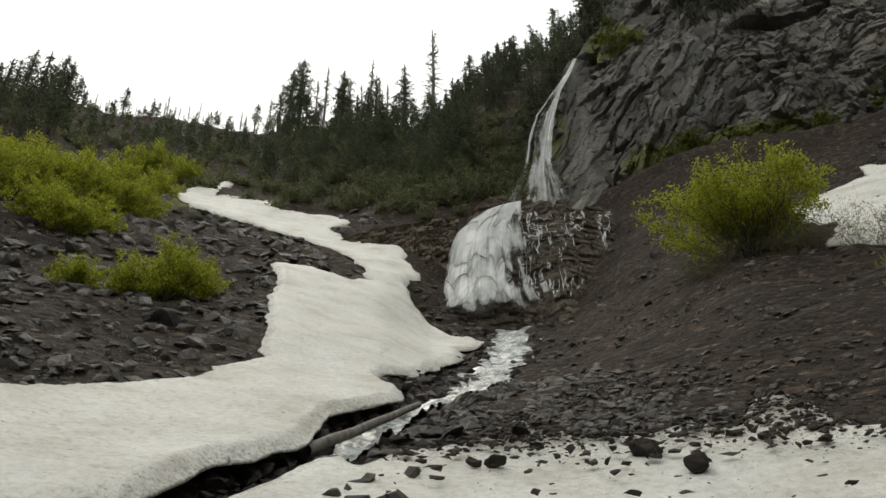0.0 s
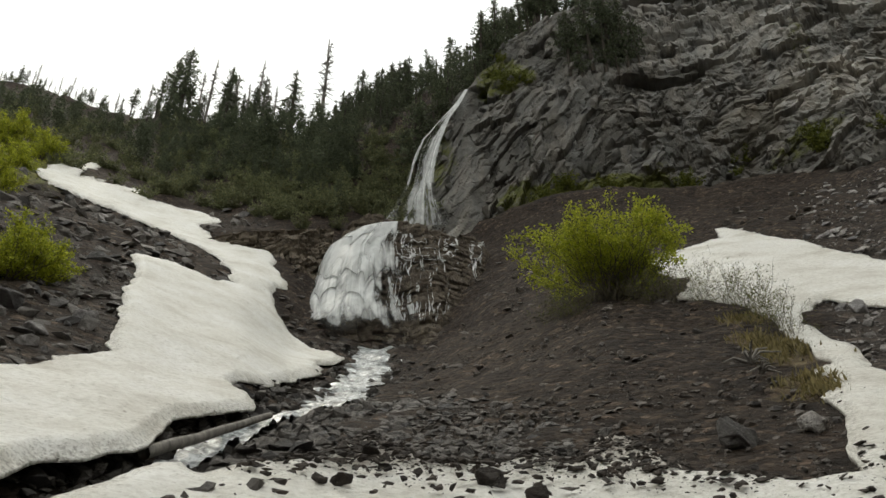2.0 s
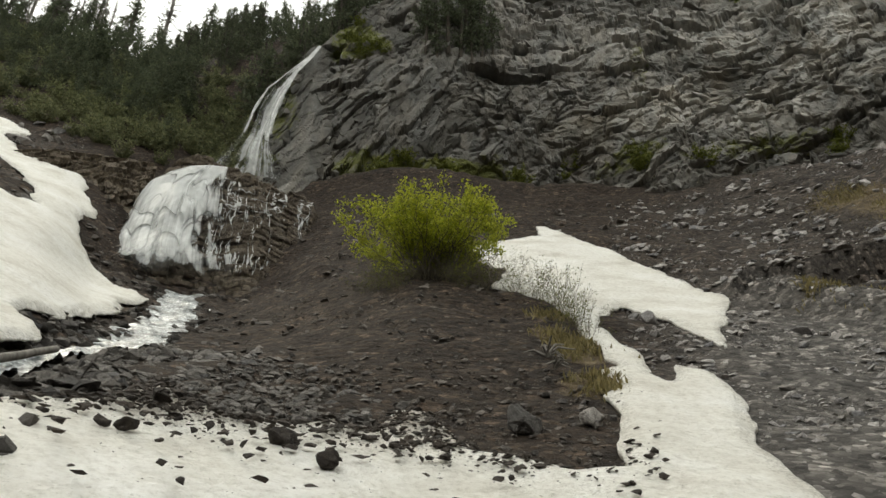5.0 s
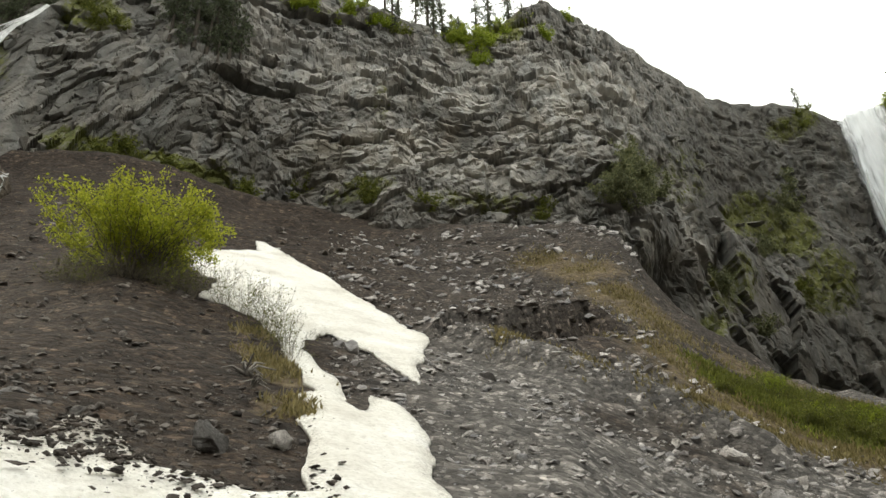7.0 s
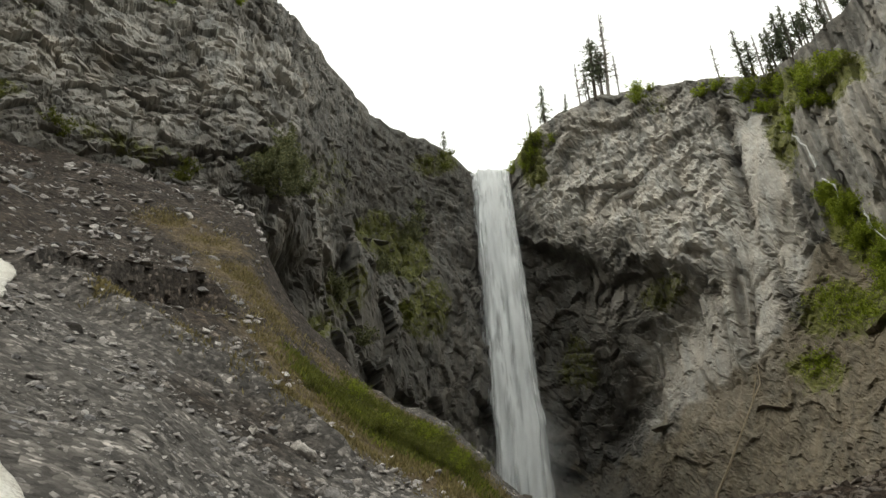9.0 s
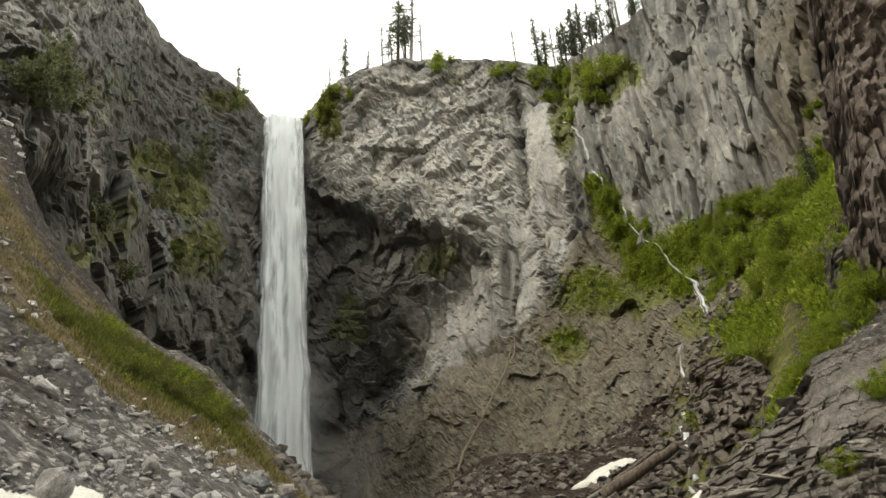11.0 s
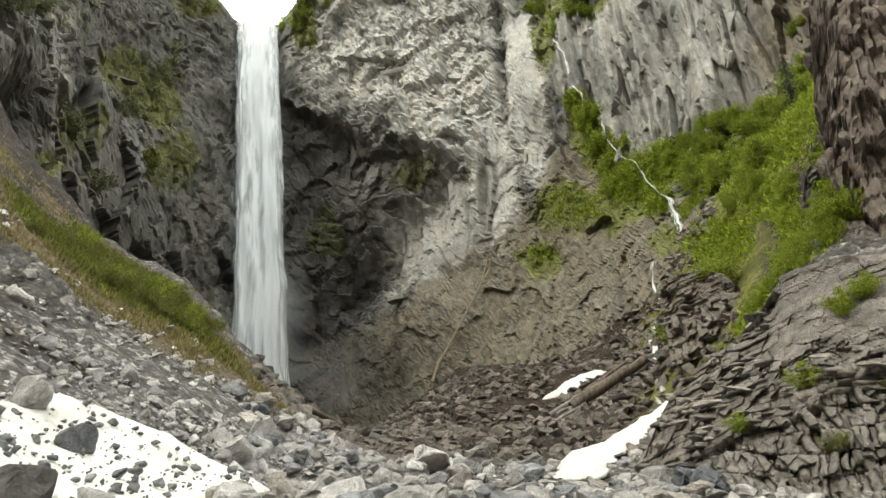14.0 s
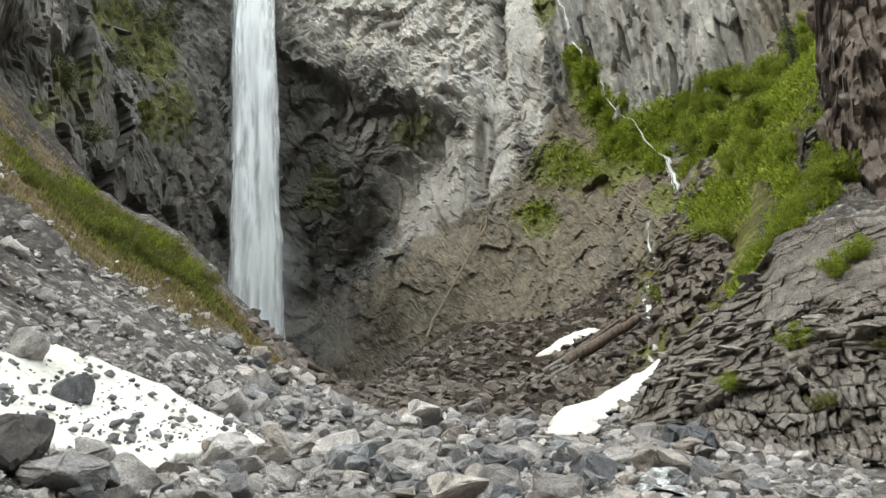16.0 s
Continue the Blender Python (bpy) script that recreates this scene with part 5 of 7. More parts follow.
def scatter(name, places, sizes, mat, label, seed, sink=0.25, lie=0.0, flat=(0.6, 1.1), kit=STONES):
    """Stones strewn over the slope, too many to count, as one body."""
    g = np.random.default_rng(seed)
    pick = g.integers(0, len(kit), len(places))
    vs, fs, base = [], [], 0
    for s, (v, f) in enumerate(kit):
        idx = np.where(pick == s)[0]
        if not len(idx):
            continue
        m = turns(len(idx), g)
        w = np.einsum("nij,vj->nvi", m, v) * sizes[idx][:, None, None] * np.column_stack([g.uniform(0.8, 1.4, len(idx)), np.ones(len(idx)), g.uniform(flat[0], flat[1], len(idx))])[:, None]
        if np.any(lie):
            # lay the stones along the slope that faces the viewpoint
            tip = np.broadcast_to(lie, len(places))[idx][:, None]
            az = np.arctan2(places[idx, 0], places[idx, 1])[:, None]
            out = w[..., 0] * np.sin(az) + w[..., 1] * np.cos(az)
            across = w[..., 0] * np.cos(az) - w[..., 1] * np.sin(az)
            out, up = out * np.cos(tip) - w[..., 2] * np.sin(tip), out * np.sin(tip) + w[..., 2] * np.cos(tip)
            w = np.stack([across * np.cos(az) + out * np.sin(az), -across * np.sin(az) + out * np.cos(az), up], -1)
        w += places[idx][:, None] + np.column_stack([np.zeros(len(idx)), np.zeros(len(idx)), sizes[idx] * sink])[:, None]
        n, k = len(idx), len(v)
        vs.append(w.reshape(-1, 3))
        fs.append((f[None] + (base + np.arange(n) * k)[:, None, None]).reshape(-1, 3))
        base += n * k
    ob = new(name, mesh_of(name, np.concatenate(vs), np.concatenate(fs), mat, flat_shade=True))
    return tagged(ob, label, "stones", kind="stuff")


def surface_z(x, y):
    """The top of ground or snow at plan points."""
    z = ground_z(x, y)
    for key, deep in (("valley", 0.44), ("front", 0.16), ("rubble", 0.24), ("gorge", 0.74)):
        d = snow_depth(x, y, key)
        z = np.maximum(z, np.where(d > 0.1, ground_z(x, y) + deep * smooth(-0.02, 0.35, d), -99))
    return z


def strew(n, az0, az1, r0, r1, seed):
    g = np.random.default_rng(seed)
    az, r = np.radians(g.uniform(az0, az1, n)), np.exp(g.uniform(math.log(r0), math.log(r1), n))
    return r * np.sin(az), r * np.cos(az), r, g


def talus():
    spec = [("talus_stones", 11000, -44, -3, 13, 62, ROCK_DARK, "dark broken stones strewn over the earthy slope", 0.0032, 0.03, 1),
            ("talus_stones", 12000, -3, 46, 8, 50, ROCK_EARTHY, "dark broken stones on the loose brown slope", 0.0028, 0.016, 2),
            ("talus_stones", 13000, -1, 27, 10.5, 28, ROCK_DARK, "flat slaty stones heaped above the snow", 0.003, 0.022, 5),
            ("talus_stones", 15000, 40, 90, 8, 54, ROCK_GREY, "grey slaty talus stones covering the slope", 0.003, 0.018, 3),
            ("boulder_field", 6500, 70, 124, 8.5, 36, ROCK_GREY, "grey boulders filling the stream bed", 0.0045, 0.03, 4),
            ("rubble_field", 9000, 84, 118, 33, 84, RUBBLE, "dark brown rubble heaped below the walls", 0.0045, 0.028, 6),
            ("bed_gravel", 7000, 64, 122, 9, 24, ROCK_GREY, "small grey stones between the boulders", 0.005, 0.016, 7)]
    for name, n, a0, a1, r0, r1, mat, label, s0, s1, seed in spec:
        x, y, r, g = strew(n, a0, a1, r0, r1, seed)
        sz = s0 + (s1 - s0) * g.uniform(0, 1, n) ** (7 if seed == 1 else 4.5)
        sz = np.clip(sz * r, 0.04, 1.1)
        d = np.max([snow_depth(x, y, k) for k in SNOWS], axis=0)
        az = np.degrees(np.arctan2(x, y))
        p = np.column_stack([x, y, np.zeros(n)])
        patch = fbm(p, 4.0, 3, 90 + seed)
        keep = (d < -0.05) & (patch > g.uniform(-1.1, 0.9, n) - (0.9 if seed in (3, 4, 6, 7) else 0.5))
        if seed == 2:
            keep &= g.uniform(0, 1, n) < np.maximum(smooth(21, 15, r), 0.6 + 0.4 * smooth(12, 4, az))
        if seed == 5:
            keep &= g.uniform(0, 1, n) < smooth(27, 14, az) * smooth(28 - 0.5 * az, 17 - 0.2 * az, r) * 1.3
        if seed == 4:
            keep &= (az > 86) | (r < 23)
        if seed == 3:
            keep &= (r < 31) | (az < 65)
            keep &= blob(np.column_stack([x, y, ground_z(x, y)]), SOIL) < g.uniform(0.3, 1.0, n)
            keep &= (blob(np.column_stack([x, y, ground_z(x, y)]), GREEN_SPUR) < 0.3) & (blob(np.column_stack([x, y, ground_z(x, y)]), DRY_SPUR) < g.uniform(0.2, 1.3, n))
        x, y, sz = x[keep], y[keep], sz[keep]
        scatter(name, np.column_stack([x, y, ground_z(x, y)]), sz, mat, label, seed, 0.12, np.radians(np.where(np.degrees(np.arctan2(x, y)) > 88, 8, 31)), (0.8, 1.15) if seed in (4, 6) else (0.6, 1.0) if seed in (1, 7) else (0.4, 0.95), ROUND_STONES if seed == 4 else STONES)


talus()

# debris lying on the snow below the talus
def debris():
    x, y, r, g = strew(24000, -4, 42, 8.2, 15.5, 31)
    d = snow_depth(x, y, "front")
    want = 0.85 * smooth(9.6, 13.0, r) * smooth(8.6, 5.8, x) * smooth(-2.5, 1.5, x) + 0.012
    keep = (d > -0.1) & (g.uniform(0, 1, len(x)) < want * 0.9)
    x, y = x[keep], y[keep]
    sz = 0.02 + 0.19 * g.uniform(0, 1, len(x)) ** 3.5
    scatter("snow_debris", np.column_stack([x, y, surface_z(x, y) + 0.07]), sz, ROCK_SOILED, "small dark stones melted out on the dirty snow", 33, 0.1, radians(24), (0.4, 0.8))
    x, y, r, g = strew(2400, 66, 90, 10, 21, 35)
    d = snow_depth(x, y, "rubble")
    keep = (d > 0.0) & (g.uniform(0, 1, len(x)) < 0.5)
    x, y = x[keep], y[keep]
    sz = 0.05 + 0.26 * g.uniform(0, 1, len(x)) ** 4
    scatter("snow_debris", np.column_stack([x, y, surface_z(x, y)]), sz, ROCK_BLUE, "grey stones scattered on the melting snow", 36, 0.1, 0.0, (0.7, 1.1), ROUND_STONES)


debris()



def rough_boulder(seed, n):
    """A broken boulder: a hull with split faces and chipped edges."""
    v, f = hull(seed, n, 0.85, 0.05)
    bm = bmesh.new()
    vs = [bm.verts.new(p) for p in v]
    for t in f:
        bm.faces.new([vs[i] for i in t])
    bmesh.ops.subdivide_edges(bm, edges=bm.edges[:], cuts=1, use_grid_fill=True)
    bmesh.ops.triangulate(bm, faces=bm.faces[:])
    bm.normal_update()
    bm.verts.index_update()
    p = np.array([tuple(a.co) for a in bm.verts])
    nrm = np.array([tuple(a.normal) for a in bm.verts])
    a, _, ja = facets(p * 3.2, seed)
    b, _, _ = facets(p * 8.0, seed + 1)
    p = p + nrm * (0.11 * a + 0.035 * b - 0.02 * smooth(0.1, 0, ja))[:, None]
    q = np.array([[c.index for c in t.verts] for t in bm.faces])
    bm.free()
    return p, q


BOULDERS = [rough_boulder(300 + i, 13 + i % 6) for i in range(8)]
BOULDER_MESH = {m: [mesh_of("boulder", v, f, m, flat_shade=True) for v, f in BOULDERS] for m in (ROCK_GREY, ROCK_DARK, ROCK_BROWN, ROCK_PALE, ROCK_SOILED, ROCK_BLUE, ROCK_EARTHY)}


def boulder(az, r, size, mat, label, seed, squash=1.0, group="boulders"):
    g = np.random.default_rng(seed)
    x, y = r * math.sin(radians(az)), r * math.cos(radians(az))
    ob = new("boulder", BOULDER_MESH[mat][seed % len(BOULDERS)])
    ob.matrix_world = pose(x, y, surface_z(np.array([x]), np.array([y]))[0] + size * 0.18, g.uniform(-14, 14), g.uniform(-14, 14), g.uniform(0, 360)) @ Matrix.Diagonal((size * g.uniform(1, 1.35), size, size * squash * g.uniform(0.75, 1.05), 1))
    return tagged(ob, label, "boulder", group)


def bed_boulders():
    g = np.random.default_rng(77)
    made = []
    for i in range(700):
        az, r = g.uniform(72, 118), math.exp(g.uniform(math.log(10.0), math.log(30)))
        size = g.uniform(0.3, 0.7) * (0.7 + r / 40) if g.uniform() < 0.8 else g.uniform(0.6, 1.0)
        x, y = r * math.sin(radians(az)), r * math.cos(radians(az))
        if snow_depth(np.array([x]), np.array([y]), "rubble")[0] > -0.2 or snow_depth(np.array([x]), np.array([y]), "gorge")[0] > -0.3:
            continue
        if any(math.hypot(x - a, y - b) < 0.42 * (size + c) for a, b, c in made) or (az < 82 and r > 17):
            continue
        size *= 0.72 if r < 14 else 1
        made.append((x, y, size))
        boulder(az, r, size, (ROCK_BROWN, ROCK_BLUE, ROCK_GREY, ROCK_BLUE, ROCK_GREY)[int(g.integers(0, 5))], "pale grey angular boulder in the stony stream bed", 1000 + i)
        if len(made) >= 200:
            break


bed_boulders()

for i, (az, r, size, mat, label) in enumerate((
        (-20.5, 21.5, 1.0, ROCK_DARK, "large dark block lying on the earthy bank"), (-26.5, 16.3, 0.5, ROCK_GREY, "grey stone at the snow's edge"), (-17.9, 19.7, 0.5, ROCK_GREY, "grey stone lying on the bank"),
        (-18.3, 18.5, 0.45, ROCK_GREY, "grey stone lying on the bank"), (-15, 21.7, 0.65, ROCK_GREY, "flat grey stone on the bank"), (-26.1, 23.0, 0.5, ROCK_DARK, "dark stone below the shrubs"),
        (6.0, 12.1, 0.42, ROCK_SOILED, "dark angular block on dirty snow"), (2.8, 10.3, 0.22, ROCK_SOILED, "small dark stone on dirty snow"), (4.4, 10.3, 0.26, ROCK_SOILED, "small dark stone on dirty snow"),
        (18.2, 10, 0.36, ROCK_SOILED, "rounded dark stone on dirty snow"), (15, 10.6, 0.4, ROCK_SOILED, "heap of dark rubble on the snow"), (32.2, 13.2, 0.7, ROCK_DARK, "rounded boulder half buried in brown earth"),
        (37.1, 13.8, 0.45, ROCK_PALE, "pale flat stone at the snow's edge"), (42, 22.7, 0.6, ROCK_PALE, "pale stone on dark earth between snow patches"), (52.3, 23.4, 0.5, ROCK_PALE, "pale stone on the grey talus"),
        (69, 23.2, 0.9, ROCK_PALE, "pale split block on the talus slope"), (65.2, 22.5, 0.35, ROCK_PALE, "pale stone on the talus slope"), (72.6, 23.2, 0.4, ROCK_PALE, "pale stone on the talus slope"), (69.6, 11.9, 1.06, ROCK_EARTHY, "large dark boulder on the melting snow"), (73.1, 15.9, 0.75, ROCK_BLUE, "grey boulder standing in the snow"),
        (70.3, 17, 0.9, ROCK_GREY, "broad grey boulder on the snow"), (83, 20.4, 1.0, ROCK_GREY, "grey boulder at the snow's edge"), (96.1, 29, 1.5, ROCK_GREY, "large pale grey boulder in the stream bed"),
        (99.3, 36, 1.2, ROCK_BROWN, "brown rounded boulder in the stream bed"), (103.1, 31, 1.2, ROCK_BROWN, "brown rounded boulder in the stream bed"), (90.2, 16.5, 1.15, ROCK_GREY, "pale angular boulder in the stream bed"),
        (94.1, 17.8, 0.9, ROCK_GREY, "pale boulder in the stream bed"), (101.4, 18, 0.95, ROCK_GREY, "smooth grey boulder in the stream bed"), (82.9, 14.8, 0.95, ROCK_GREY, "tilted grey slab in the stream bed"),
        (76.6, 11.6, 0.8, ROCK_GREY, "grey boulder at the foot of the snow"), (98, 12.4, 1.0, ROCK_BROWN, "smooth grey boulder in the stream bed"), (105, 13, 0.9, ROCK_BROWN, "smooth grey boulder in the stream bed"),
        (73, 11.2, 0.9, ROCK_GREY, "grey boulder at the foot of the snow"))):
    boulder(az, r, size, mat, label, 3000 + i, 1.35 if size > 1.05 else 1.1)


def stream_rocks():
    """Wet stones along the stream's bed and banks."""
    g = np.random.default_rng(91)
    n = 3200
    t = g.uniform(0, 8.6, n)
    i = t.astype(int)
    a, b = np.array(STREAM)[i], np.array(STREAM)[i + 1]
    off = g.normal(0, 0.75, n)
    d = b - a
    d /= np.linalg.norm(d, axis=1)[:, None]
    p = a + (b - a) * (t - i)[:, None] + np.column_stack([d[:, 1], -d[:, 0]]) * off[:, None]
    keep = (np.abs(off) > np.where(t < 2.2, 0.9, 0.4)) | (g.uniform(0, 1, n) < 0.3)
    p = p[keep]
    sz = 0.08 + 0.36 * g.uniform(0, 1, len(p)) ** 3
    scatter("stream_stones", np.column_stack([p, ground_z(p[:, 0], p[:, 1])]), sz, ROCK_WET, "wet black stones lining the stream", 92, 0.3, radians(22))


stream_rocks()


def bank_stones():
    """Dark flat stones and earth clods along the eroded bank."""
    g = np.random.default_rng(93)
    n = 260
    t = g.uniform(0, len(BANK) - 1.001, n)
    i = t.astype(int)
    a, b = np.array(BANK)[i], np.array(BANK)[i + 1]
    p = a + (b - a) * (t - i)[:, None] + g.normal(0, 0.28, (n, 2))
    sz = 0.1 + 0.5 * g.uniform(0, 1, n) ** 2.2
    scatter("bank_stones", np.column_stack([p, ground_z(p[:, 0], p[:, 1])]), sz, ROCK_EARTHY, "dark flat stones sticking out of the eroded bank", 94, 0.1, 0.1, (0.25, 0.5))


bank_stones()
# ---- the layered outcrop and the dark wall beside the stream ----
def crag(name, foot, top, mat, label, seed, blocks, strata, az_step=0.12, rows=120, cap=0.0):
    f, t = np.array(foot), np.array(top)
    az = np.arange(f[0, 0], f[-1, 0], az_step)
    (r0, z0), (r1, z1) = along(foot, az), along(top, az)
    V = np.linspace(0, 1, rows)[None]
    wide = 1 - (1 - V) ** 1.15
    r = np.concatenate([r0[:, None] + (r1 - r0)[:, None] * wide, (r1[:, None] + np.array([[1.0, 2.5, 4.5, 7.0]]))], 1)
    z = np.concatenate([z0[:, None] + (z1 - z0)[:, None] * V, z1[:, None] + np.array([[0.1, 0.0, -0.6, -3.0]])], 1)
    a = np.radians(az)[:, None] + 0 * r
    p = np.stack([r * np.sin(a), r * np.cos(a), z], -1)
    q = p.reshape(-1, 3)
    level = np.repeat(np.concatenate([V[0], [1, 1, 1, 1]])[None], len(az), 0).ravel()
    slab = smooth(0.52, 0.58, level + 0.06 * fbm(q, 2.0, 3, seed))
    run = a.ravel() * r.mean() + 0.2 * fbm(q, 1.0, 4, seed)
    high_ = q[:, 2] + 0.11 * fbm(q, 1.3, 4, seed + 1)
    b1, e1, _ = courses(run, high_ - 0.16 * run, strata * 0.2, strata * 0.95, seed)
    b2, e2, _ = courses(run, high_ - 0.16 * run, strata * 0.75, strata * 2.2, seed + 7)
    k1, e3, _ = courses(run + 0.2 * high_, high_ + 0.1 * run, 0.8 / blocks, 0.42 / blocks, seed + 3)
    n1, _, nj = facets(q * blocks * 1.6, seed + 4)
    push = 0.4 * fbm(q, 4, 3, seed + 2) + (1 - slab) * (0.75 * (k1 - 0.5) / blocks - 0.12 * smooth(0.05, 0, e3)) + slab * strata * (0.38 * (b1 - 0.5) + 0.75 * (b2 - 0.5) - 0.05 * smooth(0.04, 0, e1)) + 0.45 * n1 / blocks
    push *= 1 - cap * smooth(0.7, 0.75, level) * smooth(119.5, 121, np.degrees(a.ravel()) + 1.2 * fbm(q, 1.0, 3, seed + 8))
    d = -np.stack([np.sin(a), np.cos(a), 0 * a], -1).reshape(-1, 3)
    w = q + d * (push * smooth(1.01, 0.97, level) + 0)[:, None]
    w[:, 2] += 0.05 * fbm(q, 1.2, 3, seed + 5) * smooth(0.05, 0.3, level)
    ob = new(name, mesh_of(name, w, grid_faces(len(az), r.shape[1])[:, ::-1], mat, flat_shade=True))
    return tagged(ob, label, "rock", kind="structure"), w.reshape(*r.shape, 3), az


OUTCROP_FOOT = [(108.5, 26, -1.5), (112, 20, -4), (116, 17.5, -6), (125, 16.5, -7), (142, 16, -8)]
OUTCROP_TOP = [(108.5, 27, 2.5), (110.5, 27, 5), (113, 25.5, 9), (116.5, 24.5, 11.2), (119, 24, 12.8), (120, 24, 14.2), (121.5, 23.5, 15.8), (125.5, 22.5, 16), (128, 22, 15.5), (142, 21, 16)]
outcrop, OUT_P, OUT_AZ = crag("rock_outcrop", OUTCROP_FOOT, OUTCROP_TOP, CRAG_ROCK, "grey brown layered rock outcrop with slabs above broken columns", 210, 1.5, 1.0, 0.07, 220, 0.8)
WALL_FOOT = [(125.6, 33, 14), (128, 31.5, 14), (132, 30, 13), (146, 29, 12)]
WALL_TOP = [(125.6, 35, 24), (126.6, 35, 31), (127.6, 34, 37), (129, 34, 42), (134, 33, 44), (146, 33, 44)]
step, STEP_P, STEP_AZ = crag("rock_step", [(113.2, 41, 10.5), (116, 40, 11.2), (118.6, 38, 11.5)], [(113.2, 45, 15.5), (114, 44, 16.6), (116, 43, 16.8), (118, 41, 16.2), (118.6, 40, 14.5)], RUBBLE, "dark dripping rock step below the green bank", 240, 0.9, 0.8, 0.1, 100)
crag("rock_ledge", [(-9, 50, 31.0), (-4, 48, 30.6), (0, 46, 30.2), (2.4, 45, 30.5)], [(-9, 51, 32.4), (-6, 50, 33.4), (-3, 49, 34.0), (0, 48, 34.4), (2.4, 47.5, 34.6)], APRON, "dark wet layered rock ledge beside the cascade", 250, 1.2, 0.7, 0.08, 70)
crag("rock_rib", [(122.9, 36, 15.5), (124, 35.5, 16), (125.5, 35, 17)], [(122.9, 37, 17.0), (123.6, 37, 20.4), (124.4, 37, 22.8), (125.5, 36.5, 23.6)], CRAG_ROCK, "pale weathered rock rib among the green scrub", 260, 1.3, 0.8, 0.05, 110)
dark_wall, WALL_P, WALL_AZ = crag("rock_wall", WALL_FOOT, WALL_TOP, ROCK_RED, "dark reddish brown broken rock wall", 230, 0.8, 0.5)


def facing(name, parent, grid, az, count, mat, seed, a0, a1, split, thick, wide):
    """Slabs above and columnar blocks below, set into a crag's face, each a piece of it."""
    g = np.random.default_rng(seed)
    shapes = [mesh_of(name, v, f, mat, flat_shade=True) for v, f in ROUND_STONES[:9]]
    for i in range(count):
        a, lv = g.uniform(a0, a1), g.uniform(0.04, 1.0)
        if name == "rock_slab" and a > 120 and lv > 0.7:
            lv *= 0.66
        col = grid[int(np.clip(round((a - az[0]) / (az[1] - az[0])), 0, len(az) - 1))]
        p = col[int(lv * (grid.shape[1] - 6))]
        p = p + np.array([p[0], p[1], 0]) / math.hypot(p[0], p[1]) * wide * (0.4 if name == "rock_block" else 0.16)
        s = g.uniform(0.7, 1.4)
        if lv > split:
            dims = (wide * s * g.uniform(0.7, 1.5), wide * 0.8, thick * g.uniform(0.6, 1.7))
            tilt = (g.normal(0, 6), 2 + g.normal(0, 6))
        else:
            dims = (wide * 0.38 * s, wide * 0.5, wide * 0.55 * s * g.uniform(0.7, 1.6))
            tilt = (g.normal(0, 10), -8 + g.normal(0, 9))
        ob = new(name, shapes[int(g.integers(0, len(shapes)))])
        ob.matrix_world = pose(*p, tilt[0], tilt[1], -a + g.normal(0, 14)) @ Matrix.Diagonal((*dims, 1))
        ob.parent = parent


facing("rock_slab", outcrop, OUT_P, OUT_AZ, 300, CRAG_ROCK, 611, 110, 130.5, 0.56, 0.22, 0.7)
facing("rock_block", dark_wall, WALL_P, WALL_AZ, 280, ROCK_RED, 612, 125.6, 134.5, 1.1, 0.7, 2.0)


def outcrop_at(az, up):
    col = OUT_P[int(np.clip(round((az - OUT_AZ[0]) / 0.07), 0, len(OUT_AZ) - 1))]
    e = np.degrees(np.arctan2(col[:, 2] - EYE, np.hypot(col[:, 0], col[:, 1])))
    return Vector(col[np.argmax(e >= up)] if (e >= up).any() else col[190])


# ---- plants ----
def tube(pts, r0, r1, sides=5):
    vs, fs = [], []
    n = len(pts)
    for k, p in enumerate(pts):
        d = (pts[min(k + 1, n - 1)] - pts[max(k - 1, 0)]).normalized()
        u = d.orthogonal().normalized()
        w = d.cross(u)
        r = r0 + (r1 - r0) * k / (n - 1)
        for s in range(sides):
            t = 6.2832 * s / sides
            vs.append(p + (u * math.cos(t) + w * math.sin(t)) * r)
    for k in range(n - 1):
        for s in range(sides):
            a, b = k * sides + s, k * sides + (s + 1) % sides
            fs.append((a, b, b + sides, a + sides))
    return vs, fs


def joined(pieces):
    vs, fs, n = [], [], 0
    for v, f in pieces:
        vs += [tuple(p) for p in v]
        fs += [tuple(i + n for i in q) for q in f]
        n += len(v)
    return np.array(vs), np.array(fs)


def leaves(centres, size, g, slim=0.55, up=0.3):
    """Small pointed leaves, folded along the rib, turned at random."""
    n = len(centres)
    a = g.normal(size=(n, 3))
    a[:, 2] += up
    a /= np.linalg.norm(a, axis=1)[:, None]
    b = np.cross(a, g.normal(size=(n, 3)))
    b /= np.linalg.norm(b, axis=1)[:, None]
    s = (size * g.uniform(0.6, 1.3, n))[:, None]
    v = np.stack([centres, centres + a * s * 0.5 + b * s * slim * 0.5, centres + a * s, centres + a * s * 0.5 - b * s * slim * 0.5], 1)
    return v.reshape(-1, 3), np.arange(n * 4).reshape(n, 4)


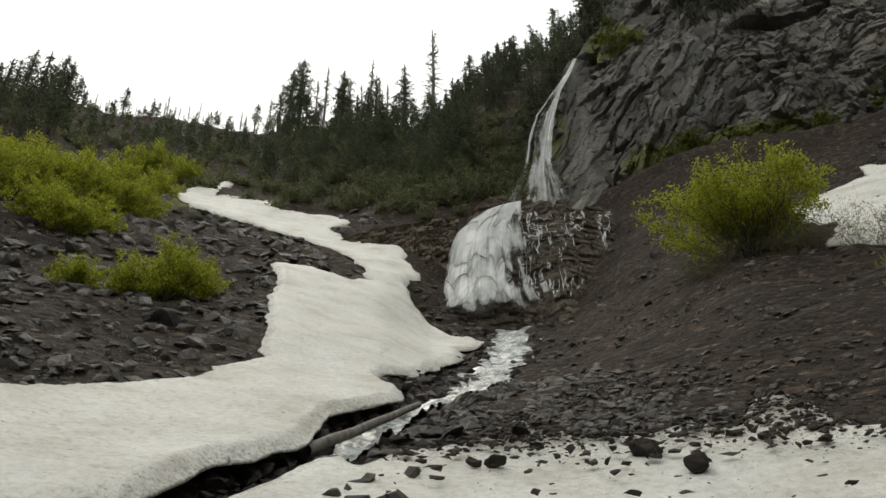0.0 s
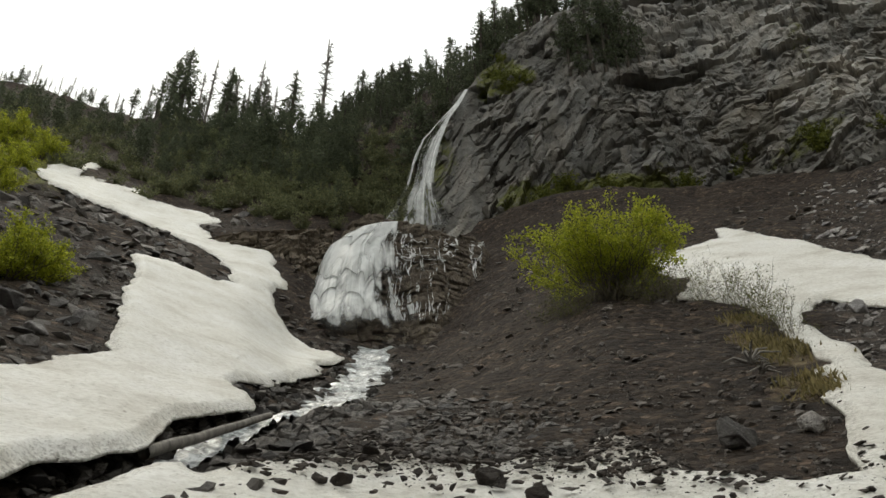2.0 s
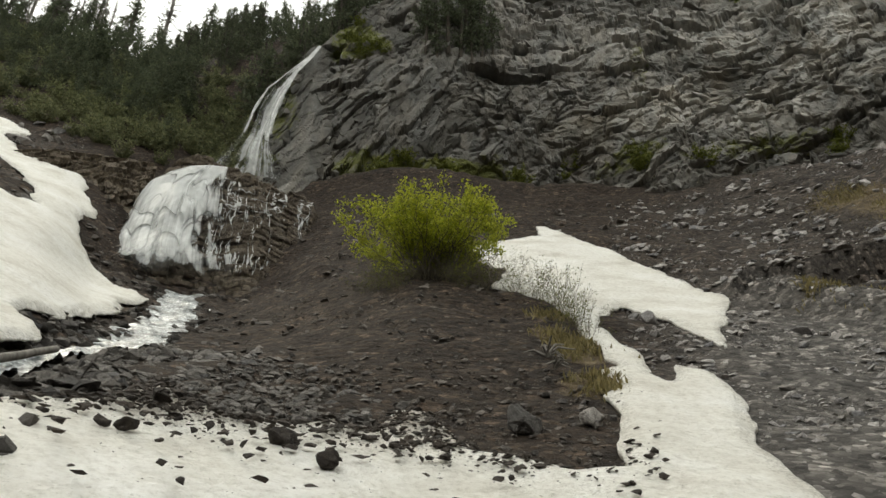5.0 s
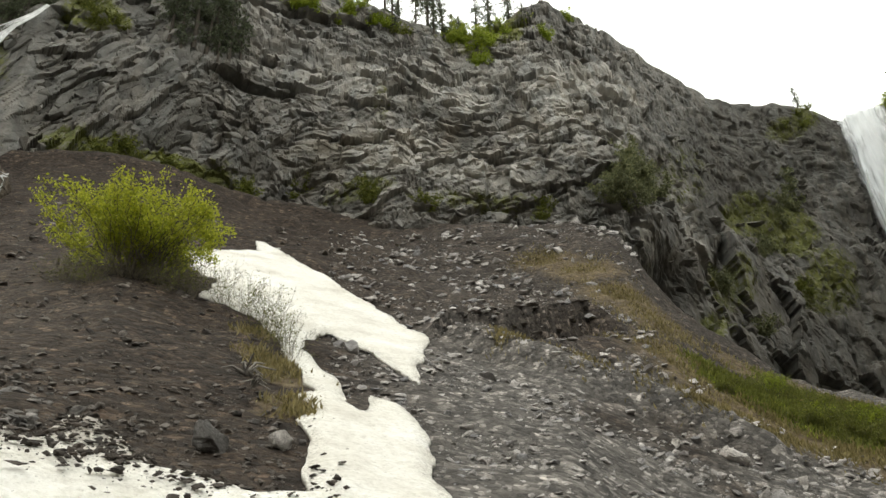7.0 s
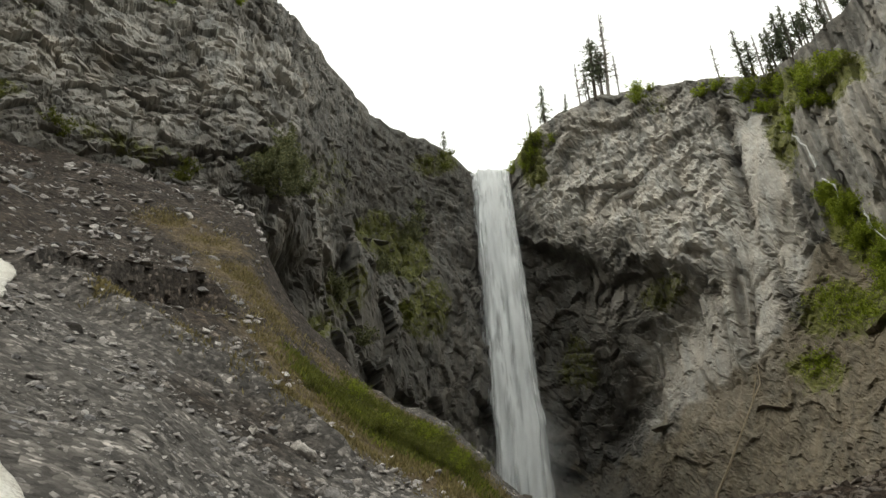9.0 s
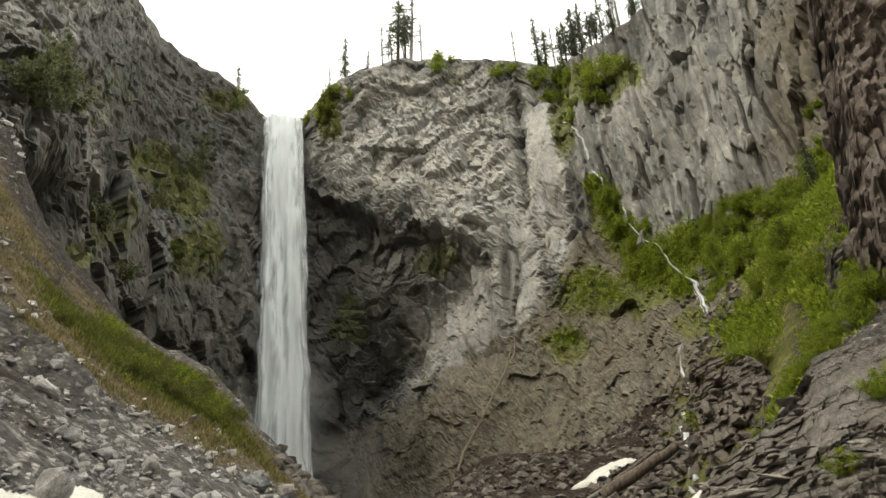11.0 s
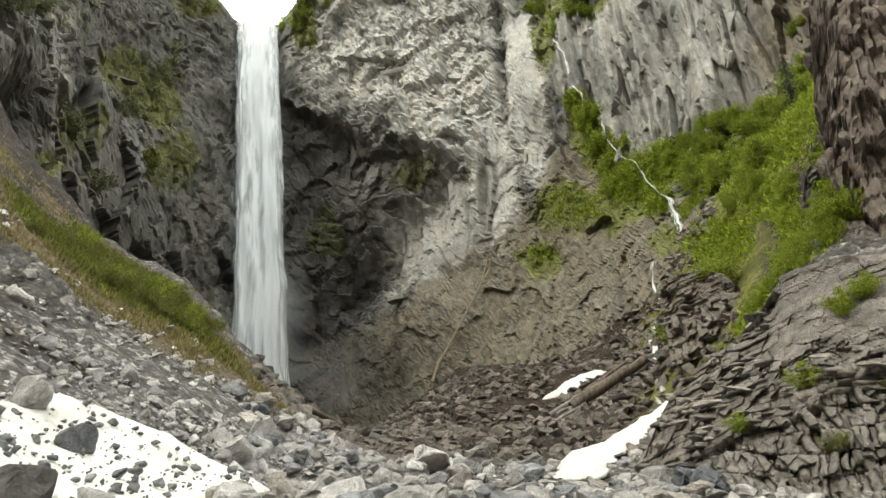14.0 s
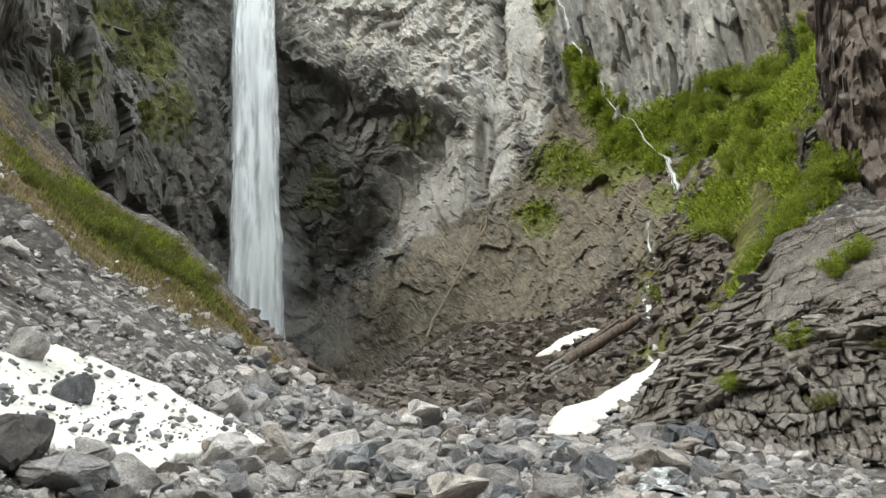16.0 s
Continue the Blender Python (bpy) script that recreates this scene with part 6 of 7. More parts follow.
def shrub(height, width, count, leaf, mat, seed, stems=34, bare=0.25, twigs=True, lean=0.0, thick=0.008):
    """A many-stemmed shrub: arching stems from one root, leaves crowding the outer twigs."""
    g = np.random.default_rng(seed)
    pieces, tips = [], []
    for i in range(stems):
        t = g.uniform(0, 6.283)
        reach = width * 0.5 * g.uniform(0.1, 1.0)
        h = height * g.uniform(0.5, 1.0) * (1 - 0.35 * (reach / (width * 0.5)) ** 2)
        foot = Vector((math.cos(t) * reach * 0.3, math.sin(t) * reach * 0.3, -0.15 * height))
        pts = []
        for k in range(7):
            v = k / 6
            bend = v ** 1.3
            pts.append(foot + Vector((math.cos(t) * reach * bend * 0.75 + lean * v + g.normal(0, 0.02) * width, math.sin(t) * reach * bend * 0.75 + g.normal(0, 0.02) * width, (h + 0.15 * height) * v)))
        pieces.append(tube(pts, thick * height, 0.002 * height, 4))
        for j in range(7):
            k = g.integers(1, 6)
            p = pts[k].lerp(pts[k + 1], g.uniform())
            e = p + Vector((g.normal(), g.normal(), abs(g.normal()) * 0.9)).normalized() * height * g.uniform(0.1, 0.24)
            if twigs:
                pieces.append(tube([p, p.lerp(e, 0.5) + Vector((0, 0, 0.01)), e], thick * 0.4 * height, 0.0015 * height, 3))
            tips.append((p, e))
    c = []
    per = max(1, count // len(tips))
    for p, e in tips:
        for j in range(per):
            q = p.lerp(e, g.uniform(0.15, 1.15))
            if q.z < height * bare * g.uniform(0.5, 1.3):
                continue
            c.append((q.x + g.normal(0, 0.035) * height, q.y + g.normal(0, 0.035) * height, q.z + g.normal(0, 0.035) * height))
    sv, sf = joined(pieces)
    lv, lf = leaves(np.array(c), leaf, g)
    return mesh_of("stem", sv, sf, TWIG), mesh_of("foliage", lv, lf, mat)


def plant(name, meshes, m, label, cat, group=""):
    top = new(name)
    for me in meshes:
        piece = part(me.name.split(".")[0], me, top)
        if piece.name.startswith("branch"):
            tagged(piece, kind="stuff")
    top.matrix_world = m
    return tagged(top, label, cat, group)


def on_ground(az, r, dz=0.0):
    x, y = r * math.sin(radians(az)), r * math.cos(radians(az))
    return Vector((x, y, ground_z([x], [y])[0] + dz))


def fir(height, seed, sparse=0.0, low=0.1, girth=0.2):
    g = np.random.default_rng(seed)
    trunk = joined([tube([Vector((0, 0, -0.6)), Vector((0.05, 0, height * 0.4)), Vector((0, 0.05, height * 0.75)), Vector((0, 0, height))], 0.022 * height, 0.004 * height, 6)])
    boughs, c = [], []
    n = int(height * 3.4)
    for i in range(n):
        v = low + (0.98 - low) * i / n
        h = height * v
        wide = height * girth * min(1 - v, 0.55) ** 0.75 * g.uniform(0.45, 1.3) + 0.12
        for j in range(5):
            if g.uniform() < sparse:
                continue
            t = g.uniform(0, 6.283)
            L = wide * g.uniform(0.6, 1.15)
            a = Vector((0, 0, h))
            b = Vector((math.cos(t) * L, math.sin(t) * L, h - L * g.uniform(0.1, 0.5)))
            boughs.append(tube([a, a.lerp(b, 0.5) + Vector((0, 0, 0.05 * L)), b], 0.02, 0.008, 3))
            for k in range(max(3, int(L * 11))):
                q = a.lerp(b, g.uniform(0.15, 1.08))
                c.append((q.x + g.normal(0, 0.07), q.y + g.normal(0, 0.07), q.z + g.normal(0, 0.06) - 0.05))
    lv, lf = leaves(np.array(c), 0.34, g, 0.4, -0.25)
    return mesh_of("trunk", *trunk, BARK), mesh_of("branch", *joined(boughs), BARK), mesh_of("foliage", lv, lf, NEEDLES)


FIRS_SMALL = fir(8, 65)

# the spring-green shrubs on the slopes
big = shrub(3.1, 7.0, 44000, 0.12, LEAF_SPRING, 1, 130, 0.3, True, 0.0, 0.005)
p = on_ground(25.2, 27.0, 0.1)
plant("shrub", big, pose(*p, 0, -4, 20), "large bright spring-green willow shrub on the dark slope", "shrub")
low = shrub(2.1, 3.7, 14000, 0.1, LEAF_SPRING, 2, 60, 0.05)
low2 = shrub(1.7, 3.0, 10000, 0.1, LEAF_SPRING, 3, 50, 0.05)
for az, r, s, me in ((-20.6, 25.5, 0.98, low), (-18.9, 26.5, 0.85, low2), (-22.8, 25.0, 0.8, low2), (-27.0, 24.6, 0.62, low2)):
    plant("shrub", me, pose(*on_ground(az, r), 0, 0, az * 37) @ Matrix.Scale(s, 4), "yellow-green leafy shrub on dark stony ground", "shrub", "shrubs on the bank")
for az, r, s in ((-28.4, 34, 1.25), (-30.5, 35, 1.2), (-26.6, 36, 1.0), (-33, 42, 1.5), (-30, 44, 1.6), (-27.2, 46, 1.5), (-24.9, 47, 1.4), (-35.5, 40, 1.5), (-23.2, 50, 1.1), (-36, 50, 1.7), (-31.5, 52, 1.6), (-28.5, 54, 1.5), (-26, 56, 1.4), (-22.5, 60, 1.3), (-38, 44, 1.7), (-40, 40, 1.6), (-41, 48, 1.8), (-21, 70, 1.4), (-23.5, 75, 1.8)):
    plant("shrub", low if s > 1.3 else low2, pose(*on_ground(az, r), 0, 0, az * 71) @ Matrix.Scale(s, 4), "yellow-green leafy shrub in a bank of scrub", "shrub", "shrubs on the bank")
bare = shrub(1.9, 2.6, 900, 0.06, LEAF_OLIVE, 5, 26, 0.1, True, 0.0, 0.004)
for az, r, s in ((21.2, 26.0, 0.9), (20.2, 27.0, 0.8), (22.4, 25.2, 0.8), (27.6, 25.4, 0.8), (35.5, 23.5, 1.0), (33.6, 24.5, 0.9), (37.2, 20.5, 0.7), (31.8, 25.5, 0.9), (36.6, 22, 0.8), (28.8, 26.5, 0.9), (29.6, 26, 1.0)):
    plant("bare_shrub", bare, pose(*on_ground(az, r), 0, 0, az * 53) @ Matrix.Scale(s, 4), "thin bare-twigged shrub just coming into leaf", "shrub", "bare shrubs by the snow")

# leafy clumps on ledges, bank and rim
clumps = [shrub(1.7, 2.8, 1500, 0.17, LEAF_GREEN, 11, 22, 0.0, False), shrub(1.5, 2.2, 1300, 0.17, LEAF_GREEN, 12, 20, 0.0, False), shrub(1.3, 2.6, 1200, 0.16, LEAF_OLIVE, 13, 20, 0.0, False)]
dull = [shrub(1.3, 2.6, 1200, 0.16, LEAF_DULL, 16, 20, 0.0, False)]
fine = [shrub(1.6, 2.6, 3800, 0.09, LEAF_GREEN, 14, 26, 0.0, False), shrub(1.1, 2.2, 2400, 0.07, LEAF_OLIVE, 15, 22, 0.0, False)]
g = np.random.default_rng(50)


def spread_clumps(places, label, group, where, pick, size, jit=(0.6, 0.35)):
    for az, e, n in places:
        for i in range(n):
            a, u = az + g.normal(0, jit[0]), e + g.normal(0, jit[1])
            p = where(a, u)
            k = pick[int(g.integers(0, len(pick)))]
            plant("shrub", k, pose(*p, g.uniform(-12, 12), g.uniform(-12, 12), g.uniform(0, 360)) @ Matrix.Scale(size * g.uniform(0.7, 1.3), 4), label, "shrub", group)


spread_clumps([(87.2, 36.2, 6), (88.0, 36.8, 5), (86.4, 35.6, 3), (97.5, 38.8, 3), (103, 38.3, 2), (105.8, 37.2, 6), (107.5, 37, 6), (109.4, 36.5, 6), (111.2, 36.2, 5), (112.6, 36.8, 4), (106, 35.8, 4), (110, 35.2, 4), (108.8, 34.4, 2)],
              "green leafy shrubs along the cliff's rim", "shrubs on the rim", cliff_at, clumps, 1.35)
for az, r in ((113.8, 45.5), (114.6, 45), (115.4, 44.6), (116.2, 44.3), (117, 43.6), (117.8, 42.6), (116.6, 46), (115, 47)):
    plant("shrub", fine[0], pose(*(on_ground(az, r) + Vector((0, 0, 0.9))), 0, 0, az * 91) @ Matrix.Scale(1.1, 4), "green leafy shrub hanging over the rock step", "shrub", "shrubs on the bank")


def scrub(name, places, label, where, pick, size, jit):
    """Crowded scrub, too thick to count, as one body."""
    vs, fs, base = [], [], 0
    for az, e, n in places:
        for i in range(n):
            p = where(az + g.normal(0, jit[0]), e + g.normal(0, jit[1]))
            me = pick[int(g.integers(0, len(pick)))][1]
            v = np.empty(len(me.vertices) * 3)
            me.vertices.foreach_get("co", v)
            f = np.empty(len(me.polygons) * 4, np.int32)
            me.polygons.foreach_get("vertices", f)
            m = np.array(pose(0, 0, 0, g.uniform(-12, 12), g.uniform(-12, 12), g.uniform(0, 360)).to_3x3()) * size * g.uniform(0.65, 1.35)
            vs.append(v.reshape(-1, 3) @ m.T + np.array(p))
            fs.append(f.reshape(-1, 4) + base)
            base += len(me.vertices)
    ob = new(name, mesh_of(name, np.concatenate(vs), np.concatenate(fs), pick[0][1].materials[0]))
    return tagged(ob, label, "scrub", kind="stuff")


scrub("gully_scrub", [(109.2, 29, 6), (110, 28, 5), (110.2, 26, 5), (111, 25, 5), (112, 23.5, 4), (110.5, 23, 4)], "bright green leafy scrub down a steep gully", cliff_at, clumps[:2], 1.1, (0.5, 0.35))
scrub("ledge_scrub", [(18.5, 44.5, 5), (17, 45.5, 4), (46, 47.3, 4), (80.2, 36, 4), (79, 36.6, 3), (42, 36, 4), (31.9, 35.8, 4), (27, 36.3, 4), (58, 34, 3), (75.5, 26, 4), (48, 35.2, 3), (37, 36, 3), (21, 36.4, 4), (24, 36.8, 4)], "dull green scrub rooted on cliff ledges", cliff_at, clumps[2:], 0.95, (0.7, 0.35))
scrub("rim_scrub", [(54, 46.6, 5), (51.5, 46.8, 5), (52.6, 45.6, 4), (57, 47.2, 4), (41, 48.6, 4), (36, 48.6, 4), (44, 47.8, 3), (62, 46.8, 3)], "yellow-green scrub along the cliff top", cliff_at, clumps[:2], 1.2, (0.8, 0.4))
scrub("ledge_scrub", [(64.2, 35.6, 7), (65.2, 36.2, 5), (66.2, 35.2, 6), (65.2, 34.2, 6), (63.6, 34.2, 4), (76.6, 31, 4), (74, 29, 4), (70.5, 27, 4), (77.5, 33, 3), (72, 24, 3)], "dark green scrub growing against the wet cliff", cliff_at, dull, 1.4, (0.5, 0.5))
bushes = [shrub(2.6, 3.2, 5200, 0.15, LEAF_GREEN, 21, 30, 0.0), shrub(3.0, 3.0, 5000, 0.15, LEAF_GREEN, 22, 28, 0.05), shrub(2.0, 3.4, 4600, 0.14, LEAF_GREEN, 23, 30, 0.0)]


def green_at(az, up):
    """The bank, or the cliff above it, at an azimuth and angle up."""
    d = on_bank(az, up)
    return polar(az, d, up) if d < 200 else cliff_at(az, up)


def open_ground(az, up):
    """Bare earth, the rock rib and the dark step keep free of leaves."""
    bare_ = [(121.2, 18.2, 1.0, 1.1), (119.5, 16.2, 0.9, 1.0), (124.2, 20.0, 0.9, 2.6), (123.6, 17.6, 0.7, 1.2)]
    return any(((az - a) / wa) ** 2 + ((up - e) / we) ** 2 < 1 for a, e, wa, we in bare_) or (112.2 < az < 118.2 and 8 < up < 16.6)


for az, up, n, size in ((115.4, 24.6, 5, 0.55), (116.6, 24.8, 6, 0.6), (118, 25, 7, 0.7), (119.4, 25, 7, 0.75), (120.8, 25.2, 7, 0.8), (122.2, 25.4, 7, 0.8), (123.6, 26, 6, 0.8), (125, 27, 6, 0.8), (126.2, 28.4, 5, 0.7), (126.6, 31, 3, 0.5),
                        (117, 22.6, 6, 0.5), (118.6, 22.4, 6, 0.6), (120.2, 22.6, 6, 0.65), (121.8, 23, 6, 0.65), (119, 20.4, 5, 0.55), (120.6, 20.6, 4, 0.5), (122.4, 20.8, 4, 0.5), (126, 21, 4, 0.6), (126.4, 18.5, 5, 0.6)):
    for i in range(n):
        a, u = az + g.normal(0, 0.5), up + g.normal(0, 0.4)
        if not open_ground(a, u):
            plant("shrub", bushes[int(g.integers(0, 3))], pose(*green_at(a, u), g.uniform(-8, 8), g.uniform(-8, 8), g.uniform(0, 360)) @ Matrix.Scale(size * g.uniform(0.6, 1.15), 4), "bright green leafy shrub crowding the steep bank", "shrub", "shrubs on the bank")
for az, up, size in ((116.3, 9.6, 0.28), (117.0, 10.6, 0.3), (117.8, 11.6, 0.34), (118.6, 12.4, 0.4), (119.4, 13.2, 0.45), (120.3, 14.2, 0.5), (121.2, 15.0, 0.55), (122.1, 15.8, 0.6), (123, 16.4, 0.6), (124.2, 17.2, 0.65), (125.2, 18.2, 0.7), (126, 19.2, 0.7)):
    for i in range(3):
        plant("shrub", fine[0], pose(*green_at(az + g.normal(0, 0.3), up + g.normal(0, 0.25)), 0, 0, g.uniform(0, 360)) @ Matrix.Scale(size * g.uniform(0.8, 1.25), 4), "fresh green scrub along the top of the outcrop", "shrub", "scrub above the outcrop")


def bank_tufts():
    """Ferns and grass in tufts all over the bank, too many to count."""
    spots_ = ((109.4, 28.4, 1.0), (110.2, 26.4, 1.0), (110.8, 24.2, 1.2), (112.2, 24.0, 1.2), (113.2, 23.2, 1.1), (114.5, 24.6, 1.3), (116, 23.6, 1.5), (118, 23, 1.8), (120.5, 23, 1.9), (123, 24, 1.9), (125.6, 26, 1.6), (115.2, 19.2, 0.8), (116, 18.4, 1.0), (117, 18.6, 1.3), (117.6, 17.4, 0.8),
              (116.4, 20.6, 1.2), (118.6, 18.6, 1.4), (121.6, 20.4, 1.5), (122.6, 18.6, 1.2), (120.4, 14.4, 0.5), (119.2, 13.2, 0.45), (118.2, 12.0, 0.4), (122, 16.0, 0.7), (124.2, 17.8, 1.0), (125.6, 19.6, 1.2), (117, 10.6, 0.35), (111.5, 22.6, 1.0), (113.4, 21.6, 0.8), (106.8, 22.6, 1.4), (108.6, 22, 1.2), (105, 19.2, 1.0))
    c = []
    for az, up, wide_ in spots_:
        for i in range(int((150 if az < 109 else 420) * wide_)):
            a, u = az + g.normal(0, 0.55 * wide_), up + g.normal(0, 0.5 * wide_)
            if open_ground(a, u) and g.uniform() < 0.93:
                continue
            p = green_at(a, u)
            c += [(p.x + g.normal(0, 0.16), p.y + g.normal(0, 0.16), p.z + g.normal(0, 0.06)) for j in range(11)]
    v, f = leaves(np.array(c), 0.34, g, 0.3, 0.9)
    tagged(new("bank_tufts", mesh_of("bank_tufts", v, f, LEAF_GREEN)), "bright green ferns and grass tufts on the steep bank", "grass", kind="stuff")


bank_tufts()
plant("fir_tree", FIRS_SMALL, pose(*on_ground(124.4, 50), 0, 0, 40) @ Matrix.Scale(0.5, 4), "small dark fir among green scrub", "tree")

spread_clumps([(117.2, 5.5, 2), (122.5, 4.2, 2), (121.8, 8.2, 1), (124.5, 12.5, 3), (114.1, 9.2, 1), (126.5, 7, 2), (126, 13.5, 3)], "small green plants growing from cracks in the outcrop", "outcrop plants", outcrop_at, fine, 0.36, (0.25, 0.25))


# ---- trees on rims, knoll and ridge ----
def snag(height, seed):
    """A dead standing tree with short broken branches."""
    g = np.random.default_rng(seed)
    pcs = [tube([Vector((0, 0, -0.6)), Vector((0.1, 0.05, height * 0.5)), Vector((g.uniform(-0.2, 0.2), 0, height))], 0.019 * height, 0.004 * height, 6)]
    tw = []
    for i in range(int(height * 11)):
        h = height * g.uniform(0.25, 0.98)
        t, L = g.uniform(0, 6.283), height * 0.13 * (1.05 - h / height) * g.uniform(0.4, 1.3) + 0.15
        a = Vector((0.1 * h / height, 0, h))
        b = a + Vector((math.cos(t) * L, math.sin(t) * L, L * g.uniform(-0.3, 0.35)))
        tw.append(tube([a, a.lerp(b, 0.6), b], 0.045, 0.018, 3))
    return mesh_of("trunk", *joined(pcs), DEADWOOD), mesh_of("branch", *joined(tw), DEADWOOD)


FIRS = [fir(9, 60, 0.2), fir(11, 61, 0.35), fir(8, 62, 0.5, 0.2, 0.26), fir(12, 63, 0.3, 0.35, 0.28), fir(7, 64, 0.25, 0.15, 0.3)]
SNAGS = [snag(9, 70), snag(11, 71), snag(7, 72)]


def tree(kind, p, scale, label, group):
    me = (FIRS if kind == "fir_tree" else SNAGS)
    plant(kind, me[int(g.integers(0, len(me)))], pose(p[0], p[1], p[2] - 0.4, g.normal(0, 1.2), g.normal(0, 1.2), g.uniform(0, 360)) @ Matrix.Scale(scale, 4), label, "tree", group)


def land_at(az, up):
    """Where the land is met at an azimuth and angle up, else the crest."""
    i = int(np.clip(np.searchsorted(AZ, az) - 1, 0, len(AZ) - 1))
    col = GROUND[i]
    e = np.degrees(np.arctan2(col[:, 2] - EYE, np.hypot(col[:, 0], col[:, 1])))
    k = np.argmax(e[20:] >= up) + 20 if (e[20:] >= up).any() else 20 + int(np.argmax(e[20:]))
    return Vector(col[k])


scrub("wood", [(a, 43.8 + 0.14 * (a - 9), 3) for a in range(9, 22)], "dark firs thick on the slope above the falls", land_at, [(None, f[2]) for f in FIRS], 0.7, (0.5, 0.5))
FL, SL = "dark green fir standing on the mountain slope", "bare grey dead tree standing on the ridge"
for az in np.arange(-13.4, -0.5, 0.7):
    tree("snag" if g.uniform() < 0.55 else "fir_tree", land_at(az + g.normal(0, 0.5), 60), g.uniform(0.45, 1.6), "dark fir or snag on the wooded knoll", "trees on the knoll")
for az, s in ((-8.2, 2.0), (-7.2, 1.95), (-6.2, 1.7), (0.4, 1.9), (-9.6, 1.5), (-5.4, 1.6), (-4.4, 1.4), (-10.4, 1.4)):
    tree("snag", land_at(az, 60), s, "tall bare grey dead tree on the wooded knoll", "trees on the knoll")
for az, s in ((-12.8, 1.5), (-11.8, 1.7), (-11.2, 1.3), (-2.2, 1.5), (-8.0, 1.3), (-4.8, 1.2)):
    tree("fir_tree", land_at(az, 60), s, FL, "trees on the knoll")
for az in np.arange(2.5, 24, 0.34):
    tree("fir_tree", land_at(az, 60), g.uniform(0.6, 1.0) * (0.62 if 5.5 < az < 17 else 1), FL, "firs above the falls")
for az in np.arange(1.5, 8.6, 0.2):
    tree("fir_tree", land_at(az, 41.0 + 0.25 * az + g.normal(0, 0.7)), g.uniform(0.5, 0.95), FL, "firs above the falls")
for az in np.arange(-44, -30.6, 0.3):
    tree("fir_tree", land_at(az, 36.4 + g.uniform(-1.6, 1.8)), g.uniform(0.7, 1.3), "dark ragged fir on the rocky hillside", "firs on the hillside")
for az in np.arange(-31, -13.6, 0.4):
    tree("snag" if g.uniform() < 0.6 else "fir_tree", land_at(az + g.normal(0, 0.15), 60), g.uniform(0.5, 1.1), "small tree on the distant burnt ridge", "trees on the far ridge")
FIR_NEEDLES = [(None, f[2]) for f in FIRS]
scrub("hillside_firs", [(a, 37.4, 3) for a in np.arange(-31, -12, 1.0)], "small dark firs thick on the hillside", land_at, FIR_NEEDLES, 0.62, (0.5, 0.6))
scrub("hillside_firs", [(a, 38.0, 3) for a in np.arange(-14, 5, 1.0)] + [(a, 36.6, 2) for a in np.arange(-12, 4, 1.6)], "dark young firs crowding the slope below the knoll", land_at, FIR_NEEDLES, 0.55, (0.6, 0.6))
scrub("hillside_firs", [(a, 39.3, 7) for a in range(-14, 4)], "small dark firs thick below the knoll", land_at, FIR_NEEDLES, 0.6, (0.5, 0.7))
for az in np.concatenate([np.arange(9.5, 13, 0.5), np.arange(14.8, 31, 0.6), np.arange(31, 57, 1.5)]):
    tree("fir_tree", cliff_at(az + g.normal(0, 0.4), 60), g.uniform(0.45, 1.25), FL, "firs on the cliff top")
for az, s in ((93.6, 1.25), (93.1, 0.8), (94.3, 0.9), (89.0, 1.05), (90.9, 0.5), (79.8, 0.7), (108.8, 1.0), (109.6, 1.1), (110.6, 0.9), (111.6, 1.0), (112.6, 0.9)):
    tree("fir_tree", cliff_at(az, 60), s, "small fir standing on the cliff's rim", "firs on the rim")
for az, s in ((94.7, 1.75), (92.2, 1.1), (92.8, 1.0), (95.6, 0.8), (87.6, 0.8), (104, 0.8), (94.1, 1.2)):
    tree("snag", cliff_at(az, 60), s, "bare dead tree standing on the cliff's rim", "snags on the rim")

scrub("hillside_scrub", [(a, u, 4) for a in range(-13, 12, 2) for u in (35.4, 36.4, 37.4, 38.6, 39.8)] + [(a, u, 4) for a in range(-36, -14, 2) for u in (36.2, 37.0, 37.8, 38.4)], "dark olive scrub covering the wooded hillside", land_at, dull, 1.2, (1.0, 0.6))

for az in np.arange(105.8, 122, 0.5):
    tree("snag" if g.uniform() < 0.45 else "fir_tree", cliff_at(az + g.normal(0, 0.2), 60), g.uniform(0.35, 0.95), "thin ragged tree standing on the cliff's rim", "trees on the rim")

for az, e_, s in ((24.2, 45.0, 0.8), (25.2, 44.6, 0.9), (26.4, 45.2, 1.0), (27.6, 44.8, 1.0), (28.6, 44.6, 0.9), (29.6, 45.0, 1.1), (30.6, 45.0, 0.9), (28.0, 46.4, 0.9), (45.2, 47.4, 0.8), (49.4, 47.6, 0.9), (50.3, 47.4, 0.8), (51.8, 47.0, 0.6), (58.5, 47.6, 0.4)):
    tree("fir_tree", cliff_at(az, e_), s, "dark fir rooted high on the cliff", "firs on the cliff")

# ---- dead wood ----
def log_between(name, a, b, r0, r1, mat, label, kinks=6, wob=0.03, cat="log"):
    g = np.random.default_rng(int(abs(a[0] * 100)))
    a, b = Vector(a), Vector(b)
    L = (b - a).length
    pts = [a.lerp(b, k / kinks) + Vector((g.normal(0, wob), g.normal(0, wob), g.normal(0, wob))) * L * 0.2 for k in range(kinks + 1)]
    ob = new(name, mesh_of(name, *joined([tube(pts, r0, r1, 8)]), mat))
    return tagged(ob, label, cat)


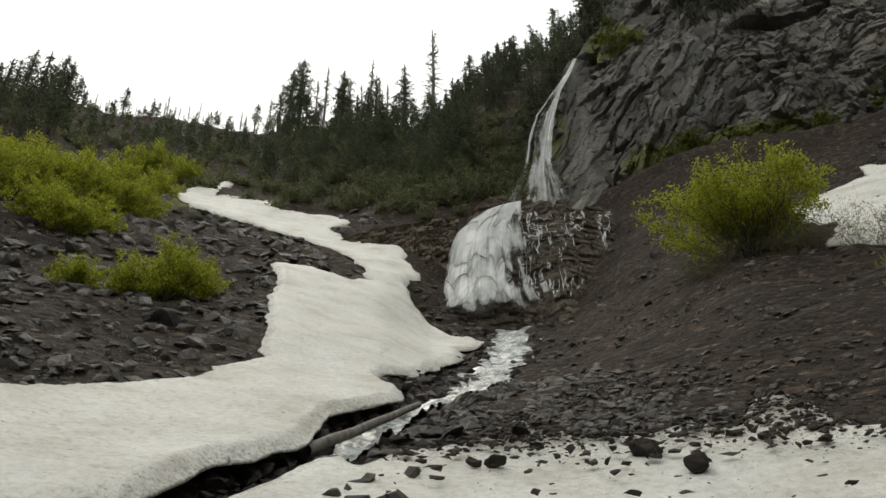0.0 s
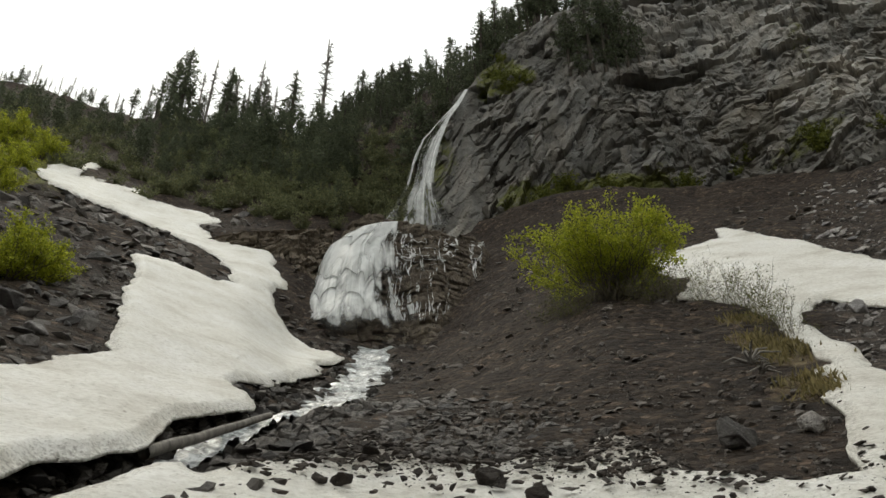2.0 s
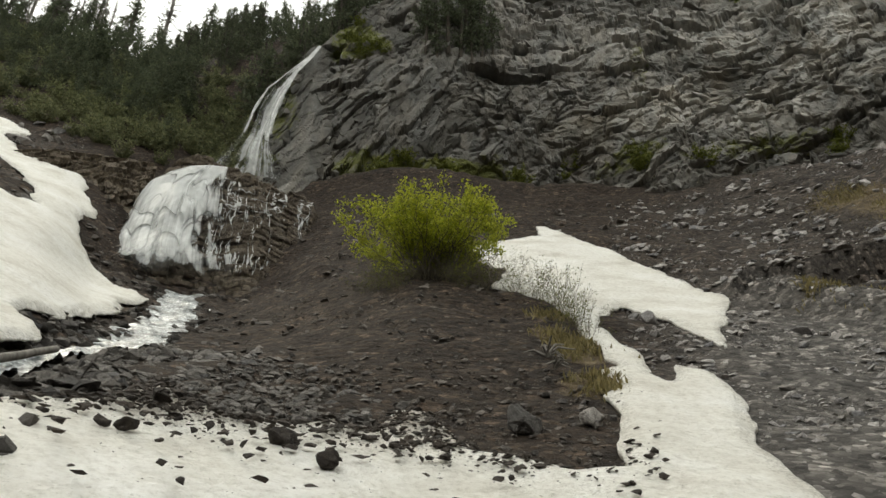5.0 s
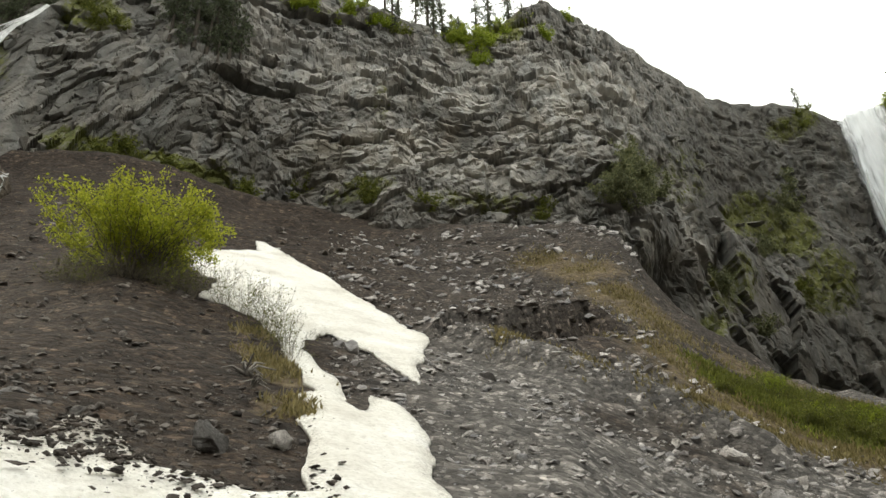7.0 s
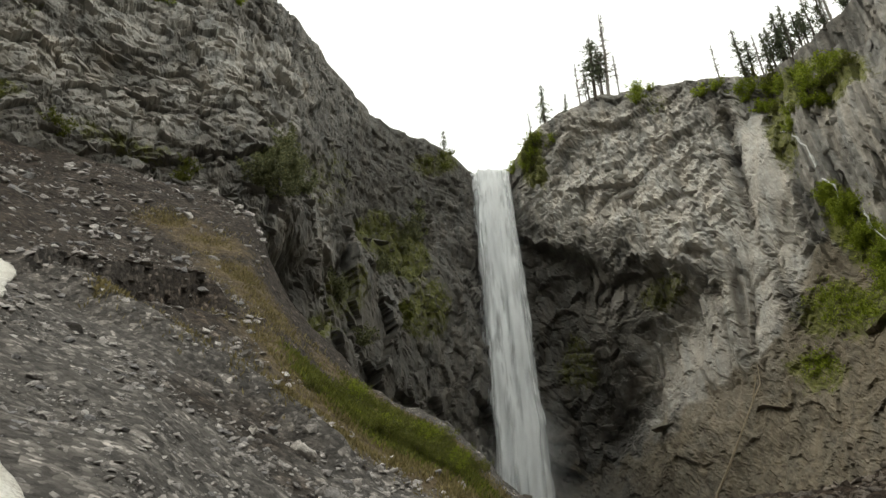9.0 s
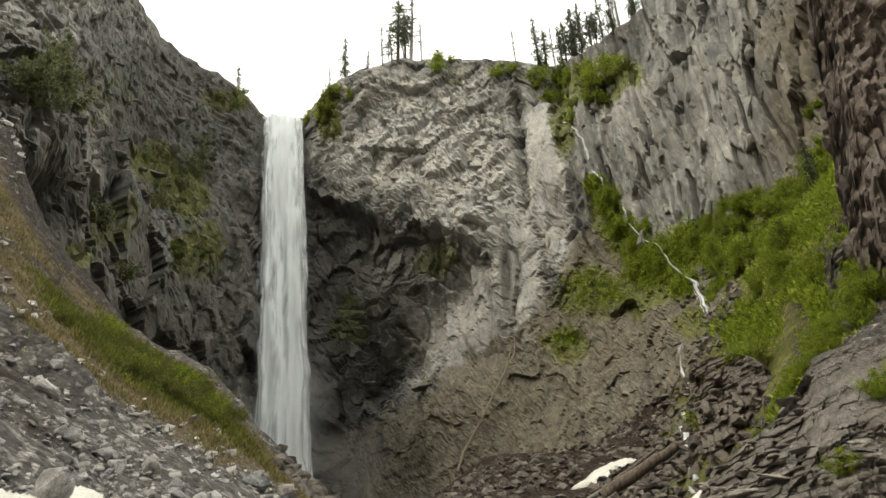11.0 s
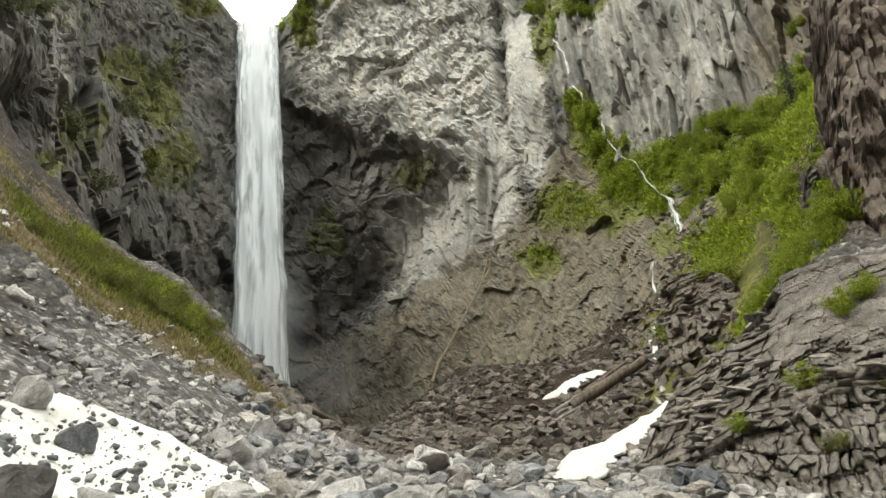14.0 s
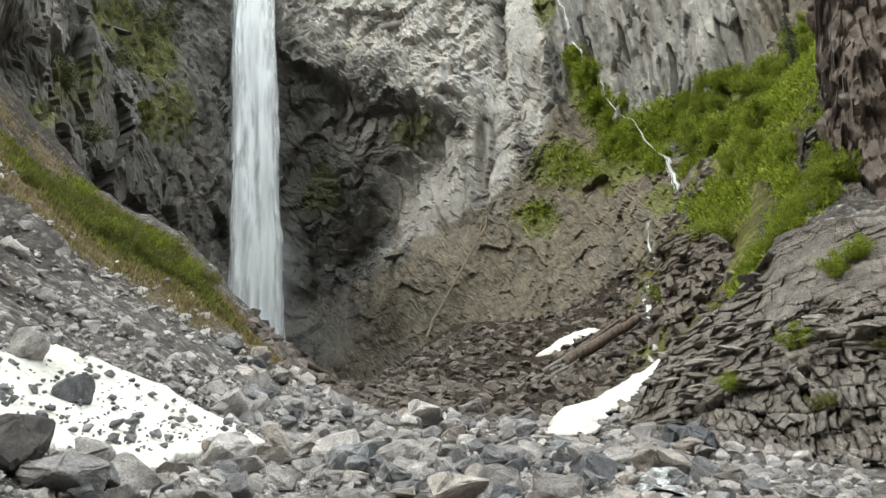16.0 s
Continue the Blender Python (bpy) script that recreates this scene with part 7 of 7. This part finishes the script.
WETWOOD = bark_material("wet_wood", (0.05, 0.035, 0.026), (0.2, 0.16, 0.13))
a, b = polar(-9.2, 11.9, 18.3), polar(-1.1, 16.3, 21.4)
log_between("fallen_log", a, b, 0.1, 0.07, DEADWOOD, "wet stripped log lying along the stream", wob=0.008)
a, b = on_ground(106.1, 53, 0.5), on_ground(111.6, 54, 0.8)
log_between("fallen_log", a, b, 0.42, 0.3, WETWOOD, "thick brown log stranded in the debris")
for i, (a0, r0, a1, r1, t) in enumerate(((104.5, 55, 109.5, 58, 0.2), (105.5, 57, 110, 56, 0.16), (103.6, 52, 107, 55, 0.14), (107, 58, 110.6, 61, 0.18), (104.8, 50, 106.6, 51, 0.12), (87.4, 40, 90.0, 44, 0.18), (102.6, 44, 103.2, 45.5, 0.12))):
    log_between("driftwood", on_ground(a0, r0, 0.4), on_ground(a1, r1, 0.5), t, t * 0.6, WETWOOD if i % 2 else DEADWOOD, "splintered driftwood pole in the debris", cat="driftwood")
spots = [(101.1, 19.2), (100.5, 17.6), (99.1, 15.4), (97.9, 13.5), (97.0, 12.2), (96.5, 11.0)]
pts = []
for az, e_ in spots:
    p = cliff_at(az, e_)
    pts.append(polar(az, math.hypot(p.x, p.y) - 1.6, e_))
branch = new("dead_branch", mesh_of("dead_branch", *joined([tube(pts, 0.08, 0.2, 6), tube([pts[1], pts[1] + Vector((0.6, -1.4, 2.2)), pts[1] + Vector((0.5, -1.6, 4.6))], 0.1, 0.04, 5)]), bark_material("pale_wood", (0.22, 0.18, 0.12), (0.46, 0.39, 0.29))))
tagged(branch, "long pale dead branch leaning against the brown wall", "branch")
g = np.random.default_rng(123)
for az, up, s in ((34.3, 23.3, 0.8), (35.0, 22.4, 0.6)):
    c = Vector(slope_at(az, up)) + Vector((0, 0, 0.1))
    pcs = []
    for i in range(9):
        d = Vector((g.normal(), g.normal(), abs(g.normal()) * 0.6)).normalized() * s * g.uniform(0.4, 0.9)
        pcs.append(tube([c, c + d * 0.5 + Vector((0, 0, 0.15 * s)), c + d + Vector((g.normal(0, 0.1), g.normal(0, 0.1), -0.05))], 0.06 * s, 0.02 * s, 5))
    tagged(new("tree_root", mesh_of("tree_root", *joined(pcs), DEADWOOD)), "bleached tangled root sticking out of the earth bank", "root")


# ---- grass on the spur and banks ----
def grass_on(name, centres, n, size, mat, label, seed):
    g = np.random.default_rng(seed)
    pos = []
    for c, rad in centres:
        m = int(n * rad)
        pos.append(np.column_stack([c[0] + g.normal(0, rad * 0.42, m), c[1] + g.normal(0, rad * 0.42, m)]))
    p = np.concatenate(pos)
    tuft = fbm(np.column_stack([p, 0 * p[:, 0]]), 1.2, 3, seed)
    p = p[tuft > g.uniform(-0.7, 0.7, len(p))]
    c = np.column_stack([p, ground_z(p[:, 0], p[:, 1])])
    v, f = leaves(c, size, g, 0.22, 2.2)
    tagged(new(name, mesh_of(name, v, f, mat)), label, "grass", kind="stuff")


g = np.random.default_rng(55)
for az, up in ((70.6, 20.6), (72.0, 19.9), (73.4, 19.2), (74.8, 18.2), (76.2, 17.4), (77.6, 16.7), (79.0, 16.2), (80.2, 15.5), (81.2, 14.6), (74.2, 17.6), (76.0, 16.4), (77.8, 15.4), (79.2, 14.8)):
    for i in range(3):
        plant("shrub", fine[1] if g.uniform() < 0.88 else fine[0], pose(*slope_at(az + g.normal(0, 0.4), up + g.normal(0, 0.3)), -8, 0, g.uniform(0, 360)) @ Matrix.Scale(g.uniform(0.5, 0.95), 4), "low olive-green bush on the grassy spur", "shrub", "low bushes on the spur")
grass_on("spur_grass", GREEN_SPUR, 3400, 0.3, LEAF_OLIVE, "yellow-green grass and low plants on the spur", 301)
grass_on("spur_grass", GREEN_SPUR[1:9], 1500, 0.22, LEAF_GREEN, "fresh green grass on the spur", 302)
grass_on("dry_grass", DRY_SPUR, 700, 0.24, LEAF_STRAW, "dry straw-coloured grass round the spur", 304)


def riffle():
    """White water spilling between the nearest boulders."""
    U, V = np.meshgrid(np.linspace(-1, 1, 24), np.linspace(0, 1, 30))
    a = 111.6 + U * (1.6 + 1.2 * V)
    r = 17.2 - 4.6 * V
    x, y = r * np.sin(np.radians(a)), r * np.cos(np.radians(a))
    z = ground_z(x.ravel(), y.ravel()).reshape(x.shape) + 0.1
    p = np.stack([x, y, z], -1)
    p[..., 2] += 0.14 * fbm(p.reshape(-1, 3), 0.5, 3, 9).reshape(x.shape) - 0.25 * np.abs(U) ** 3
    ob = new("riffle", mesh_of("riffle", p.reshape(-1, 3), grid_faces(*x.shape), FOAM))
    tagged(ob, "white water spilling between boulders", "water", kind="structure")


riffle()
